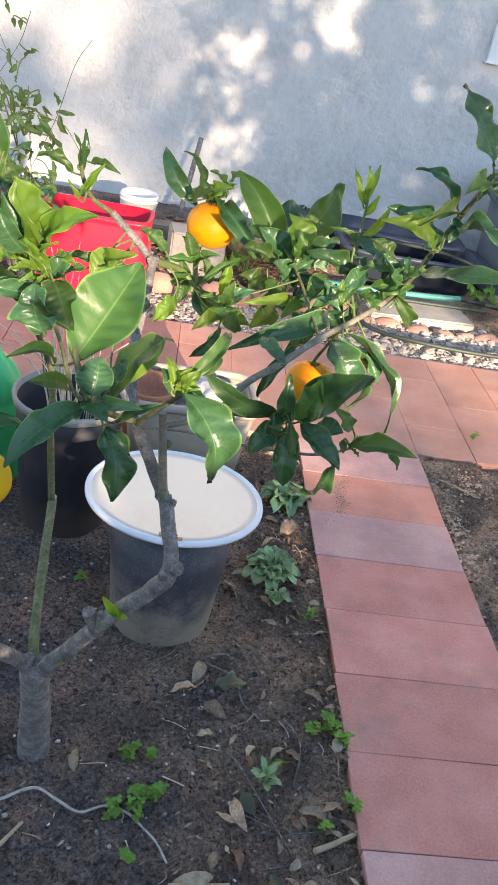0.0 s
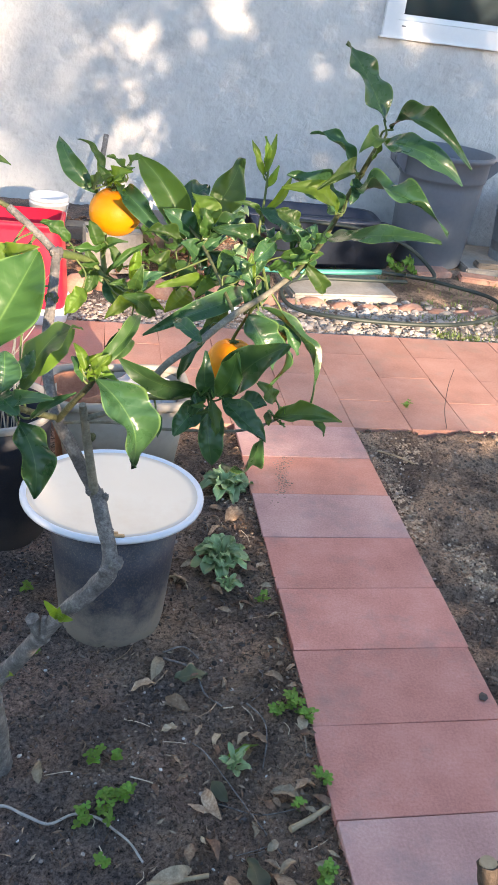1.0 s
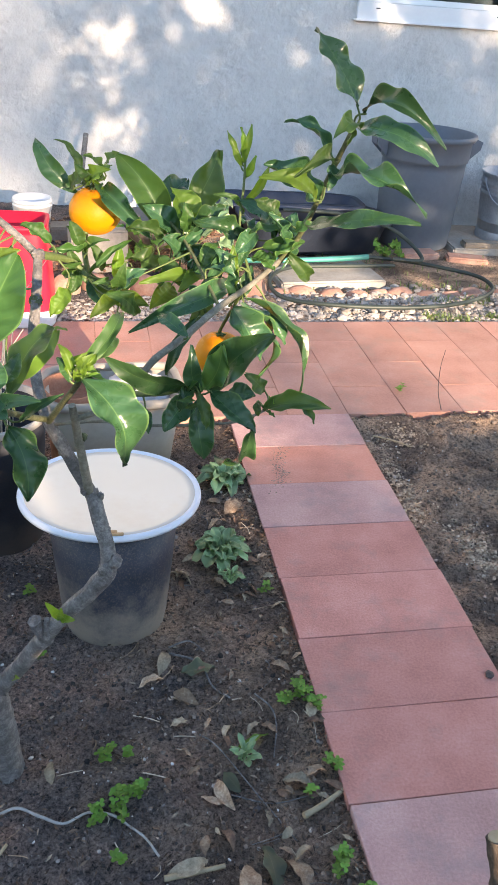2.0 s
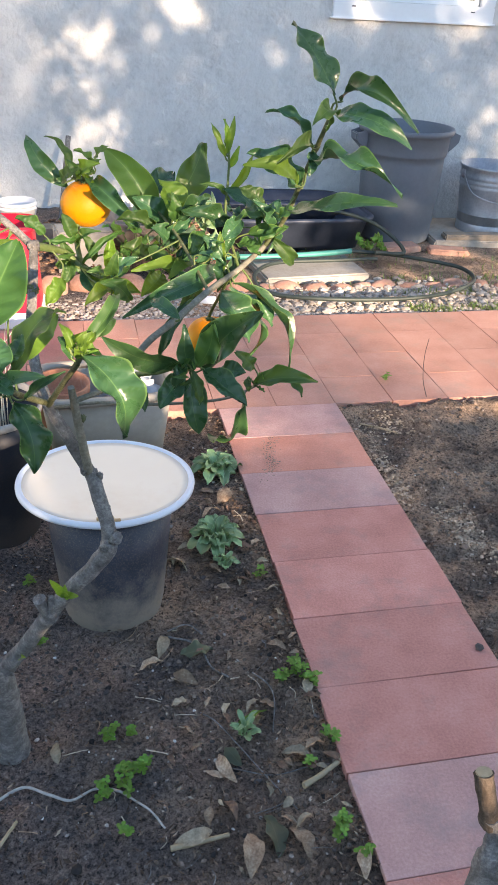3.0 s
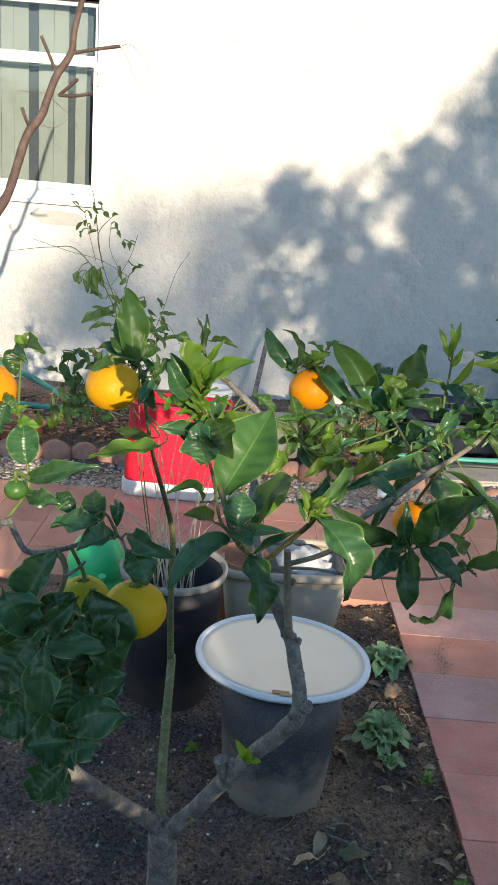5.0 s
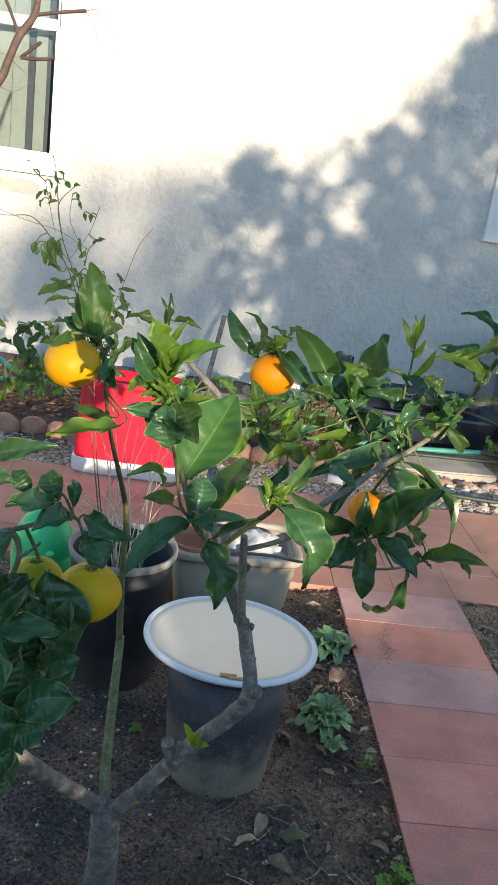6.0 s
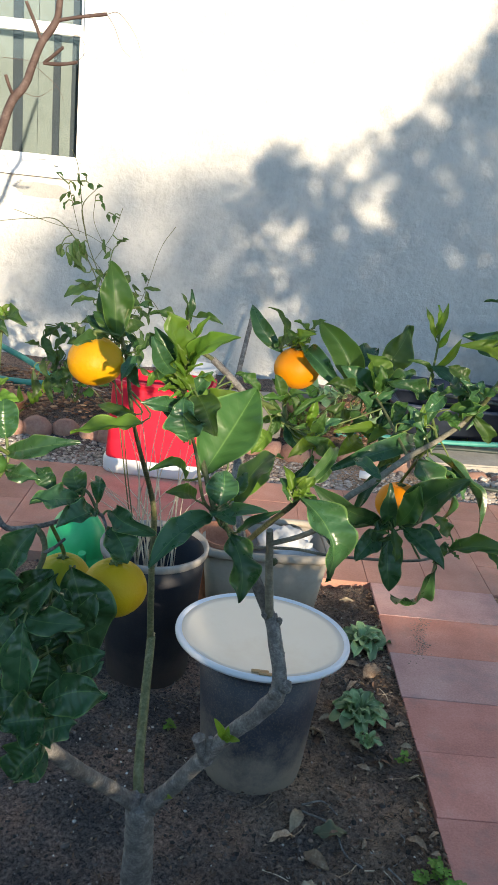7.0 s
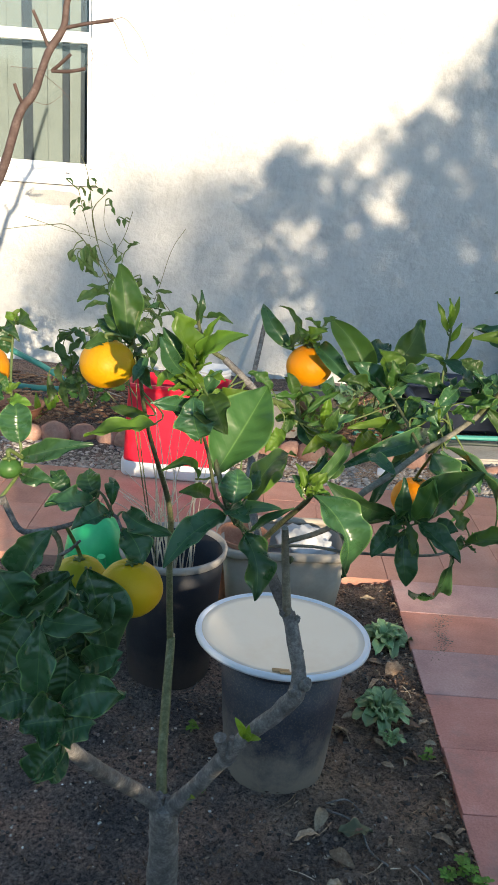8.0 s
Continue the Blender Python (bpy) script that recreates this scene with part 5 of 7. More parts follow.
CROWN_MIDDLE = [
    ((-0.311, 1.44, 0.907), (-0.379, 1.48, 1.01), 0.054, 0.15, -10, 0.65),
    ((-0.296, 1.44, 0.912), (-0.228, 1.48, 1.022), 0.05, 0.15, 20, 0.6),
    ((-0.316, 1.5, 0.934), (-0.27, 1.54, 0.965), 0.041, 0.1, 0, 0.08),
    ((-0.278, 1.4, 0.92), (-0.304, 1.42, 0.982), 0.052, 0.12, 10, 0.85),
    ((-0.279, 1.4, 0.897), (-0.345, 1.4, 0.959), 0.043, 0.1, 0, 0.1),
    ((-0.289, 1.36, 0.894), (-0.322, 1.34, 0.932), 0.037, 0.1, 0, 0.12),
    ((-0.225, 1.32, 0.881), (-0.371, 1.22, 0.858), 0.032, 0.25, 0, 0.15),
    ((-0.274, 1.36, 0.879), (-0.357, 1.3, 0.883), 0.018, 0.2, 0, 0.95),
    ((-0.265, 1.36, 0.876), (-0.304, 1.3, 0.875), 0.022, 0.2, 0, 0.9),
    ((-0.214, 1.33, 0.929), (-0.286, 1.32, 0.962), 0.031, 0.25, 0, 0.3),
    ((-0.181, 1.32, 0.945), (-0.23, 1.32, 0.989), 0.029, 0.2, 0, 0.12),
    ((-0.244, 1.34, 0.877), (-0.292, 1.36, 0.92), 0.029, 0.2, 0, 0.15),
    ((-0.234, 1.28, 0.887), (-0.24, 1.28, 0.941), 0.017, 0.1, 0, 0.95),
    ((-0.241, 1.28, 0.863), (-0.211, 1.3, 0.909), 0.022, 0.2, 0, 0.3),
    ((-0.269, 1.3, 0.862), (-0.297, 1.26, 0.84), 0.019, 0.2, 0, 0.4),
    ((-0.275, 1.3, 0.904), (-0.255, 1.32, 0.934), 0.021, 0.2, 0, 0.4),
]
CROWN_SHOOT = [
    ((-0.225, 1.34, 1.021), (-0.245, 1.34, 1.068), 0.01, 0.1, 0, 0.95),
    ((-0.225, 1.34, 1.027), (-0.215, 1.34, 1.076), 0.01, 0.1, 0, 1),
    ((-0.227, 1.34, 1.039), (-0.229, 1.34, 1.072), 0.008, 0.1, 0, 1),
    ((-0.22, 1.34, 1.01), (-0.21, 1.33, 1.04), 0.01, 0.1, 0, 0.95),
    ((-0.217, 1.34, 0.98), (-0.192, 1.33, 1.029), 0.013, 0.1, 0, 0.9),
    ((-0.219, 1.34, 0.965), (-0.258, 1.33, 0.994), 0.011, 0.2, 0, 0.7),
]
LOW_CLUSTER = [
    ((-0.293, 1.070, 0.840), (-0.237, 1.030, 0.924), 0.0410, 0.05, 0, 0.1),
    ((-0.307, 1.060, 0.846), (-0.316, 1.050, 0.902), 0.0210, 0.08, -10, 0.3),
    ((-0.302, 1.055, 0.851), (-0.287, 1.045, 0.906), 0.0290, 0.05, 0, 0.45),
    ((-0.306, 1.070, 0.833), (-0.299, 1.040, 0.771), 0.0330, 0.08, 0, 0.08),
    ((-0.295, 1.050, 0.851), (-0.254, 1.000, 0.830), 0.0290, 0.14, 0, 0.26),
    ((-0.315, 1.080, 0.832), (-0.345, 1.050, 0.805), 0.0320, 0.1, 0, 0.15),
    ((-0.315, 1.075, 0.848), (-0.407, 1.040, 0.890), 0.0320, 0.22, -70, 0.18),
    ((-0.318, 1.060, 0.850), (-0.329, 1.040, 0.834), 0.0180, 0.4, 0, 0.05),
    ((-0.308, 1.050, 0.850), (-0.302, 1.030, 0.816), 0.0140, 0.12, 0, 0.36),
    ((-0.270, 1.090, 0.829), (-0.243, 1.070, 0.836), 0.0260, 0.1, 0, 0.1),
    ((-0.227, 1.090, 0.831), (-0.251, 1.080, 0.858), 0.0200, 0.12, 0, 0.55),
    ((-0.234, 1.060, 0.824), (-0.172, 1.020, 0.847), 0.0240, 0.16, 0, 0.66),
    ((-0.201, 1.050, 0.836), (-0.183, 1.030, 0.821), 0.0120, 0.12, 0, 0.66),
    ((-0.243, 1.060, 0.832), (-0.241, 1.050, 0.820), 0.0100, 0.2, 0, 0.5),
    ((-0.361, 1.100, 0.806), (-0.359, 1.080, 0.784), 0.0140, 0.2, 0, 0.2),
    ((-0.237, 1.100, 0.789), (-0.271, 1.150, 0.705), 0.0230, 0.34, -60, 0.12),
]
RIGHT_HANGING = [
    ((-0.221, 1.270, 0.874), (-0.132, 1.220, 0.769), 0.0330, 0.22, -50, 0.14),
    ((-0.225, 1.270, 0.869), (-0.176, 1.270, 0.766), 0.0270, 0.26, -60, 0.09),
    ((-0.242, 1.260, 0.867), (-0.200, 1.240, 0.799), 0.0500, 0.06, 0, 0.33),
    ((-0.187, 1.270, 0.857), (-0.168, 1.250, 0.817), 0.0200, 0.2, 0, 0.2),
    ((-0.294, 1.200, 0.874), (-0.334, 1.180, 0.806), 0.0180, 0.12, 10, 0.3),
]
HIGH_BRANCH = [
    ((-0.148, 1.13, 1.128), (-0.19, 1.17, 1.194), 0.035, 0.05, 10, 0.2),
    ((-0.142, 1.13, 1.123), (-0.084, 1.05, 1.121), 0.026, 0.45, 10, 0.15),
    ((-0.148, 1.2, 1.064), (-0.201, 1.22, 1.103), 0.017, 0.3, 0, 0.25),
    ((-0.148, 1.14, 1.11), (-0.175, 1.1, 1.107), 0.023, 0.3, 0, 0.4),
    ((-0.144, 1.14, 1.109), (-0.083, 1.06, 1.101), 0.029, 0.2, 10, 0.3),
    ((-0.151, 1.18, 1.049), (-0.077, 1.08, 1.046), 0.025, 0.35, 0, 0.2),
    ((-0.154, 1.22, 1.01), (-0.221, 1.22, 1.053), 0.042, 0.12, 0, 0.08),
    ((-0.162, 1.2, 1.017), (-0.226, 1.17, 1.057), 0.026, 0.2, 0, 0.75),
    ((-0.145, 1.2, 1.054), (-0.199, 1.15, 1.058), 0.021, 0.35, 0, 0.4),
    ((-0.163, 1.22, 0.982), (-0.077, 1.1, 1.029), 0.024, 0.15, 0, 0.25),
    ((-0.151, 1.19, 1.06), (-0.158, 1.17, 1.036), 0.017, 0.2, 0, 0.3),
    ((-0.168, 1.26, 0.966), (-0.148, 1.24, 0.982), 0.016, 0.2, 0, 0.5),
    ((-0.183, 1.28, 0.976), (-0.217, 1.28, 0.998), 0.025, 0.2, 0, 0.4),
    ((-0.174, 1.28, 0.946), (-0.199, 1.26, 0.988), 0.025, 0.2, 0, 0.15),
]
LOW_LEFT_MASS = [
    ((-0.702, 0.87, 0.789), (-0.667, 0.86, 0.774), 0.0248, 0.12, 0, 0.15),
    ((-0.664, 0.895, 0.731), (-0.648, 0.9, 0.782), 0.0265, 0.1, 0, 0.2),
    ((-0.679, 0.9, 0.795), (-0.646, 0.89, 0.749), 0.0279, 0.1, 0, 0.1),
    ((-0.705, 0.87, 0.832), (-0.677, 0.88, 0.889), 0.0291, 0.1, -15, 0.1),
    ((-0.7, 0.86, 0.816), (-0.717, 0.85, 0.861), 0.0322, 0.08, 15, 0.16),
    ((-0.698, 0.88, 0.818), (-0.661, 0.88, 0.846), 0.0153, 0.15, 20, 0.05),
    ((-0.7, 0.855, 0.818), (-0.65, 0.86, 0.854), 0.018, 0.28, 35, 0.22),
    ((-0.682, 0.845, 0.815), (-0.619, 0.83, 0.822), 0.02, 0.12, -10, 0.12),
    ((-0.647, 0.902, 0.84), (-0.62, 0.885, 0.75), 0.038, 0.06, 0, 0.06),
    ((-0.649, 0.86, 0.834), (-0.628, 0.85, 0.813), 0.0135, 0.3, 25, 0.25),
    ((-0.631, 0.87, 0.789), (-0.617, 0.87, 0.831), 0.016, 0.12, -10, 0.12),
    ((-0.652, 0.85, 0.792), (-0.676, 0.84, 0.782), 0.0148, 0.2, 10, 0.15),
    ((-0.639, 0.86, 0.757), (-0.602, 0.85, 0.78), 0.0216, 0.15, 20, 0.12),
    ((-0.69, 0.84, 0.818), (-0.712, 0.83, 0.762), 0.029, 0.1, 0, 0.12),
    ((-0.675, 0.835, 0.815), (-0.676, 0.82, 0.743), 0.0257, 0.1, 12, 0.09),
    ((-0.654, 0.85, 0.774), (-0.659, 0.84, 0.727), 0.0287, 0.12, -8, 0.08),
    ((-0.682, 0.84, 0.732), (-0.72, 0.83, 0.721), 0.0244, 0.12, 0, 0.15),
    ((-0.653, 0.83, 0.734), (-0.595, 0.83, 0.752), 0.0286, 0.14, 8, 0.12),
    ((-0.648, 0.815, 0.729), (-0.686, 0.8, 0.731), 0.0357, 0.07, 0, 0.17),
    ((-0.654, 0.82, 0.708), (-0.622, 0.82, 0.724), 0.0255, 0.1, -12, 0.14),
    ((-0.65, 0.81, 0.705), (-0.676, 0.8, 0.672), 0.0299, 0.07, 10, 0.15),
    ((-0.651, 0.83, 0.681), (-0.664, 0.82, 0.65), 0.0177, 0.1, 0, 0.05),
    ((-0.627, 0.87, 0.738), (-0.606, 0.87, 0.758), 0.0111, 0.2, 0, 0.1),
    ((-0.681, 0.89, 0.736), (-0.691, 0.89, 0.762), 0.0201, 0.1, 0, 0.05),
    ((-0.656, 0.9, 0.695), (-0.636, 0.9, 0.733), 0.0206, 0.1, 0, 0.04),
    ((-0.714, 0.9, 0.722), (-0.725, 0.9, 0.689), 0.0238, 0.1, 0, 0.05),
    ((-0.684, 0.9, 0.668), (-0.701, 0.9, 0.691), 0.0243, 0.1, 0, 0.05),
    ((-0.657, 0.9, 0.785), (-0.67, 0.9, 0.814), 0.0183, 0.1, 0, 0.05),
    ((-0.721, 0.88, 0.781), (-0.736, 0.87, 0.807), 0.0226, 0.1, 0, 0.12),
    ((-0.626, 0.92, 0.74), (-0.637, 0.92, 0.775), 0.0173, 0.1, 0, 0.05),
    ((-0.648, 0.89, 0.821), (-0.655, 0.88, 0.797), 0.0193, 0.1, 0, 0.08),
    ((-0.67, 0.885, 0.804), (-0.663, 0.89, 0.84), 0.0195, 0.1, 0, 0.08),
    ((-0.643, 0.9, 0.744), (-0.654, 0.89, 0.71), 0.0235, 0.1, 0, 0.06),
]
LOW_LEFT_TWIG = [
    ((-0.73, 0.97, 0.925), (-0.654, 0.94, 0.957), 0.0187, 0.14, 12, 0.16),
    ((-0.731, 0.97, 0.941), (-0.738, 0.98, 0.985), 0.0287, 0.08, 0, 0.14),
    ((-0.727, 0.96, 0.911), (-0.689, 0.94, 0.913), 0.0167, 0.2, 0, 0.14),
    ((-0.681, 0.97, 0.891), (-0.702, 0.98, 0.91), 0.0167, 0.15, 0, 0.1),
    ((-0.658, 0.97, 0.882), (-0.693, 0.93, 0.895), 0.023, 0.18, 0, 0.12),
    ((-0.653, 0.98, 0.883), (-0.668, 1.0, 0.908), 0.0213, 0.12, 0, 0.13),
    ((-0.638, 0.98, 0.875), (-0.64, 1.0, 0.901), 0.0128, 0.5, 0, 0.12),
    ((-0.639, 0.97, 0.872), (-0.668, 0.93, 0.87), 0.0224, 0.2, 0, 0.14),
    ((-0.622, 0.98, 0.868), (-0.574, 0.95, 0.86), 0.0201, 0.32, 20, 0.12),
    ((-0.62, 0.96, 0.858), (-0.597, 0.94, 0.829), 0.0287, 0.14, -15, 0.28),
    ((-0.751, 1.03, 1.051), (-0.723, 1.0, 1.057), 0.0157, 0.18, 0, 0.5),
    ((-0.76, 1.04, 1.047), (-0.761, 1.03, 1.018), 0.0175, 0.2, 0, 0.06),
    ((-0.767, 1.04, 1.043), (-0.746, 1.02, 1.038), 0.0119, 0.25, 0, 0.05),
    ((-0.753, 1.03, 1.054), (-0.76, 1.03, 1.064), 0.0077, 0.2, 0, 0.9),
    ((-0.751, 1.03, 1.056), (-0.745, 1.03, 1.067), 0.0063, 0.2, 0, 1),
    ((-0.75, 1.03, 1.053), (-0.74, 1.02, 1.061), 0.0048, 0.2, 0, 1),
    ((-0.74, 0.97, 0.987), (-0.717, 0.96, 0.988), 0.0099, 0.2, 0, 0.75),
    ((-0.746, 0.98, 0.991), (-0.733, 0.98, 1.002), 0.0074, 0.2, 0, 0.9),
    ((-0.754, 0.98, 1.001), (-0.76, 0.97, 0.972), 0.02, 0.15, 0, 0.15),
    ((-0.745, 0.98, 0.991), (-0.759, 0.99, 1.008), 0.0102, 0.2, 0, 0.6),
]
CROWN_EXTRA = [
    ((-0.31, 1.15, 0.872), (-0.341, 1.2, 0.882), 0.02, 0.2, 0, 0.2),
    ((-0.324, 1.4, 0.871), (-0.364, 1.38, 0.892), 0.035, 0.15, 0, 0.6),
    ((-0.307, 1.38, 0.851), (-0.34, 1.34, 0.834), 0.033, 0.15, 0, 0.75),
    ((-0.384, 1.3, 0.862), (-0.418, 1.26, 0.856), 0.024, 0.2, 0, 0.8),
    ((-0.359, 1.4, 0.868), (-0.382, 1.36, 0.847), 0.03, 0.1, 0, 0.7),
    ((-0.259, 1.35, 0.908), (-0.284, 1.33, 0.886), 0.028, 0.2, 0, 0.2),
    ((-0.212, 1.3, 0.918), (-0.186, 1.27, 0.912), 0.024, 0.2, 0, 0.4),
    ((-0.209, 1.3, 0.951), (-0.238, 1.28, 0.93), 0.027, 0.2, 0, 0.15),
    ((-0.176, 1.3, 0.945), (-0.158, 1.3, 0.979), 0.027, 0.2, 0, 0.3),
    ((-0.469, 1.36, 0.915), (-0.505, 1.36, 0.939), 0.022, 0.2, 0, 0.4),
    ((-0.449, 1.33, 0.864), (-0.472, 1.3, 0.838), 0.025, 0.2, 0, 0.75),
    ((-0.504, 1.1, 0.904), (-0.497, 1.15, 0.932), 0.025, 0.15, 0, 0.8),
]


def limb(name, parent, points, r0, r1, material, label="", sides=12, per=7, knob=0.10, radii=None, store=None):
    v, f = tube(points, r0, r1, sides, per, knob, len(points) * 3.3, radii)
    if store is not None:
        store += smooth_path(points, 14)
    return part(name, mesh_of(name, v, f, material), None, parent, label)


def knot(parent, at, r, material=None, stretch=1.0):
    """A swollen, wrinkled scar on a limb."""
    bm = bmesh.new()
    bmesh.ops.create_icosphere(bm, subdivisions=3, radius=1.0)
    for v in bm.verts:
        c = v.co.copy()
        v.co = c * r * 0.86 * (1 + 0.55 * noise.noise(c * 2.6 + Vector(at) * 30) + 0.22 * noise.noise(c * 6.0)) + Vector(at)
        v.co.z += c.z * r * (stretch - 1)
    return part("knot", bm, material or BARK, parent)


def fruit(parent, paths, at, r, material, seed, lean=(0, 0, 1)):
    """An orange: flattened, dimpled at the stalk, with a small green calyx."""
    bm = bmesh.new()
    bmesh.ops.create_uvsphere(bm, u_segments=36, v_segments=22, radius=1.0)
    axis = Vector(lean).normalized()
    turn = Vector((0, 0, 1)).rotation_difference(axis).to_matrix().to_4x4()
    for v in bm.verts:
        c = v.co.copy()
        rad = math.hypot(c.x, c.y)
        dip = 0.10 * math.exp(-(rad / 0.22) ** 2) * (1 if c.z > 0 else 0.35)
        ribs = 0.012 * math.cos(9 * math.atan2(c.y, c.x)) * math.exp(-((rad - 0.3) / 0.25) ** 2) * (c.z > 0)
        s = 1 + 0.03 * noise.noise(c * 1.4 + Vector((seed, 0, 0)))
        v.co = turn @ (Vector((c.x * s, c.y * s, c.z * 0.89 * s - math.copysign(dip, c.z) + ribs)) * r) + Vector(at)
    ob = part("orange", bm, material, parent, "ripe yellow-orange citrus fruit" if material is PEEL else "yellowing citrus fruit" if material is PEEL_GREEN else "small unripe green citrus fruit")
    top = Vector(at) + axis * r * 0.80
    q, d = nearest_on(top, paths)
    stalk = tube([top, top + axis * 0.010, q], 0.0026, 0.0020, 7, 5)
    star = []
    for k in range(5):
        a = k * 2 * math.pi / 5
        tip = top + turn.to_3x3() @ Vector((math.cos(a) * 0.007, math.sin(a) * 0.007, 0.001))
        star.append(tube([top + axis * 0.002, tip], 0.0026, 0.0012, 5, 2))
    v, f = join(stalk, *star)
    part("calyx", mesh_of("calyx", v, f, TWIG), None, ob, "green stalk and calyx")
    return ob


def build_citrus():
    tree = empty("citrus_tree", (-0.590, 1.279, -0.03), label="young citrus tree with glossy leaves and ripe oranges", category="tree")
    P = []
    limb("trunk", tree, [(-0.592, 1.292, -0.06), (-0.591, 1.284, 0.05), (-0.589, 1.258, 0.15), (-0.590, 1.232, 0.235), (-0.588, 1.222, 0.262)], 0.034, 0.026, BARK, sides=18, per=12, radii=[0.0315, 0.0275, 0.0245, 0.0235, 0.0165], knob=0.12)
    limb("limb", tree, [(-0.590, 1.236, 0.225), (-0.560, 1.212, 0.285), (-0.536, 1.200, 0.324), (-0.474, 1.150, 0.453), (-0.425, 1.132, 0.522), (-0.405, 1.130, 0.563), (-0.417, 1.150, 0.625), (-0.426, 1.170, 0.652)], 0.019, 0.015, BARK, sides=18, per=10, knob=0.12, radii=[0.0151, 0.0133, 0.0127, 0.0119, 0.0114, 0.0125, 0.0101, 0.0099, 0.0093], store=P)
    knot(tree, (-0.589, 1.234, 0.240), 0.0235)
    knot(tree, (-0.600, 1.228, 0.262), 0.0150)
    knot(tree, (-0.572, 1.222, 0.262), 0.0165)
    knot(tree, (-0.408, 1.124, 0.560), 0.0125)
    knot(tree, (-0.397, 1.122, 0.572), 0.010)
    knot(tree, (-0.414, 1.160, 0.648), 0.0048, stretch=1.5)
    knot(tree, (-0.434, 1.162, 0.655), 0.0056)
    knot(tree, (-0.406, 1.141, 0.610), 0.0044)
    limb("pruned_stub", tree, [(-0.491, 1.160, 0.407), (-0.500, 1.155, 0.428), (-0.507, 1.150, 0.454)], 0.0120, 0.0135, BARK, "broken grey stub of a pruned side limb", sides=16, knob=0.16, radii=[0.0088, 0.0088, 0.0096])
    limb("splinter", tree, [(-0.493, 1.150, 0.423), (-0.491, 1.148, 0.442), (-0.490, 1.146, 0.460)], 0.0060, 0.0036, BARK, sides=10, knob=0.25)
    limb("limb", tree, [(-0.424, 1.168, 0.645), (-0.453, 1.180, 0.701), (-0.477, 1.190, 0.753), (-0.491, 1.240, 0.807), (-0.485, 1.280, 0.877), (-0.482, 1.310, 0.915)], 0.0088, 0.0060, BARK, sides=14, store=P)
    knot(tree, (-0.482, 1.308, 0.915), 0.0095)
    knot(tree, (-0.486, 1.275, 0.868), 0.0095, BARK_GREEN)
    limb("pruned_stub", tree, [(-0.482, 1.310, 0.913), (-0.510, 1.316, 0.940), (-0.540, 1.320, 0.965)], 0.0055, 0.0048, BARK, "pale stub cut short", sides=12, store=P)
    limb("pruned_stub", tree, [(-0.427, 1.166, 0.648), (-0.436, 1.150, 0.726), (-0.443, 1.135, 0.793)], 0.0062, 0.0046, BARK_STUB, "upright stub cut flat at the top", sides=12, store=P)
    knot(tree, (-0.432, 1.150, 0.742), 0.0055, BARK_GREEN)
    limb("branch", tree, [(-0.441, 1.139, 0.772), (-0.402, 1.140, 0.787), (-0.379, 1.130, 0.809), (-0.351, 1.140, 0.845), (-0.313, 1.160, 0.867), (-0.264, 1.220, 0.881), (-0.215, 1.270, 0.893), (-0.178, 1.280, 0.922)], 0.0044, 0.0032, BARK_STUB, sides=12, store=P, radii=[0.0034, 0.0034, 0.0038, 0.0042, 0.0044, 0.0042, 0.0038, 0.0036])
    limb("branch", tree, [(-0.186, 1.279, 0.914), (-0.178, 1.280, 0.922), (-0.158, 1.265, 0.963), (-0.146, 1.205, 1.049), (-0.148, 1.140, 1.105)], 0.0037, 0.0024, BARK_GREEN, "younger green end of the branch", sides=12, store=P, radii=[0.0036, 0.0037, 0.0034, 0.0030, 0.0024])
    limb("branch", tree, [(-0.474, 1.186, 0.740), (-0.411, 1.150, 0.763), (-0.360, 1.120, 0.773), (-0.278, 1.080, 0.795), (-0.246, 1.070, 0.809), (-0.231, 1.060, 0.823)], 0.0023, 0.0014, BARK_STUB, sides=10, store=P)
    limb("twig", tree, [(-0.474, 1.184, 0.745), (-0.450, 1.080, 0.826), (-0.431, 0.980, 0.898), (-0.428, 0.975, 0.915)], 0.0040, 0.0024, BARK_GREEN, sides=10, store=P)
    limb("twig", tree, [(-0.474, 1.184, 0.748), (-0.497, 1.060, 0.823), (-0.513, 0.970, 0.883), (-0.528, 0.970, 0.929), (-0.536, 1.0, 0.940)], 0.0040, 0.0024, BARK_GREEN, sides=10, store=P)
    limb("twig", tree, [(-0.379, 1.130, 0.809), (-0.345, 1.08, 0.835), (-0.318, 1.065, 0.850)], 0.0035, 0.0025, TWIG, sides=8, store=P)
    limb("twig", tree, [(-0.482, 1.310, 0.915), (-0.445, 1.380, 0.885), (-0.423, 1.380, 0.864), (-0.426, 1.420, 0.894), (-0.417, 1.450, 0.955), (-0.430, 1.465, 0.985)], 0.0055, 0.0025, TWIG, sides=9, store=P)
    limb("twig", tree, [(-0.264, 1.220, 0.881), (-0.290, 1.330, 0.920), (-0.315, 1.420, 0.940)], 0.0024, 0.0016, BARK_GREEN, sides=9, store=P)
    limb("twig", tree, [(-0.215, 1.270, 0.893), (-0.225, 1.325, 0.945), (-0.222, 1.335, 1.0), (-0.221, 1.34, 1.045)], 0.0022, 0.0014, TWIG, sides=8, store=P)
    limb("cane", tree, [(-0.592, 1.240, 0.235), (-0.602, 1.300, 0.299), (-0.609, 1.450, 0.420)], 0.0090, 0.0078, BARK_GREEN, "straight green cane with a pruning cut", sides=14, store=P)
    knot(tree, (-0.609, 1.452, 0.424), 0.0066, CUT_WOOD)
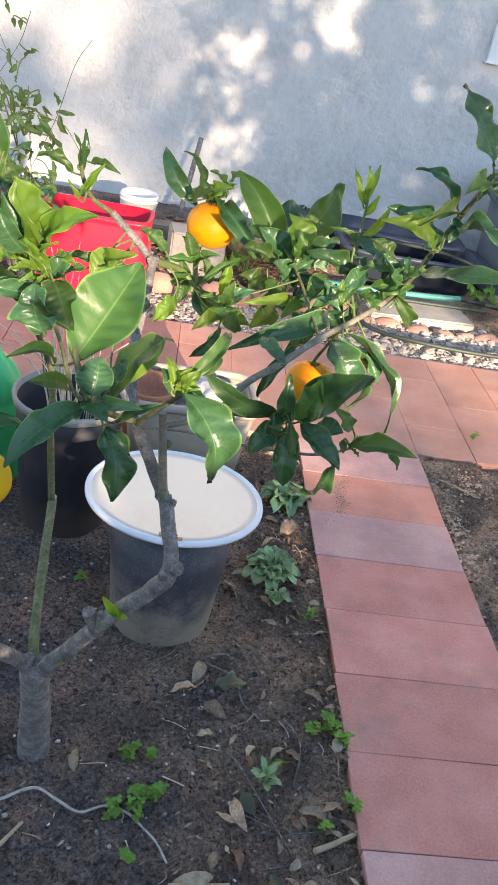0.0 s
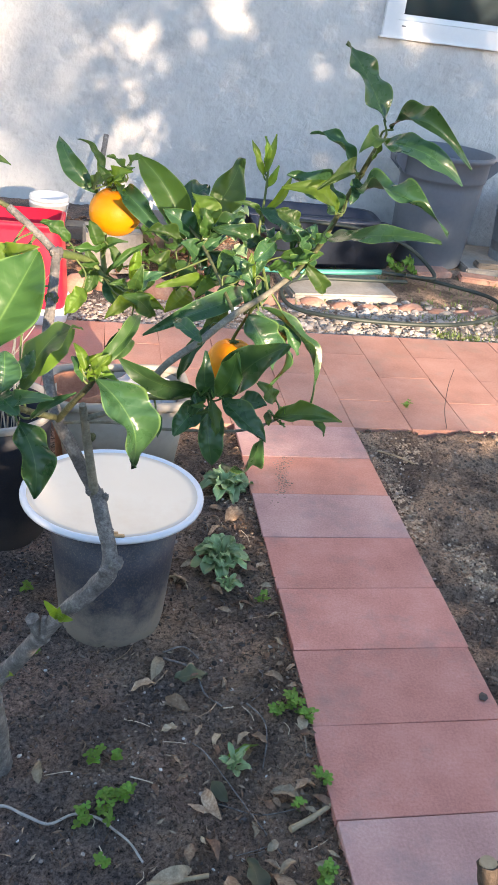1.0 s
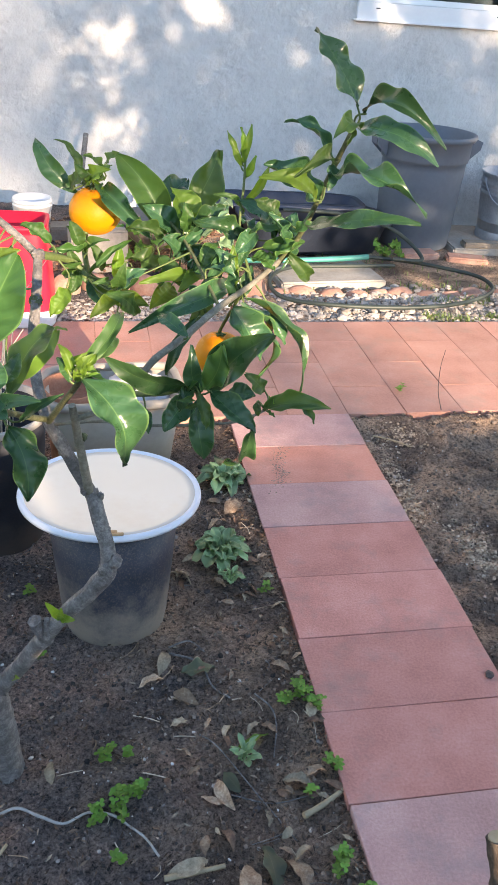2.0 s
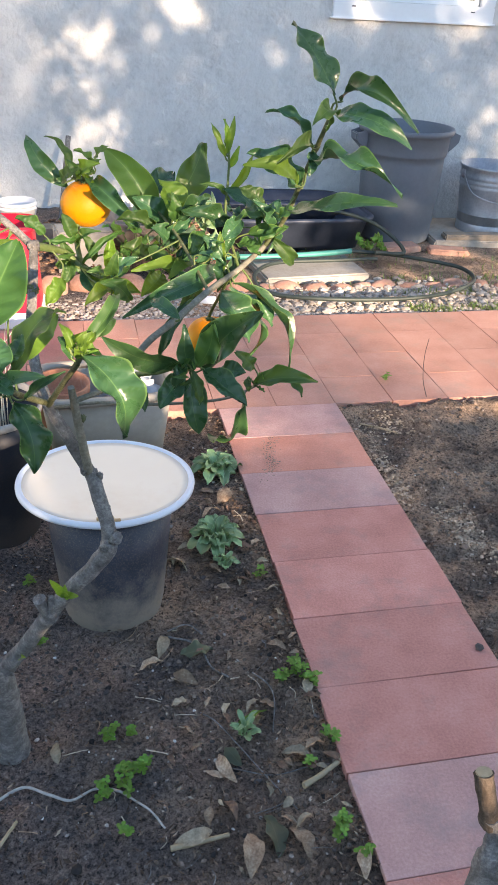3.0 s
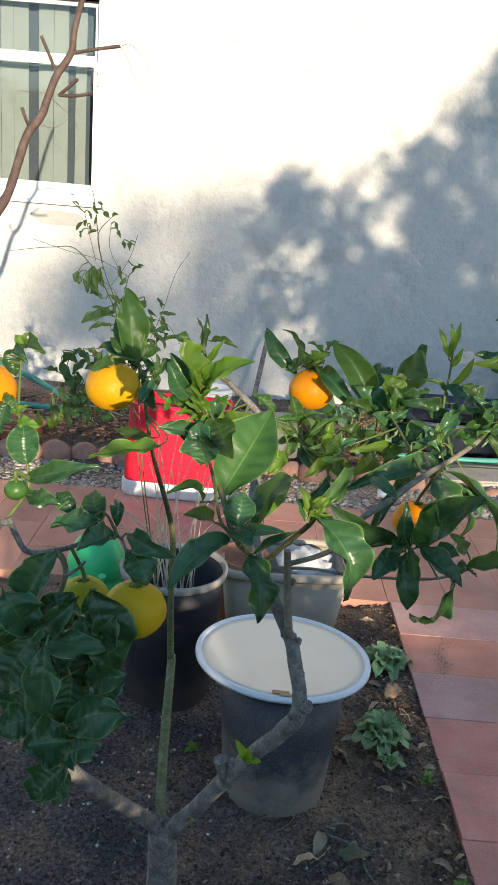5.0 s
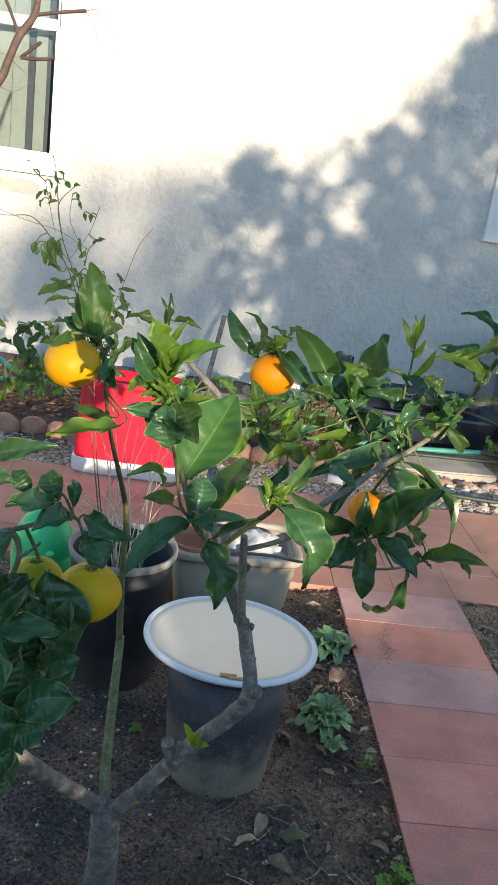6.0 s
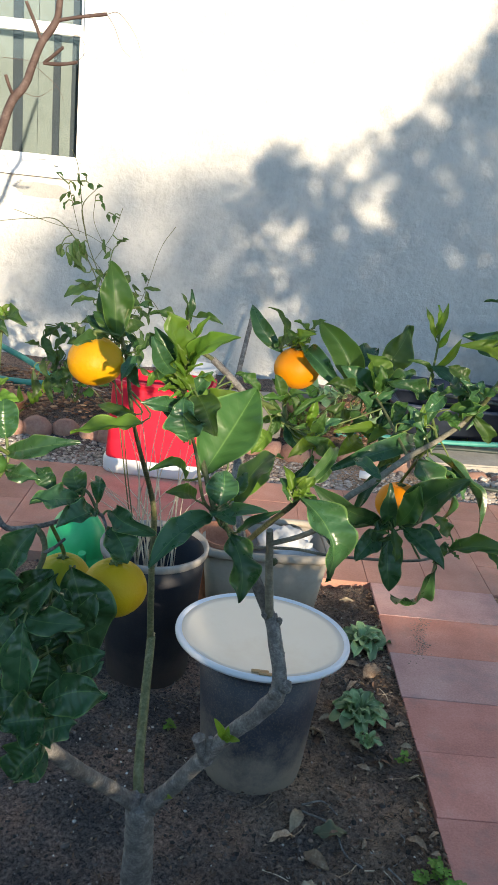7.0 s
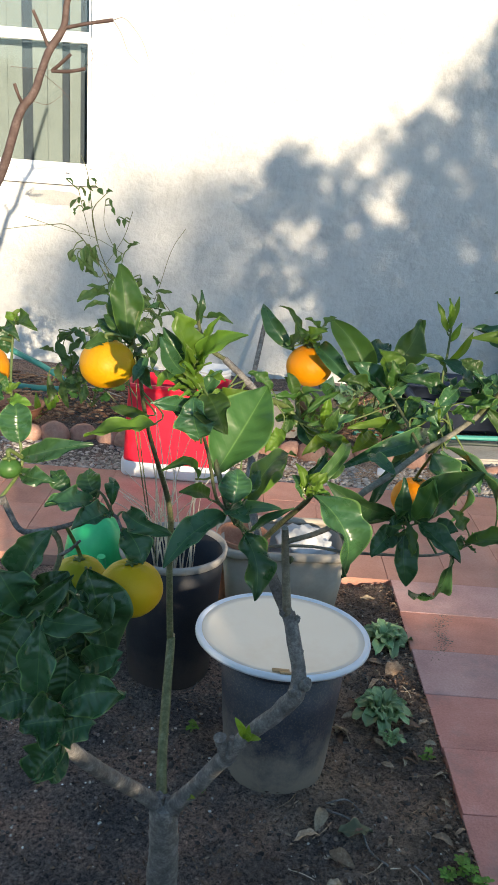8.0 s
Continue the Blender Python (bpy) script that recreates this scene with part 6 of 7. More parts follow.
    limb("cane", tree, [(-0.611, 1.450, 0.415), (-0.615, 1.420, 0.582), (-0.617, 1.400, 0.694), (-0.637, 1.250, 0.875), (-0.646, 1.200, 0.981), (-0.652, 1.190, 1.012)], 0.0060, 0.0020, BARK_GREEN, sides=10, store=P, radii=[0.0060, 0.0054, 0.0046, 0.0030, 0.0024, 0.0018])
    limb("twig", tree, [(-0.540, 1.320, 0.965), (-0.565, 1.302, 0.985), (-0.577, 1.290, 1.017), (-0.576, 1.290, 1.040)], 0.0034, 0.0018, BARK_GREEN, sides=9, store=P)
    limb("twig", tree, [(-0.516, 0.968, 0.883), (-0.527, 0.95, 0.906), (-0.536, 0.93, 0.957), (-0.548, 0.905, 1.011), (-0.551, 0.9, 1.042), (-0.552, 0.9, 1.065)], 0.0020, 0.0012, BARK_GREEN, sides=9, store=P)
    limb("limb", tree, [(-0.590, 1.230, 0.245), (-0.631, 1.200, 0.305), (-0.674, 1.100, 0.429), (-0.727, 0.99, 0.592), (-0.76, 0.95, 0.707), (-0.772, 0.95, 0.809), (-0.76, 0.96, 0.87), (-0.746, 0.96, 0.879)], 0.0140, 0.0045, BARK, sides=14, store=P, radii=[0.0125, 0.0119, 0.0108, 0.0090, 0.0074, 0.0055, 0.0042, 0.0034])
    limb("branch", tree, [(-0.747, 0.96, 0.884), (-0.739, 0.96, 0.864), (-0.725, 0.955, 0.849), (-0.698, 0.96, 0.851), (-0.678, 0.965, 0.856), (-0.655, 0.97, 0.865), (-0.634, 0.97, 0.868), (-0.626, 0.965, 0.86), (-0.619, 0.955, 0.844)], 0.0044, 0.0018, BARK, sides=10, store=P, radii=[0.0034, 0.0033, 0.0031, 0.0028, 0.0025, 0.0020, 0.0017, 0.0015])
    limb("twig", tree, [(-0.697, 0.96, 0.851), (-0.687, 0.95, 0.845), (-0.68, 0.93, 0.837), (-0.682, 0.9, 0.824), (-0.692, 0.875, 0.8), (-0.683, 0.86, 0.753), (-0.665, 0.84, 0.699), (-0.653, 0.83, 0.682)], 0.0034, 0.0016, BARK_GREEN, sides=9, store=P)
    limb("pruned_stub", tree, [(-0.682, 0.93, 0.836), (-0.668, 0.925, 0.848), (-0.658, 0.92, 0.86)], 0.0022, 0.0014, BARK, "thin broken side twig", sides=8)
    limb("twig", tree, [(-0.686, 0.872, 0.783), (-0.664, 0.87, 0.811), (-0.649, 0.9, 0.82), (-0.649, 0.93, 0.826)], 0.0022, 0.0014, BARK_GREEN, sides=8, store=P)
    limb("twig", tree, [(-0.634, 0.97, 0.868), (-0.644, 0.97, 0.888), (-0.653, 0.98, 0.891)], 0.0020, 0.0012, BARK_GREEN, sides=8, store=P)
    limb("twig", tree, [(-0.76, 0.96, 0.87), (-0.745, 0.965, 0.888), (-0.729, 0.965, 0.915), (-0.73, 0.97, 0.937), (-0.743, 0.985, 0.986), (-0.752, 1.02, 1.025), (-0.752, 1.03, 1.054)], 0.0022, 0.0012, TWIG, sides=8, store=P)
    # new shoots low on the limb
    for b, t in (((-0.474, 1.135, 0.470), (-0.487, 1.115, 0.515)), ((-0.472, 1.133, 0.468), (-0.468, 1.11, 0.508)), ((-0.470, 1.135, 0.470), (-0.452, 1.105, 0.492)), ((-0.545, 1.20, 0.300), (-0.540, 1.175, 0.322))):
        add_leaf(tree, P, b, t, 0.012, 0.1, 0, 1.0, int(b[2] * 999))
    seed = 1
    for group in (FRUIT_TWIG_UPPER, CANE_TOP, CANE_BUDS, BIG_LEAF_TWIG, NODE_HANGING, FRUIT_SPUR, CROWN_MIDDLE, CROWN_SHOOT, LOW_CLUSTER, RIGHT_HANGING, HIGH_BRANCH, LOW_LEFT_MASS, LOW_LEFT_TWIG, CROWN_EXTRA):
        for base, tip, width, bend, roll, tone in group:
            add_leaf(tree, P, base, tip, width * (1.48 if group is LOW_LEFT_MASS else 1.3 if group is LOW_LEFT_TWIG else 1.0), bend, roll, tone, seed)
            seed += 1
    q = random.Random(13)
    for c, n_, size, tone in (((-0.405, 1.44, 0.985), 7, 0.030, 0.6), ((-0.428, 1.40, 0.885), 6, 0.040, 0.6), ((-0.430, 0.975, 0.915), 8, 0.018, 0.9), ((-0.30, 1.36, 0.915), 7, 0.050, 0.3), ((-0.25, 1.28, 0.90), 8, 0.045, 0.3),
                               ((-0.19, 1.29, 0.94), 7, 0.045, 0.3), ((-0.551, 0.9, 1.034), 6, 0.024, 0.85), ((-0.545, 1.28, 0.90), 4, 0.045, 0.6), ((-0.315, 1.05, 0.845), 3, 0.022, 0.5), ((-0.235, 1.06, 0.825), 3, 0.016, 0.7), ((-0.648, 1.2, 1.0), 6, 0.035, 0.4), ((-0.38, 1.3, 0.86), 6, 0.045, 0.45), ((-0.149, 1.14, 1.1), 1, 0.02, 0.4)):
        for k in range(n_):
            b = Vector(c) + Vector((q.uniform(-1, 1), q.uniform(-0.6, 0.6), q.uniform(-1, 1))) * size * 0.55
            d = Vector((q.uniform(-1, 1), q.uniform(-0.9, 0.4), q.uniform(-0.8, 0.9))).normalized() * size * q.uniform(0.7, 1.4)
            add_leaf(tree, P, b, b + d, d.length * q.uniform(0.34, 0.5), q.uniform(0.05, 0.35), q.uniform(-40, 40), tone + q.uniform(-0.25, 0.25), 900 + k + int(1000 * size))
    fruit(tree, P, (-0.683, 1.186, 0.978), 0.0350, PEEL, 1)
    fruit(tree, P, (-0.61, 0.945, 0.798), 0.0338, PEEL_GREEN, 2)
    fruit(tree, P, (-0.673, 0.985, 0.78), 0.0310, PEEL_GREEN, 3)
    fruit(tree, P, (-0.410, 1.446, 0.936), 0.0365, PEEL, 4)
    fruit(tree, P, (-0.247, 1.300, 0.782), 0.0345, PEEL, 5)
    fruit(tree, P, (-0.736, 0.95, 0.92), 0.0120, LIME, 6)
    fruit(tree, P, (-0.798, 1.05, 0.996), 0.0330, PEEL, 7)
    return tree


build_citrus()


# ---- bare pruned tree by the house ----
def build_bare_tree():
    t = empty("pruned_tree", (-1.638, 2.40, -0.03), label="bare reddish sapling pruned to short stubs", category="tree")

    def b(pts, r0, r1, name="branch", mat_=BARK_RED, label=""):
        v, f = tube(pts, r0, r1, 10, 6, 0.15, pts[0][0] * 9)
        part(name, mesh_of(name, v, f, mat_), None, t, label)

    b([(-1.638, 2.40, -0.05), (-1.618, 2.48, 0.35), (-1.518, 2.65, 0.72), (-1.418, 2.75, 0.971)], 0.030, 0.020, "trunk")
    b([(-1.418, 2.75, 0.971), (-1.36, 2.8, 1.1), (-1.329, 2.85, 1.178), (-1.281, 2.88, 1.349), (-1.242, 2.9, 1.41), (-1.205, 2.93, 1.529), (-1.162, 2.95, 1.606), (-1.148, 2.95, 1.685), (-1.118, 2.97, 1.814), (-1.07, 2.98, 1.968)], 0.0165, 0.0078)
    b([(-1.162, 2.95, 1.606), (-1.085, 2.94, 1.622), (-1.004, 2.93, 1.636)], 0.0055, 0.0052)
    b([(-1.205, 2.93, 1.55), (-1.224, 2.92, 1.597), (-1.245, 2.91, 1.644)], 0.0055, 0.0052)
    b([(-1.19, 2.92, 1.479), (-1.136, 2.9, 1.479), (-1.079, 2.88, 1.488)], 0.0055, 0.0052)
    b([(-1.19, 2.92, 1.479), (-1.157, 2.9, 1.501), (-1.123, 2.88, 1.525)], 0.0055, 0.0052)
    b([(-1.272, 2.89, 1.37), (-1.281, 2.87, 1.397), (-1.291, 2.86, 1.43)], 0.0055, 0.0052)
    b([(-1.36, 2.8, 1.1), (-1.424, 2.8, 1.253), (-1.518, 2.8, 1.452)], 0.010, 0.007)
    b([(-1.004, 2.93, 1.636), (-0.965, 2.92, 1.64), (-0.913, 2.91, 1.586), (-0.884, 2.9, 1.523)], 0.0009, 0.0005, "withered_shoot", BARK_RED)
    b([(-1.004, 2.93, 1.636), (-0.976, 2.92, 1.598), (-0.95, 2.91, 1.544), (-0.919, 2.9, 1.518)], 0.0009, 0.0005, "withered_shoot", BARK_RED)
    b([(-1.079, 2.88, 1.488), (-1.054, 2.88, 1.525), (-1.08, 2.88, 1.562), (-1.114, 2.88, 1.544)], 0.0009, 0.0005, "withered_shoot", BARK_RED)
    b([(-1.215, 2.9, 1.469), (-1.14, 2.88, 1.415), (-1.115, 2.87, 1.376)], 0.0009, 0.0005, "withered_shoot", BARK_RED)
    b([(-1.24, 2.89, 1.385), (-1.19, 2.87, 1.379), (-1.135, 2.86, 1.414)], 0.0009, 0.0005, "withered_shoot", BARK_RED)
    b([(-1.305, 2.88, 1.479), (-1.238, 2.89, 1.479), (-1.19, 2.92, 1.479)], 0.0009, 0.0005, "withered_shoot", BARK_RED)


build_bare_tree()


# ---- plants in the bed and pots ----
def build_pot_plant():
    """Thin weak stems with small leaves and a bunch of dry stalks, rooted in the large pot."""
    r = random.Random(21)
    dry = empty("dry_stalks", (-0.665, 1.99, 0.19), label="bunch of pale dry stalks standing in the pot", category="dead plant")
    for k in range(26):
        x, y = -0.665 + r.uniform(-0.05, 0.05), 1.99 + r.uniform(-0.05, 0.05)
        h = r.uniform(0.18, 0.46)
        lx, ly = r.uniform(-0.13, 0.10), r.uniform(-0.10, 0.08)
        v, f = tube([(x, y, 0.17), (x + lx * 0.4, y + ly * 0.4, 0.26 + h * 0.6), (x + lx * r.uniform(0.8, 1.5), y + ly, 0.26 + h)], r.uniform(0.0012, 0.0028), 0.0008, 5, 4)
        part("stalk", mesh_of("stalk", v, f, STRAW), None, dry)
    vine = empty("vine", (-0.69, 1.98, 0.19), label="spindly vine with small curled leaves in the pot", category="vine")
    P = []
    stems = [[(-0.68, 1.98, 0.17), (-0.745, 1.96, 0.60), (-0.765, 1.95, 0.86), (-0.775, 1.95, 1.0)],
             [(-0.69, 1.99, 0.17), (-0.77, 1.97, 0.70), (-0.80, 1.96, 0.92), (-0.85, 1.95, 1.06), (-0.87, 1.95, 1.19), (-0.885, 1.95, 1.23)],
             [(-0.77, 1.97, 0.80), (-0.83, 1.96, 0.98), (-0.90, 1.95, 1.08), (-0.96, 1.95, 1.085), (-1.05, 1.95, 1.07)],
             [(-0.765, 1.95, 0.85), (-0.72, 1.94, 0.95), (-0.69, 1.94, 1.05), (-0.66, 1.93, 1.10)],
             [(-0.76, 1.96, 0.72), (-0.84, 1.95, 0.84), (-0.90, 1.95, 0.86)],
             [(-0.76, 1.96, 0.66), (-0.86, 1.95, 0.76), (-0.92, 1.95, 0.78)],
             [(-0.85, 1.95, 1.06), (-0.86, 1.95, 1.12), (-0.83, 1.95, 1.16)],
             [(-1.004, 1.950, 1.100), (-0.920, 1.950, 1.079), (-0.854, 1.950, 1.066), (-0.792, 1.950, 1.036)],
             [(-0.890, 1.950, 1.162), (-0.878, 1.950, 1.114), (-0.864, 1.950, 1.063)],
             [(-0.833, 1.950, 1.144), (-0.835, 1.950, 1.095), (-0.816, 1.950, 1.053)],
             [(-0.871, 1.950, 1.039), (-0.828, 1.950, 1.007), (-0.802, 1.950, 0.973)],
             [(-0.775, 1.950, 1.126), (-0.794, 1.950, 1.069), (-0.834, 1.950, 1.006)],
             [(-0.669, 1.950, 0.893), (-0.703, 1.950, 0.939), (-0.736, 1.950, 0.949)]]
    for s in stems:
        v, f = tube(s, 0.0007 if s is stems[3] or s in stems[7:] else 0.0017, 0.0006, 6, 6)
        P += smooth_path(s, 10)
        part("stem", mesh_of("stem", v, f, BARK_GREEN), None, vine)

    def bunch(c, n, size, spread_, hang, seed):
        q = random.Random(seed)
        for k in range(n):
            base = Vector(c) + Vector((q.uniform(-1, 1), q.uniform(-0.4, 0.4), q.uniform(-0.7, 0.7))) * spread_
            d = Vector((q.uniform(-1, 1), q.uniform(-0.6, 0.3), q.uniform(-1.2, 0.4) - hang)).normalized() * size * q.uniform(0.6, 1.3)
            add_leaf(vine, P, base, base + d, size * q.uniform(0.34, 0.50), q.uniform(0.06, 0.24), q.uniform(-40, 40), 0.5, seed * 50 + k, 0.2, LEAF_VINE)

    for k, (b_, t_, w_) in enumerate((((-0.820, 1.950, 0.957), (-0.894, 1.940, 0.933), 0.030),
                                      ((-0.822, 1.950, 0.947), (-0.868, 1.940, 0.969), 0.018),
                                      ((-0.826, 1.950, 0.928), (-0.879, 1.940, 0.919), 0.016),
                                      ((-0.811, 1.950, 1.056), (-0.805, 1.940, 1.028), 0.009),
                                      ((-0.853, 1.950, 1.176), (-0.861, 1.940, 1.187), 0.010),
                                      ((-0.848, 1.950, 1.168), (-0.836, 1.940, 1.156), 0.012),
                                      ((-0.831, 1.950, 1.158), (-0.818, 1.940, 1.165), 0.010),
                                      ((-0.823, 1.950, 1.147), (-0.817, 1.940, 1.131), 0.008),
                                      ((-0.817, 1.950, 1.131), (-0.811, 1.940, 1.117), 0.009),
                                      ((-0.808, 1.950, 1.109), (-0.801, 1.940, 1.095), 0.009),
                                      ((-0.792, 1.950, 1.110), (-0.792, 1.940, 1.093), 0.010),
                                      ((-0.784, 1.950, 1.047), (-0.764, 1.940, 1.061), 0.009),
                                      ((-0.773, 1.950, 1.059), (-0.759, 1.940, 1.064), 0.009))):
        add_leaf(vine, P, b_, t_, w_, 0.2, 10, 0.5, 770 + k, 0.2, LEAF_VINE)
    bunch((-0.885, 1.95, 1.035), 18, 0.030, 0.032, 0.8, 3)
    bunch((-0.865, 1.95, 1.15), 9, 0.018, 0.05, 0.6, 4)
    bunch((-0.80, 1.95, 0.96), 12, 0.028, 0.05, 0.0, 5)
    bunch((-0.765, 1.95, 0.90), 12, 0.030, 0.055, 0.0, 6)
    bunch((-0.89, 1.95, 0.845), 18, 0.046, 0.05, 0.0, 7)
    bunch((-0.90, 1.95, 0.77), 16, 0.050, 0.055, 0.3, 8)
    bunch((-0.74, 1.95, 1.0), 6, 0.022, 0.06, 0.0, 9)
    bunch((-0.77, 1.95, 0.80), 10, 0.036, 0.06, 0.0, 10)
    bunch((-0.774, 1.95, 0.957), 18, 0.032, 0.060, 0.3, 22)
    bunch((-0.764, 1.95, 0.837), 14, 0.036, 0.060, 0.2, 25)


build_pot_plant()


def build_round_leaf_plant(at, n, size, seed, label, material):
    """A low plant with broad rounded leaves on thin stalks."""
    r = random.Random(seed)
    pl_ = empty("bedding_plant", at, label=label, category="plant")
    root = [Vector(at)]
    for k in range(n):
        a = r.uniform(0, 2 * math.pi)
        d = r.uniform(0.2, 1.0)
        base = Vector(at) + Vector((math.cos(a) * d * size * 1.6, math.sin(a) * d * size * 1.0, size * r.uniform(0.7, 2.4)))
        tip = base + Vector((math.cos(a) * 0.8, math.sin(a) * 0.5 - 0.5, r.uniform(-0.2, 0.4))).normalized() * size * r.uniform(0.6, 1.0)
        v, f, uv = leaf_shape(base, tip, size * r.uniform(0.75, 1.0), 0.1, r.uniform(-20, 20), seed * 77 + k, 8, 6, 0.2, 0.1, (0, -0.5, 0.85), 0.55, 0.48)
        tv, tf = tube([at, (base + root[0]) / 2 + Vector((0, 0, 0.01)), base], 0.003, 0.002, 5, 3)
        o = len(v)
        part("leaf", mesh_of("leaf", v + tv, f + [tuple(i + o for i in t) for t in tf], [material, TWIG], True, uv + [(0.5, 0)] * len(tv), [0] * len(f) + [1] * len(tf)), None, pl_)
    return pl_


build_round_leaf_plant((0.02, 4.00, 0.06), 18, 0.11, 3, "pale green bedding plant with rounded leaves", LEAF_GREY)
build_round_leaf_plant((-0.15, 3.92, 0.05), 10, 0.08, 5, "small bedding plant with rounded leaves", LEAF_WEED)
build_round_leaf_plant((-1.28, 4.02, 0.07), 9, 0.07, 8, "yellow-green seedling at the edge of the mulch", LEAF_WEED)
def build_seedling():
    """A thin leaning shoot with upright pale leaves."""
    g = empty("seedling", (-1.548, 3.920, 0.003), label="leaning yellow-green seedling in the terracotta saucer", category="plant")
    stem = [(-1.548, 3.920, 0.003), (-1.474, 3.920, 0.067), (-1.393, 3.920, 0.148)]
    v, f = tube(stem, 0.004, 0.002, 7, 5)
    part("stem", mesh_of("stem", v, f, TWIG), None, g)
    for k, (b_, t_) in enumerate((((-1.455, 3.900, 0.074), (-1.477, 3.880, 0.140)), ((-1.444, 3.900, 0.087), (-1.424, 3.880, 0.145)), ((-1.423, 3.900, 0.117), (-1.429, 3.880, 0.172)), ((-1.401, 3.900, 0.141), (-1.403, 3.880, 0.202)), ((-1.393, 3.900, 0.151), (-1.365, 3.880, 0.200)), ((-1.504, 3.900, 0.041), (-1.521, 3.880, 0.164)))):
        add_leaf(g, smooth_path(stem, 8), b_, t_, 0.034, 0.1, 0, 1.0, 640 + k)


build_seedling()
build_round_leaf_plant((1.08, 4.20, 0.0), 16, 0.05, 9, "tuft of green weeds beside the tray", LEAF_WEED)


def build_rosette(at, r0, n, seed, label):
    """A flat rosette of frilly grey-green leaves."""
    r = random.Random(seed)
    ros = empty("rosette_weed", at, label=label, category="weed")
    for k in range(n):
        a = k * 2.4 + r.uniform(-0.2, 0.2)
        s = r0 * (1.0 - 0.55 * k / n) * r.uniform(0.85, 1.1)
        base = Vector(at) + Vector((math.cos(a), math.sin(a), 0)) * s * 0.12 + Vector((0, 0, 0.004 + 0.012 * k / n))
        tip = Vector(at) + Vector((math.cos(a), math.sin(a), 0)) * s + Vector((0, 0, 0.022 + 0.050 * k / n))
        v, f, uv = leaf_shape(base, tip, s * 0.50, 0.22, 0, seed * 31 + k, 16, 8, 0.22, 0.13, (0, 0, 1), 0.72, 0.34)
        part("leaf", mesh_of("leaf", v, f, LEAF_GREY, True, uv), None, ros)


build_rosette((-0.074, 2.187, soil_height(-0.074, 2.187)), 0.085, 24, 2, "grey-green weed rosette beside the path")
build_rosette((-0.127, 1.844, soil_height(-0.127, 1.844)), 0.088, 26, 4, "frilly grey-green weed rosette near the path")
build_rosette((-0.119, 1.743, soil_height(-0.119, 1.743)), 0.038, 8, 6, "small grey-green weed rosette")
build_rosette((-0.167, 1.254, soil_height(-0.167, 1.254)), 0.036, 9, 7, "small star-shaped grey-green weed")


def build_weed(at, n, size, seed):
    r = random.Random(seed)
    w = empty("clover_weed", at, label="small bright green weed sprouting from the soil", category="weed", group="weeds in the soil")
    for k in range(int(n * 1.4)):
        a = r.uniform(0, 6.28)
        d = r.uniform(0.15, 1.0) * size
        c = Vector(at) + Vector((math.cos(a) * d, math.sin(a) * d, r.uniform(0.006, 0.030)))
        v, f, uv, slots = [], [], [], []
        for j in range(3):
            b = a + j * 2.09
            lv, lf, lu = leaf_shape(c, c + Vector((math.cos(b), math.sin(b), r.uniform(-0.2, 0.3))) * 0.009, 0.008, 0.05, 0, k * 7 + j, 5, 4, 0.15, 0.03, (0, 0, 1), 0.58, 0.42)
            o = len(v)
            v += lv; uv += lu
            f += [tuple(i + o for i in t) for t in lf]
        slots = [0] * len(f)
        tv, tf = tube([at, (Vector(at) + c) / 2 + Vector((0, 0, 0.004)), c], 0.0010, 0.0007, 4, 2)
        o = len(v)
        part("leaf", mesh_of("leaf", v + tv, f + [tuple(i + o for i in t) for t in tf], [LEAF_WEED, TWIG], True, uv + [(0.5, 0)] * len(tv), slots + [1] * len(tf)), None, w)


for k, (x, y, n_, s) in enumerate(((-0.039, 1.708, 6, 0.014), (-0.417, 1.289, 8, 0.017), (-0.379, 1.287, 6, 0.013), (-0.392, 1.209, 10, 0.020), (-0.433, 1.172, 10, 0.020), (-0.395, 1.175, 8, 0.018), (-0.362, 1.209, 9, 0.018), (-0.40, 1.088, 6, 0.013),
                                   (-0.030, 1.385, 14, 0.030), (-0.071, 1.367, 7, 0.016), (-0.010, 1.354, 9, 0.020), (-0.008, 1.212, 8, 0.018), (-0.579, 1.743, 6, 0.018), (-0.041, 1.033, 12, 0.028), (-0.019, 0.978, 5, 0.013), (-0.55, 1.55, 5, 0.015), (0.64, 2.70, 6, 0.02), (-0.06, 1.17, 3, 0.010))):
    z = soil_height(x, y) if y < 2.5 else 0.004
    build_weed((x, y, z), n_, s * 0.85, 40 + k)


# ---- litter on the soil ----
def fallen_leaf(x, y, length, width, turn, curl, material, label, seed):
    z = soil_height(x, y) + 0.006
    d = Vector((math.cos(radians(turn)), math.sin(radians(turn)), 0))
    v, f, uv = leaf_shape(Vector((x, y, z)) - d * length / 2, Vector((x, y, z + 0.004)) + d * length / 2, width, curl, random.Random(seed).uniform(-35, 35), seed, 14, 6, 0.22, 0.05, (0, 0, 1), 0.48, 0.80)
    tagged(part("fallen_leaf", mesh_of("fallen_leaf", v, f, material, True, uv), None), label, "leaf", "fallen leaves")


DRY_LABEL = "dry brown curled leaf fallen on the soil"
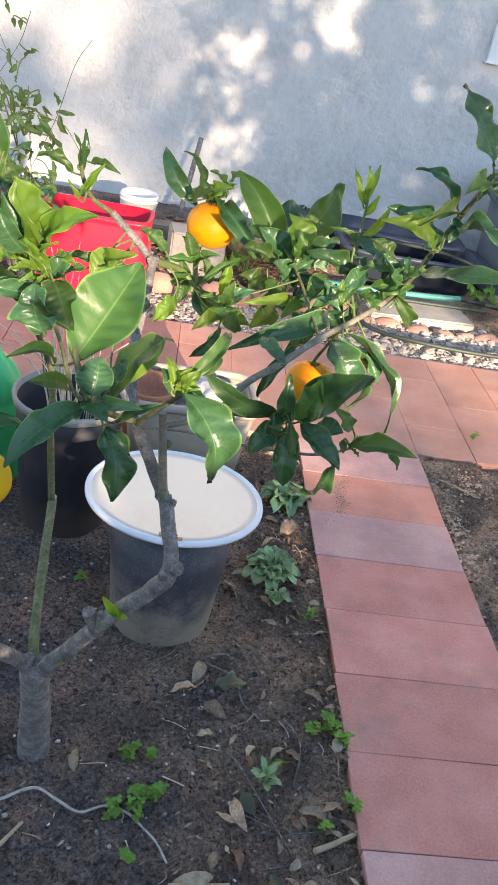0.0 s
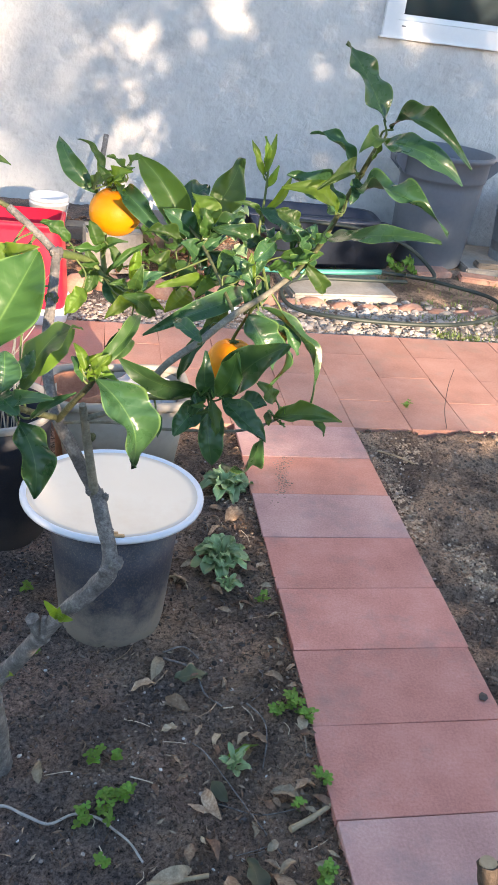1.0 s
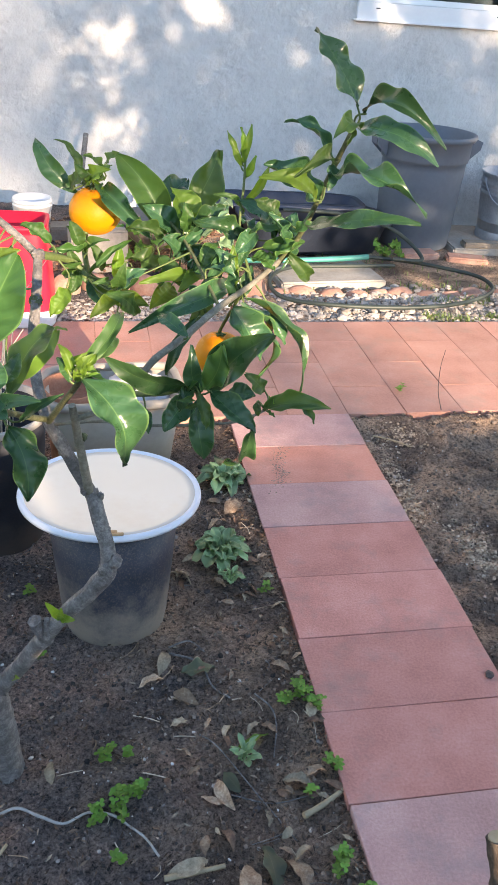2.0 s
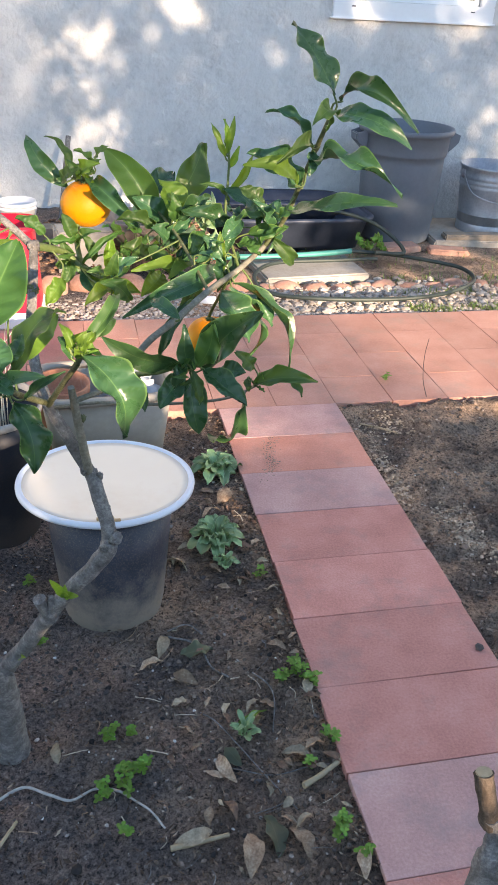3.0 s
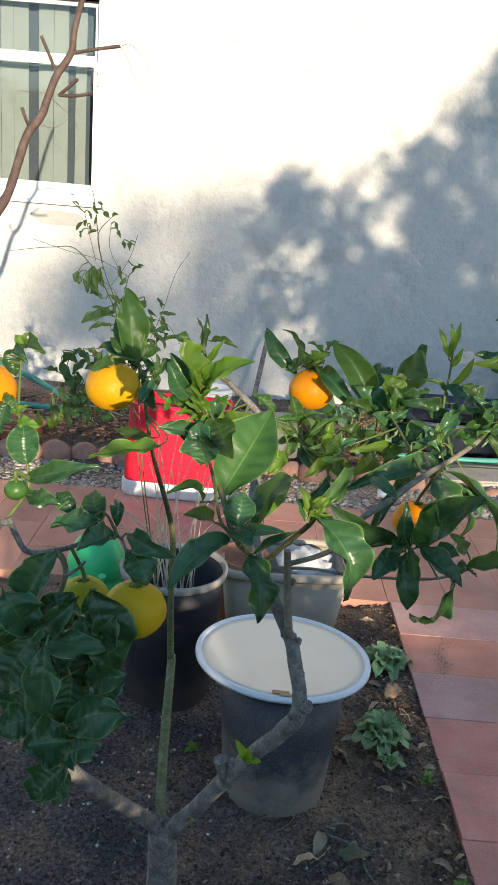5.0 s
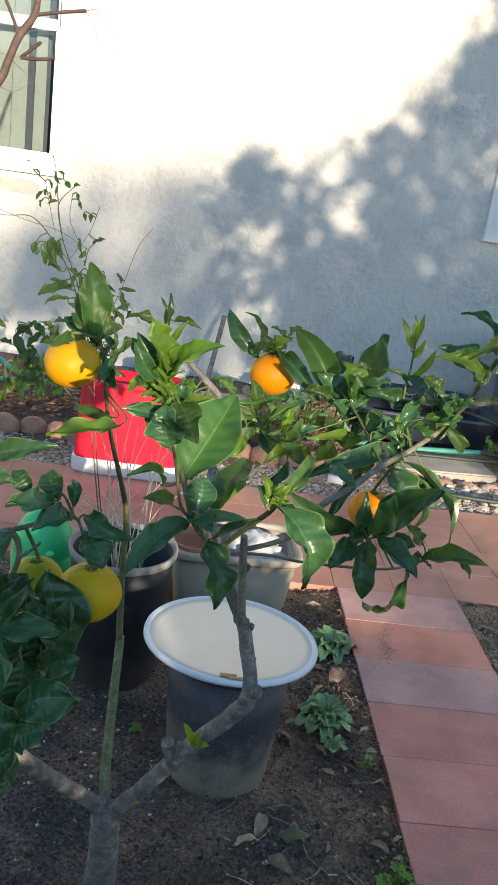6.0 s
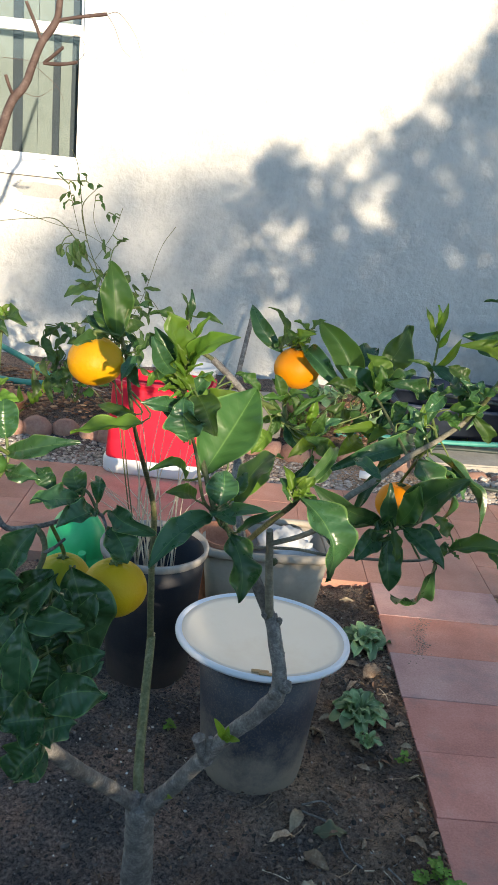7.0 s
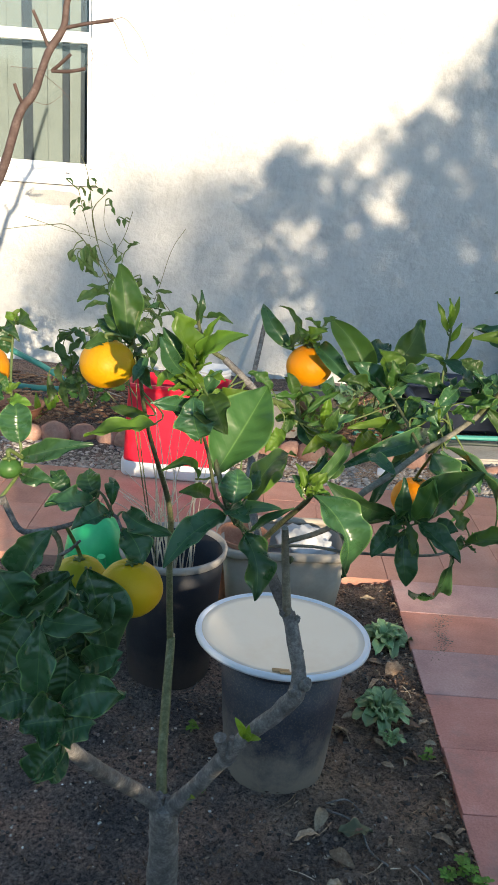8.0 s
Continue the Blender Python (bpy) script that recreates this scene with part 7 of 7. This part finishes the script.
for k, (x, y, a, l_) in enumerate(((-0.297, 1.505, 75, 0.075), (-0.323, 1.456, 20, 0.055), (-0.258, 1.414, -40, 0.06), (-0.515, 1.266, 100, 0.050), (-0.21, 1.193, 110, 0.07), (-0.039, 1.203, 15, 0.05), (-0.076, 1.194, -20, 0.06),
                                   (-0.063, 2.043, 50, 0.085), (-0.114, 1.971, 35, 0.07), (-0.234, 1.773, -30, 0.07), (-0.201, 1.021, 80, 0.085), (-0.118, 1.026, 110, 0.075), (-0.288, 1.067, 15, 0.075), (-0.02, 0.965, 70, 0.06))):
    fallen_leaf(x, y, l_, l_ * (0.36 + 0.04 * (k % 4)), a, 0.22, LEAF_DRY if k % 3 else LEAF_FADED, DRY_LABEL, 300 + k)
fallen_leaf(-0.223, 1.485, 0.075, 0.042, 10, 0.1, LEAF_DULL, "dull green leaf fallen on the soil", 401)
fallen_leaf(-0.156, 1.048, 0.08, 0.042, 95, 0.1, LEAF_DULL, "grey-green leaf fallen on the soil", 402)
fallen_leaf(-0.143, 1.294, 0.075, 0.020, 25, 0.15, LEAF_LIGHT, "yellowed narrow leaf fallen on the soil", 403)
fallen_leaf(-0.195, 1.215, 0.05, 0.026, 120, 0.1, LEAF_DULL, "grey-green leaf fallen on the soil", 404)
r = random.Random(77)
for k in range(105):
    x, y = -0.012 - 0.30 * r.random() ** 1.5, r.uniform(1.05, 2.45)
    if (x + 0.388) ** 2 + (y - 1.69) ** 2 < 0.02:
        continue
    l_ = r.uniform(0.018, 0.05)
    fallen_leaf(x, y, l_, l_ * r.uniform(0.3, 0.55), r.uniform(0, 360), r.uniform(0.08, 0.24), (LEAF_DRY, LEAF_FADED, LEAF_BROWN)[k % 3], DRY_LABEL, 500 + k)


def twig_on_soil(pts, r0, material, label):
    q = [(x, y, soil_height(x, y) + r0 * 0.8 + 0.004) for x, y in pts]
    v, f = tube(q, r0, r0 * 0.7, 8, 7, 0.2, pts[0][0] * 17)
    tagged(new("twig", mesh_of("twig", v, f, material)), label, "twig", "twigs on the soil")


twig_on_soil([(-0.66, 1.165), (-0.626, 1.180), (-0.574, 1.207), (-0.53, 1.185), (-0.49, 1.167), (-0.449, 1.181), (-0.41, 1.172), (-0.382, 1.150), (-0.355, 1.122), (-0.335, 1.089)], 0.0030, ROOT, "pale wavy root lying on the soil")
twig_on_soil([(-0.24, 1.325), (-0.209, 1.287), (-0.15, 1.18), (-0.101, 1.088)], 0.0016, BARK, "thin dry grey twig on the soil")
twig_on_soil([(-0.12, 1.402), (-0.095, 1.365), (-0.091, 1.325), (-0.108, 1.260)], 0.0019, BARK, "curved dry twig on the soil")
twig_on_soil([(-0.082, 1.128), (-0.04, 1.148), (0.0, 1.166)], 0.0062, CUT_WOOD, "short pale stick lying beside the path")
twig_on_soil([(-0.625, 1.07), (-0.579, 1.137)], 0.0040, CUT_WOOD, "short pale stick on the soil")
twig_on_soil([(-0.33, 1.05), (-0.28, 1.055), (-0.23, 1.06)], 0.0055, CUT_WOOD, "flat pale sliver of wood on the soil")
twig_on_soil([(-0.28, 1.53), (-0.22, 1.50), (-0.20, 1.44), (-0.17, 1.40)], 0.0026, BARK, "curved dry stem among dead leaves")
twig_on_soil([(-0.28, 1.545), (-0.235, 1.56), (-0.205, 1.53)], 0.0022, BARK, "curved dry stem beside the pot")
twig_on_soil([(0.46, 2.44), (0.52, 2.40), (0.56, 2.36)], 0.0030, CUT_WOOD, "pale dry stem on the soil beyond the path")
twig_on_soil([(-1.497, 4.317), (-1.397, 4.248), (-1.255, 4.017)], 0.0035, STRAW, "pale dry straw lying on the mulch")
twig_on_soil([(-1.460, 4.366), (-1.327, 4.340), (-1.168, 4.212)], 0.0035, STRAW, "pale dry straw lying on the mulch")
twig_on_soil([(-0.20, 1.19), (-0.13, 1.165), (-0.06, 1.17)], 0.0014, BARK, "thin dry twig on the soil")
r = random.Random(5)
for k in range(110):
    x, y, a, l_ = -0.02 - 0.62 * r.random() ** 1.6, r.uniform(0.95, 2.4), r.uniform(0, 6.28), r.uniform(0.02, 0.07)
    twig_on_soil([(x, y), (x + math.cos(a) * l_ * 0.5 + 0.006, y + math.sin(a) * l_ * 0.5), (x + math.cos(a) * l_, y + math.sin(a) * l_)], r.uniform(0.0006, 0.0014), (BARK, STRAW, LEAF_DRY)[k % 3], "fine dry twig on the soil")
v, f = tube([(0.74, 2.56, 0.0), (0.735, 2.60, 0.05), (0.755, 2.66, 0.11), (0.78, 2.70, 0.16)], 0.0018, 0.0010, 6, 5)
tagged(new("dry_weed", mesh_of("dry_weed", v, f, BARK_RED)), "thin dry stem standing at the paving's edge", "stem")


def crumbs(n, x0, x1, y0, y1, lo, hi, seed, bias=3.0):
    q = np.random.default_rng(seed)
    xy = np.stack([q.uniform(x0, x1, n), q.uniform(y0, y1, n)], 1)
    size = lo + (hi - lo) * q.uniform(0, 1, n) ** bias
    keep = [not (-0.004 < x < PATH_W + 0.004) for x, y in xy]
    xy, size = xy[keep], size[keep]
    return np.array([(x, y, soil_height(x, y) + 0.15 * s) for (x, y), s in zip(xy, size)]), size


pts, size = crumbs(6500, -0.36, 0.0, 0.9, 2.54, 0.0007, 0.0055, 8, 4.5)
tagged(new("soil_crumbs", pebbles("soil_crumbs", pts, size, DRY_CLOD, 0.7, 15)), "loose brown crumbs of soil beside the path", "soil", kind="stuff")
pts, size = crumbs(11500, -1.1, -0.30, 0.9, 2.54, 0.0006, 0.0048, 1, 4.5)
tagged(new("soil_crumbs", pebbles("soil_crumbs", pts, size, CLOD, 0.7, 12)), "loose crumbs and clods of dark soil", "soil", kind="stuff")
pts, size = crumbs(700, -1.0, -0.01, 0.9, 2.5, 0.0025, 0.008, 21, 3.5)
tagged(new("soil_clods", pebbles("soil_clods", pts, size, CLOD, 0.75, 22)), "scattered rounded clods of dark soil", "soil", kind="stuff")
pts, size = crumbs(600, 0.42, 1.4, 1.2, 2.54, 0.003, 0.011, 23, 3.0)
tagged(new("soil_clods", pebbles("soil_clods", pts, size, DRY_CLOD, 0.7, 24)), "scattered clods of dry brown soil", "soil", kind="stuff")
pts, size = crumbs(9000, 0.41, 1.5, 1.2, 2.54, 0.0010, 0.0065, 2, 3.5)
tagged(new("soil_crumbs", pebbles("soil_crumbs", pts, size, DRY_CLOD, 0.7, 13)), "loose crumbs and clods of dry soil beyond the path", "soil", kind="stuff")
pts, size = crumbs(1300, -1.1, 1.2, 0.85, 2.5, 0.0008, 0.0038, 3)
tagged(new("perlite", pebbles("perlite", pts, size, PERLITE, 0.8, 14)), "white specks of perlite and grit in the soil", "grit", kind="stuff")


def crumb_drifts(spots, n, seed):
    """Pale crumbs strewn over the darker soil in loose drifts."""
    q = np.random.default_rng(seed)
    pts = []
    for _ in range(n):
        x, y, a, b = spots[q.integers(len(spots))]
        x, y = x + q.normal() * a, y + q.normal() * b
        if x > PATH_W + 0.012 and noise.noise(Vector((x * 30, y * 30, 2))) > -0.25:
            pts.append((x, y, soil_height(x, y) + 0.0004))
    return pebbles("pale_crumbs", np.array(pts), 0.0010 + 0.0045 * q.uniform(0, 1, len(pts)) ** 3, PALE_CRUMB, 0.55, seed)


tagged(new("pale_crumbs", crumb_drifts([(0.555, 1.90, 0.022, 0.05), (0.560, 1.79, 0.026, 0.05), (0.452, 2.20, 0.014, 0.06), (0.448, 2.06, 0.014, 0.05), (0.55, 2.42, 0.05, 0.03)], 4200, 41)), "pale crumbs in loose drifts on the soil beyond the path", "soil", kind="stuff")


def build_moss(points, n, spread_, seed):
    """Specks of moss and dirt lodged along a crack line on the paving."""
    q = np.random.default_rng(seed)
    line = smooth_path(points, 12)
    at = [line[k] for k in q.integers(0, len(line), n)]
    xyz = np.array([(p.x + q.normal() * spread_, p.y + q.normal() * spread_, 0.0004) for p in at])
    return pebbles("moss", xyz, 0.0006 + 0.0022 * q.uniform(0, 1, n) ** 2, MOSS, 0.25, seed)


tagged(new("moss", build_moss([(0.169, 2.423, 0.0), (0.138, 2.344, 0.0), (0.105, 2.26, 0.0), (0.099, 2.185, 0.0), (0.061, 2.11, 0.0)], 520, 0.012, 31)), "grey-green moss and dirt streak on the path", "moss", kind="stuff")
tagged(new("soil_clod", pebbles("soil_clod", np.array([(0.38, 1.388, 0.004)]), [0.011], CLOD, 0.5, 33)), "dark crumb of soil lying on the path", "soil clod")


def litter(n, x0, x1, y0, y1, seed, bias=1.0):
    """Fine bits of bark and leaf."""
    q = random.Random(seed)
    verts, faces = [], []
    for _ in range(n):
        x, y, a, l_ = x1 - (x1 - x0) * q.random() ** bias, q.uniform(y0, y1), q.uniform(0, 6.28), q.uniform(0.003, 0.009)
        z = soil_height(x, y) + 0.003
        c, s, w = math.cos(a) * l_, math.sin(a) * l_, q.uniform(0.10, 0.35)
        h = [q.uniform(0, 0.006) for _ in range(4)]
        o = len(verts)
        verts += [(x - c, y - s, z + h[0]), (x - s * w, y + c * w, z + h[1] + 0.001), (x + c, y + s, z + h[2]), (x + s * w, y - c * w, z + h[3])]
        faces.append((o, o + 1, o + 2, o + 3))
    return mesh_of("leaf_litter", verts, faces, LITTER, False)


tagged(new("leaf_litter", litter(5200, -0.75, -0.003, 0.95, 2.52, 3, 2.2)), "fine dry bark and leaf litter on the soil", "litter", kind="stuff")
tagged(new("leaf_litter", litter(1200, -1.1, -0.1, 0.95, 2.52, 4)), "sparse fine litter on the dark soil", "litter", kind="stuff")
tagged(new("leaf_litter", litter(900, 0.41, 1.4, 1.3, 2.52, 6)), "fine dry litter on the soil beyond the path", "litter", kind="stuff")


def build_grass(n, x0, x1, y0, y1, seed):
    q = random.Random(seed)
    verts, faces, uvs = [], [], []
    for _ in range(n):
        x, y, a, h = q.uniform(x0, x1), q.uniform(y0, y1), q.uniform(0, 6.28), q.uniform(0.010, 0.042)
        if noise.noise(Vector((x * 7, y * 9, seed))) < -0.02:
            continue
        z = soil_height(x, y) - 0.002
        lx, ly = math.cos(a) * h * 0.7, math.sin(a) * h * 0.7
        px_, py_ = -math.sin(a) * 0.0022, math.cos(a) * 0.0022
        o = len(verts)
        verts += [(x - px_, y - py_, z), (x + px_, y + py_, z), (x + lx * 0.4 + px_, y + ly * 0.4 + py_, z + h * 0.7), (x + lx * 0.4 - px_, y + ly * 0.4 - py_, z + h * 0.7), (x + lx, y + ly, z + h * 0.85)]
        uvs += [(0, 0), (1, 0), (1, 0.6), (0, 0.6), (0.5, 1)]
        faces += [(o, o + 1, o + 2, o + 3), (o + 3, o + 2, o + 4)]
    return mesh_of("grass", verts, faces, LEAF_GRASS, True, uvs)


tagged(new("grass", build_grass(1500, 0.98, 2.2, 3.37, 3.46, 2)), "low green grass along the back of the paving", "grass", kind="stuff")
tagged(new("grass", build_grass(800, 1.0, 2.2, 3.58, 3.86, 7)), "low weedy grass over the edging stones", "grass", kind="stuff")
tagged(new("grass", build_grass(500, 0.4, 1.8, 3.5, 4.3, 4)), "sparse dry grass among the stones", "grass", kind="stuff")


def build_cut_branch():
    """The pruned leader of a neighbouring small tree."""
    t = empty("pruned_sapling", (-0.10, 0.60, -0.03), label="pruned grey sapling with a freshly cut top", category="tree")
    v, f = tube([(-0.10, 0.60, -0.06), (-0.085, 0.625, 0.30), (-0.062, 0.650, 0.50), (-0.070, 0.661, 0.556)], 0.022, 0.011, 18, 10, 0.45, 3, [0.022, 0.021, 0.019, 0.018, 0.0125, 0.0100])
    part("trunk", mesh_of("trunk", v, f, BARK), None, t)
    v, f = tube([(-0.072, 0.660, 0.545), (-0.077, 0.668, 0.575), (-0.080, 0.678, 0.598)], 0.0095, 0.0088, 12, 4, 0.3)
    part("stub", mesh_of("stub", v, f, BARK_BROWN), None, t, "brown stub")
    v, f = tube([(-0.080, 0.678, 0.5975), (-0.0802, 0.6785, 0.5995)], 0.0080, 0.0076, 12, 2)
    part("cut_face", mesh_of("cut_face", v, f, CUT_WOOD), None, t, "pale freshly cut end")


build_cut_branch()


# ---- paving ----
def paver_mesh(sx, sy, material):
    bm = bmesh.new()
    box(bm, (-sx / 2, -sy / 2, -0.045), (sx / 2, sy / 2, 0), 0.0010, seg=1)
    me = bpy.data.meshes.new("paver")
    bm.to_mesh(me)
    bm.free()
    me.materials.append(material)
    return me


def build_path():
    path = empty("pavement_1", (0.2, 1.5, 0), label="narrow path of red concrete pavers", category="path", kind="structure")
    meshes = {m: paver_mesh(PATH_W - 0.001, ROW - 0.0016, m) for m in (PAVER, PAVER_MAUVE, PAVER_ORANGE)}
    y = 2.347
    k = 0
    r = random.Random(4)
    short = paver_mesh(PATH_W - 0.002, 0.198, PAVER_MAUVE)
    part("paver", short, None, path, m=pose(0.203, 2.347 + 0.100, 0.001))
    kinds = [PAVER_ORANGE, PAVER_MAUVE, PAVER, PAVER, PAVER, PAVER, PAVER_MAUVE, PAVER, PAVER, PAVER_MAUVE, PAVER, PAVER, PAVER, PAVER]
    for mat_k in kinds:
        part("paver", meshes[mat_k], None, path, m=pose(0.203 + r.uniform(-0.003, 0.003), y - ROW / 2, r.uniform(-0.0006, 0.0006), r.uniform(-0.08, 0.08), r.uniform(-0.1, 0.1), r.uniform(-0.3, 0.3)))
        y -= ROW


def build_plaza():
    plaza = empty("pavement_2", (0, 2.95, 0), label="sunlit terrace of red concrete pavers", category="paving", kind="structure")
    full, half = paver_mesh(0.2045, 0.4045, PAVER_PALE), paver_mesh(0.2045, 0.2015, PAVER_PALE)
    r = random.Random(9)
    for c in range(-15, 14):
        x = 0.406 + c * 0.206 + 0.103
        y = PLAZA_FRONT
        for size in ((0, 0) if c % 2 else (1, 0, 1)):
            s, me = (0.406, full) if size == 0 else (0.203, half)
            part("paver", me, None, plaza, m=pose(x, y + s / 2, -0.001 + r.uniform(-0.0008, 0.0008), r.uniform(-0.08, 0.08), r.uniform(-0.1, 0.1), r.uniform(-0.4, 0.4)))
            y += s + 0.001


build_path()
build_plaza()
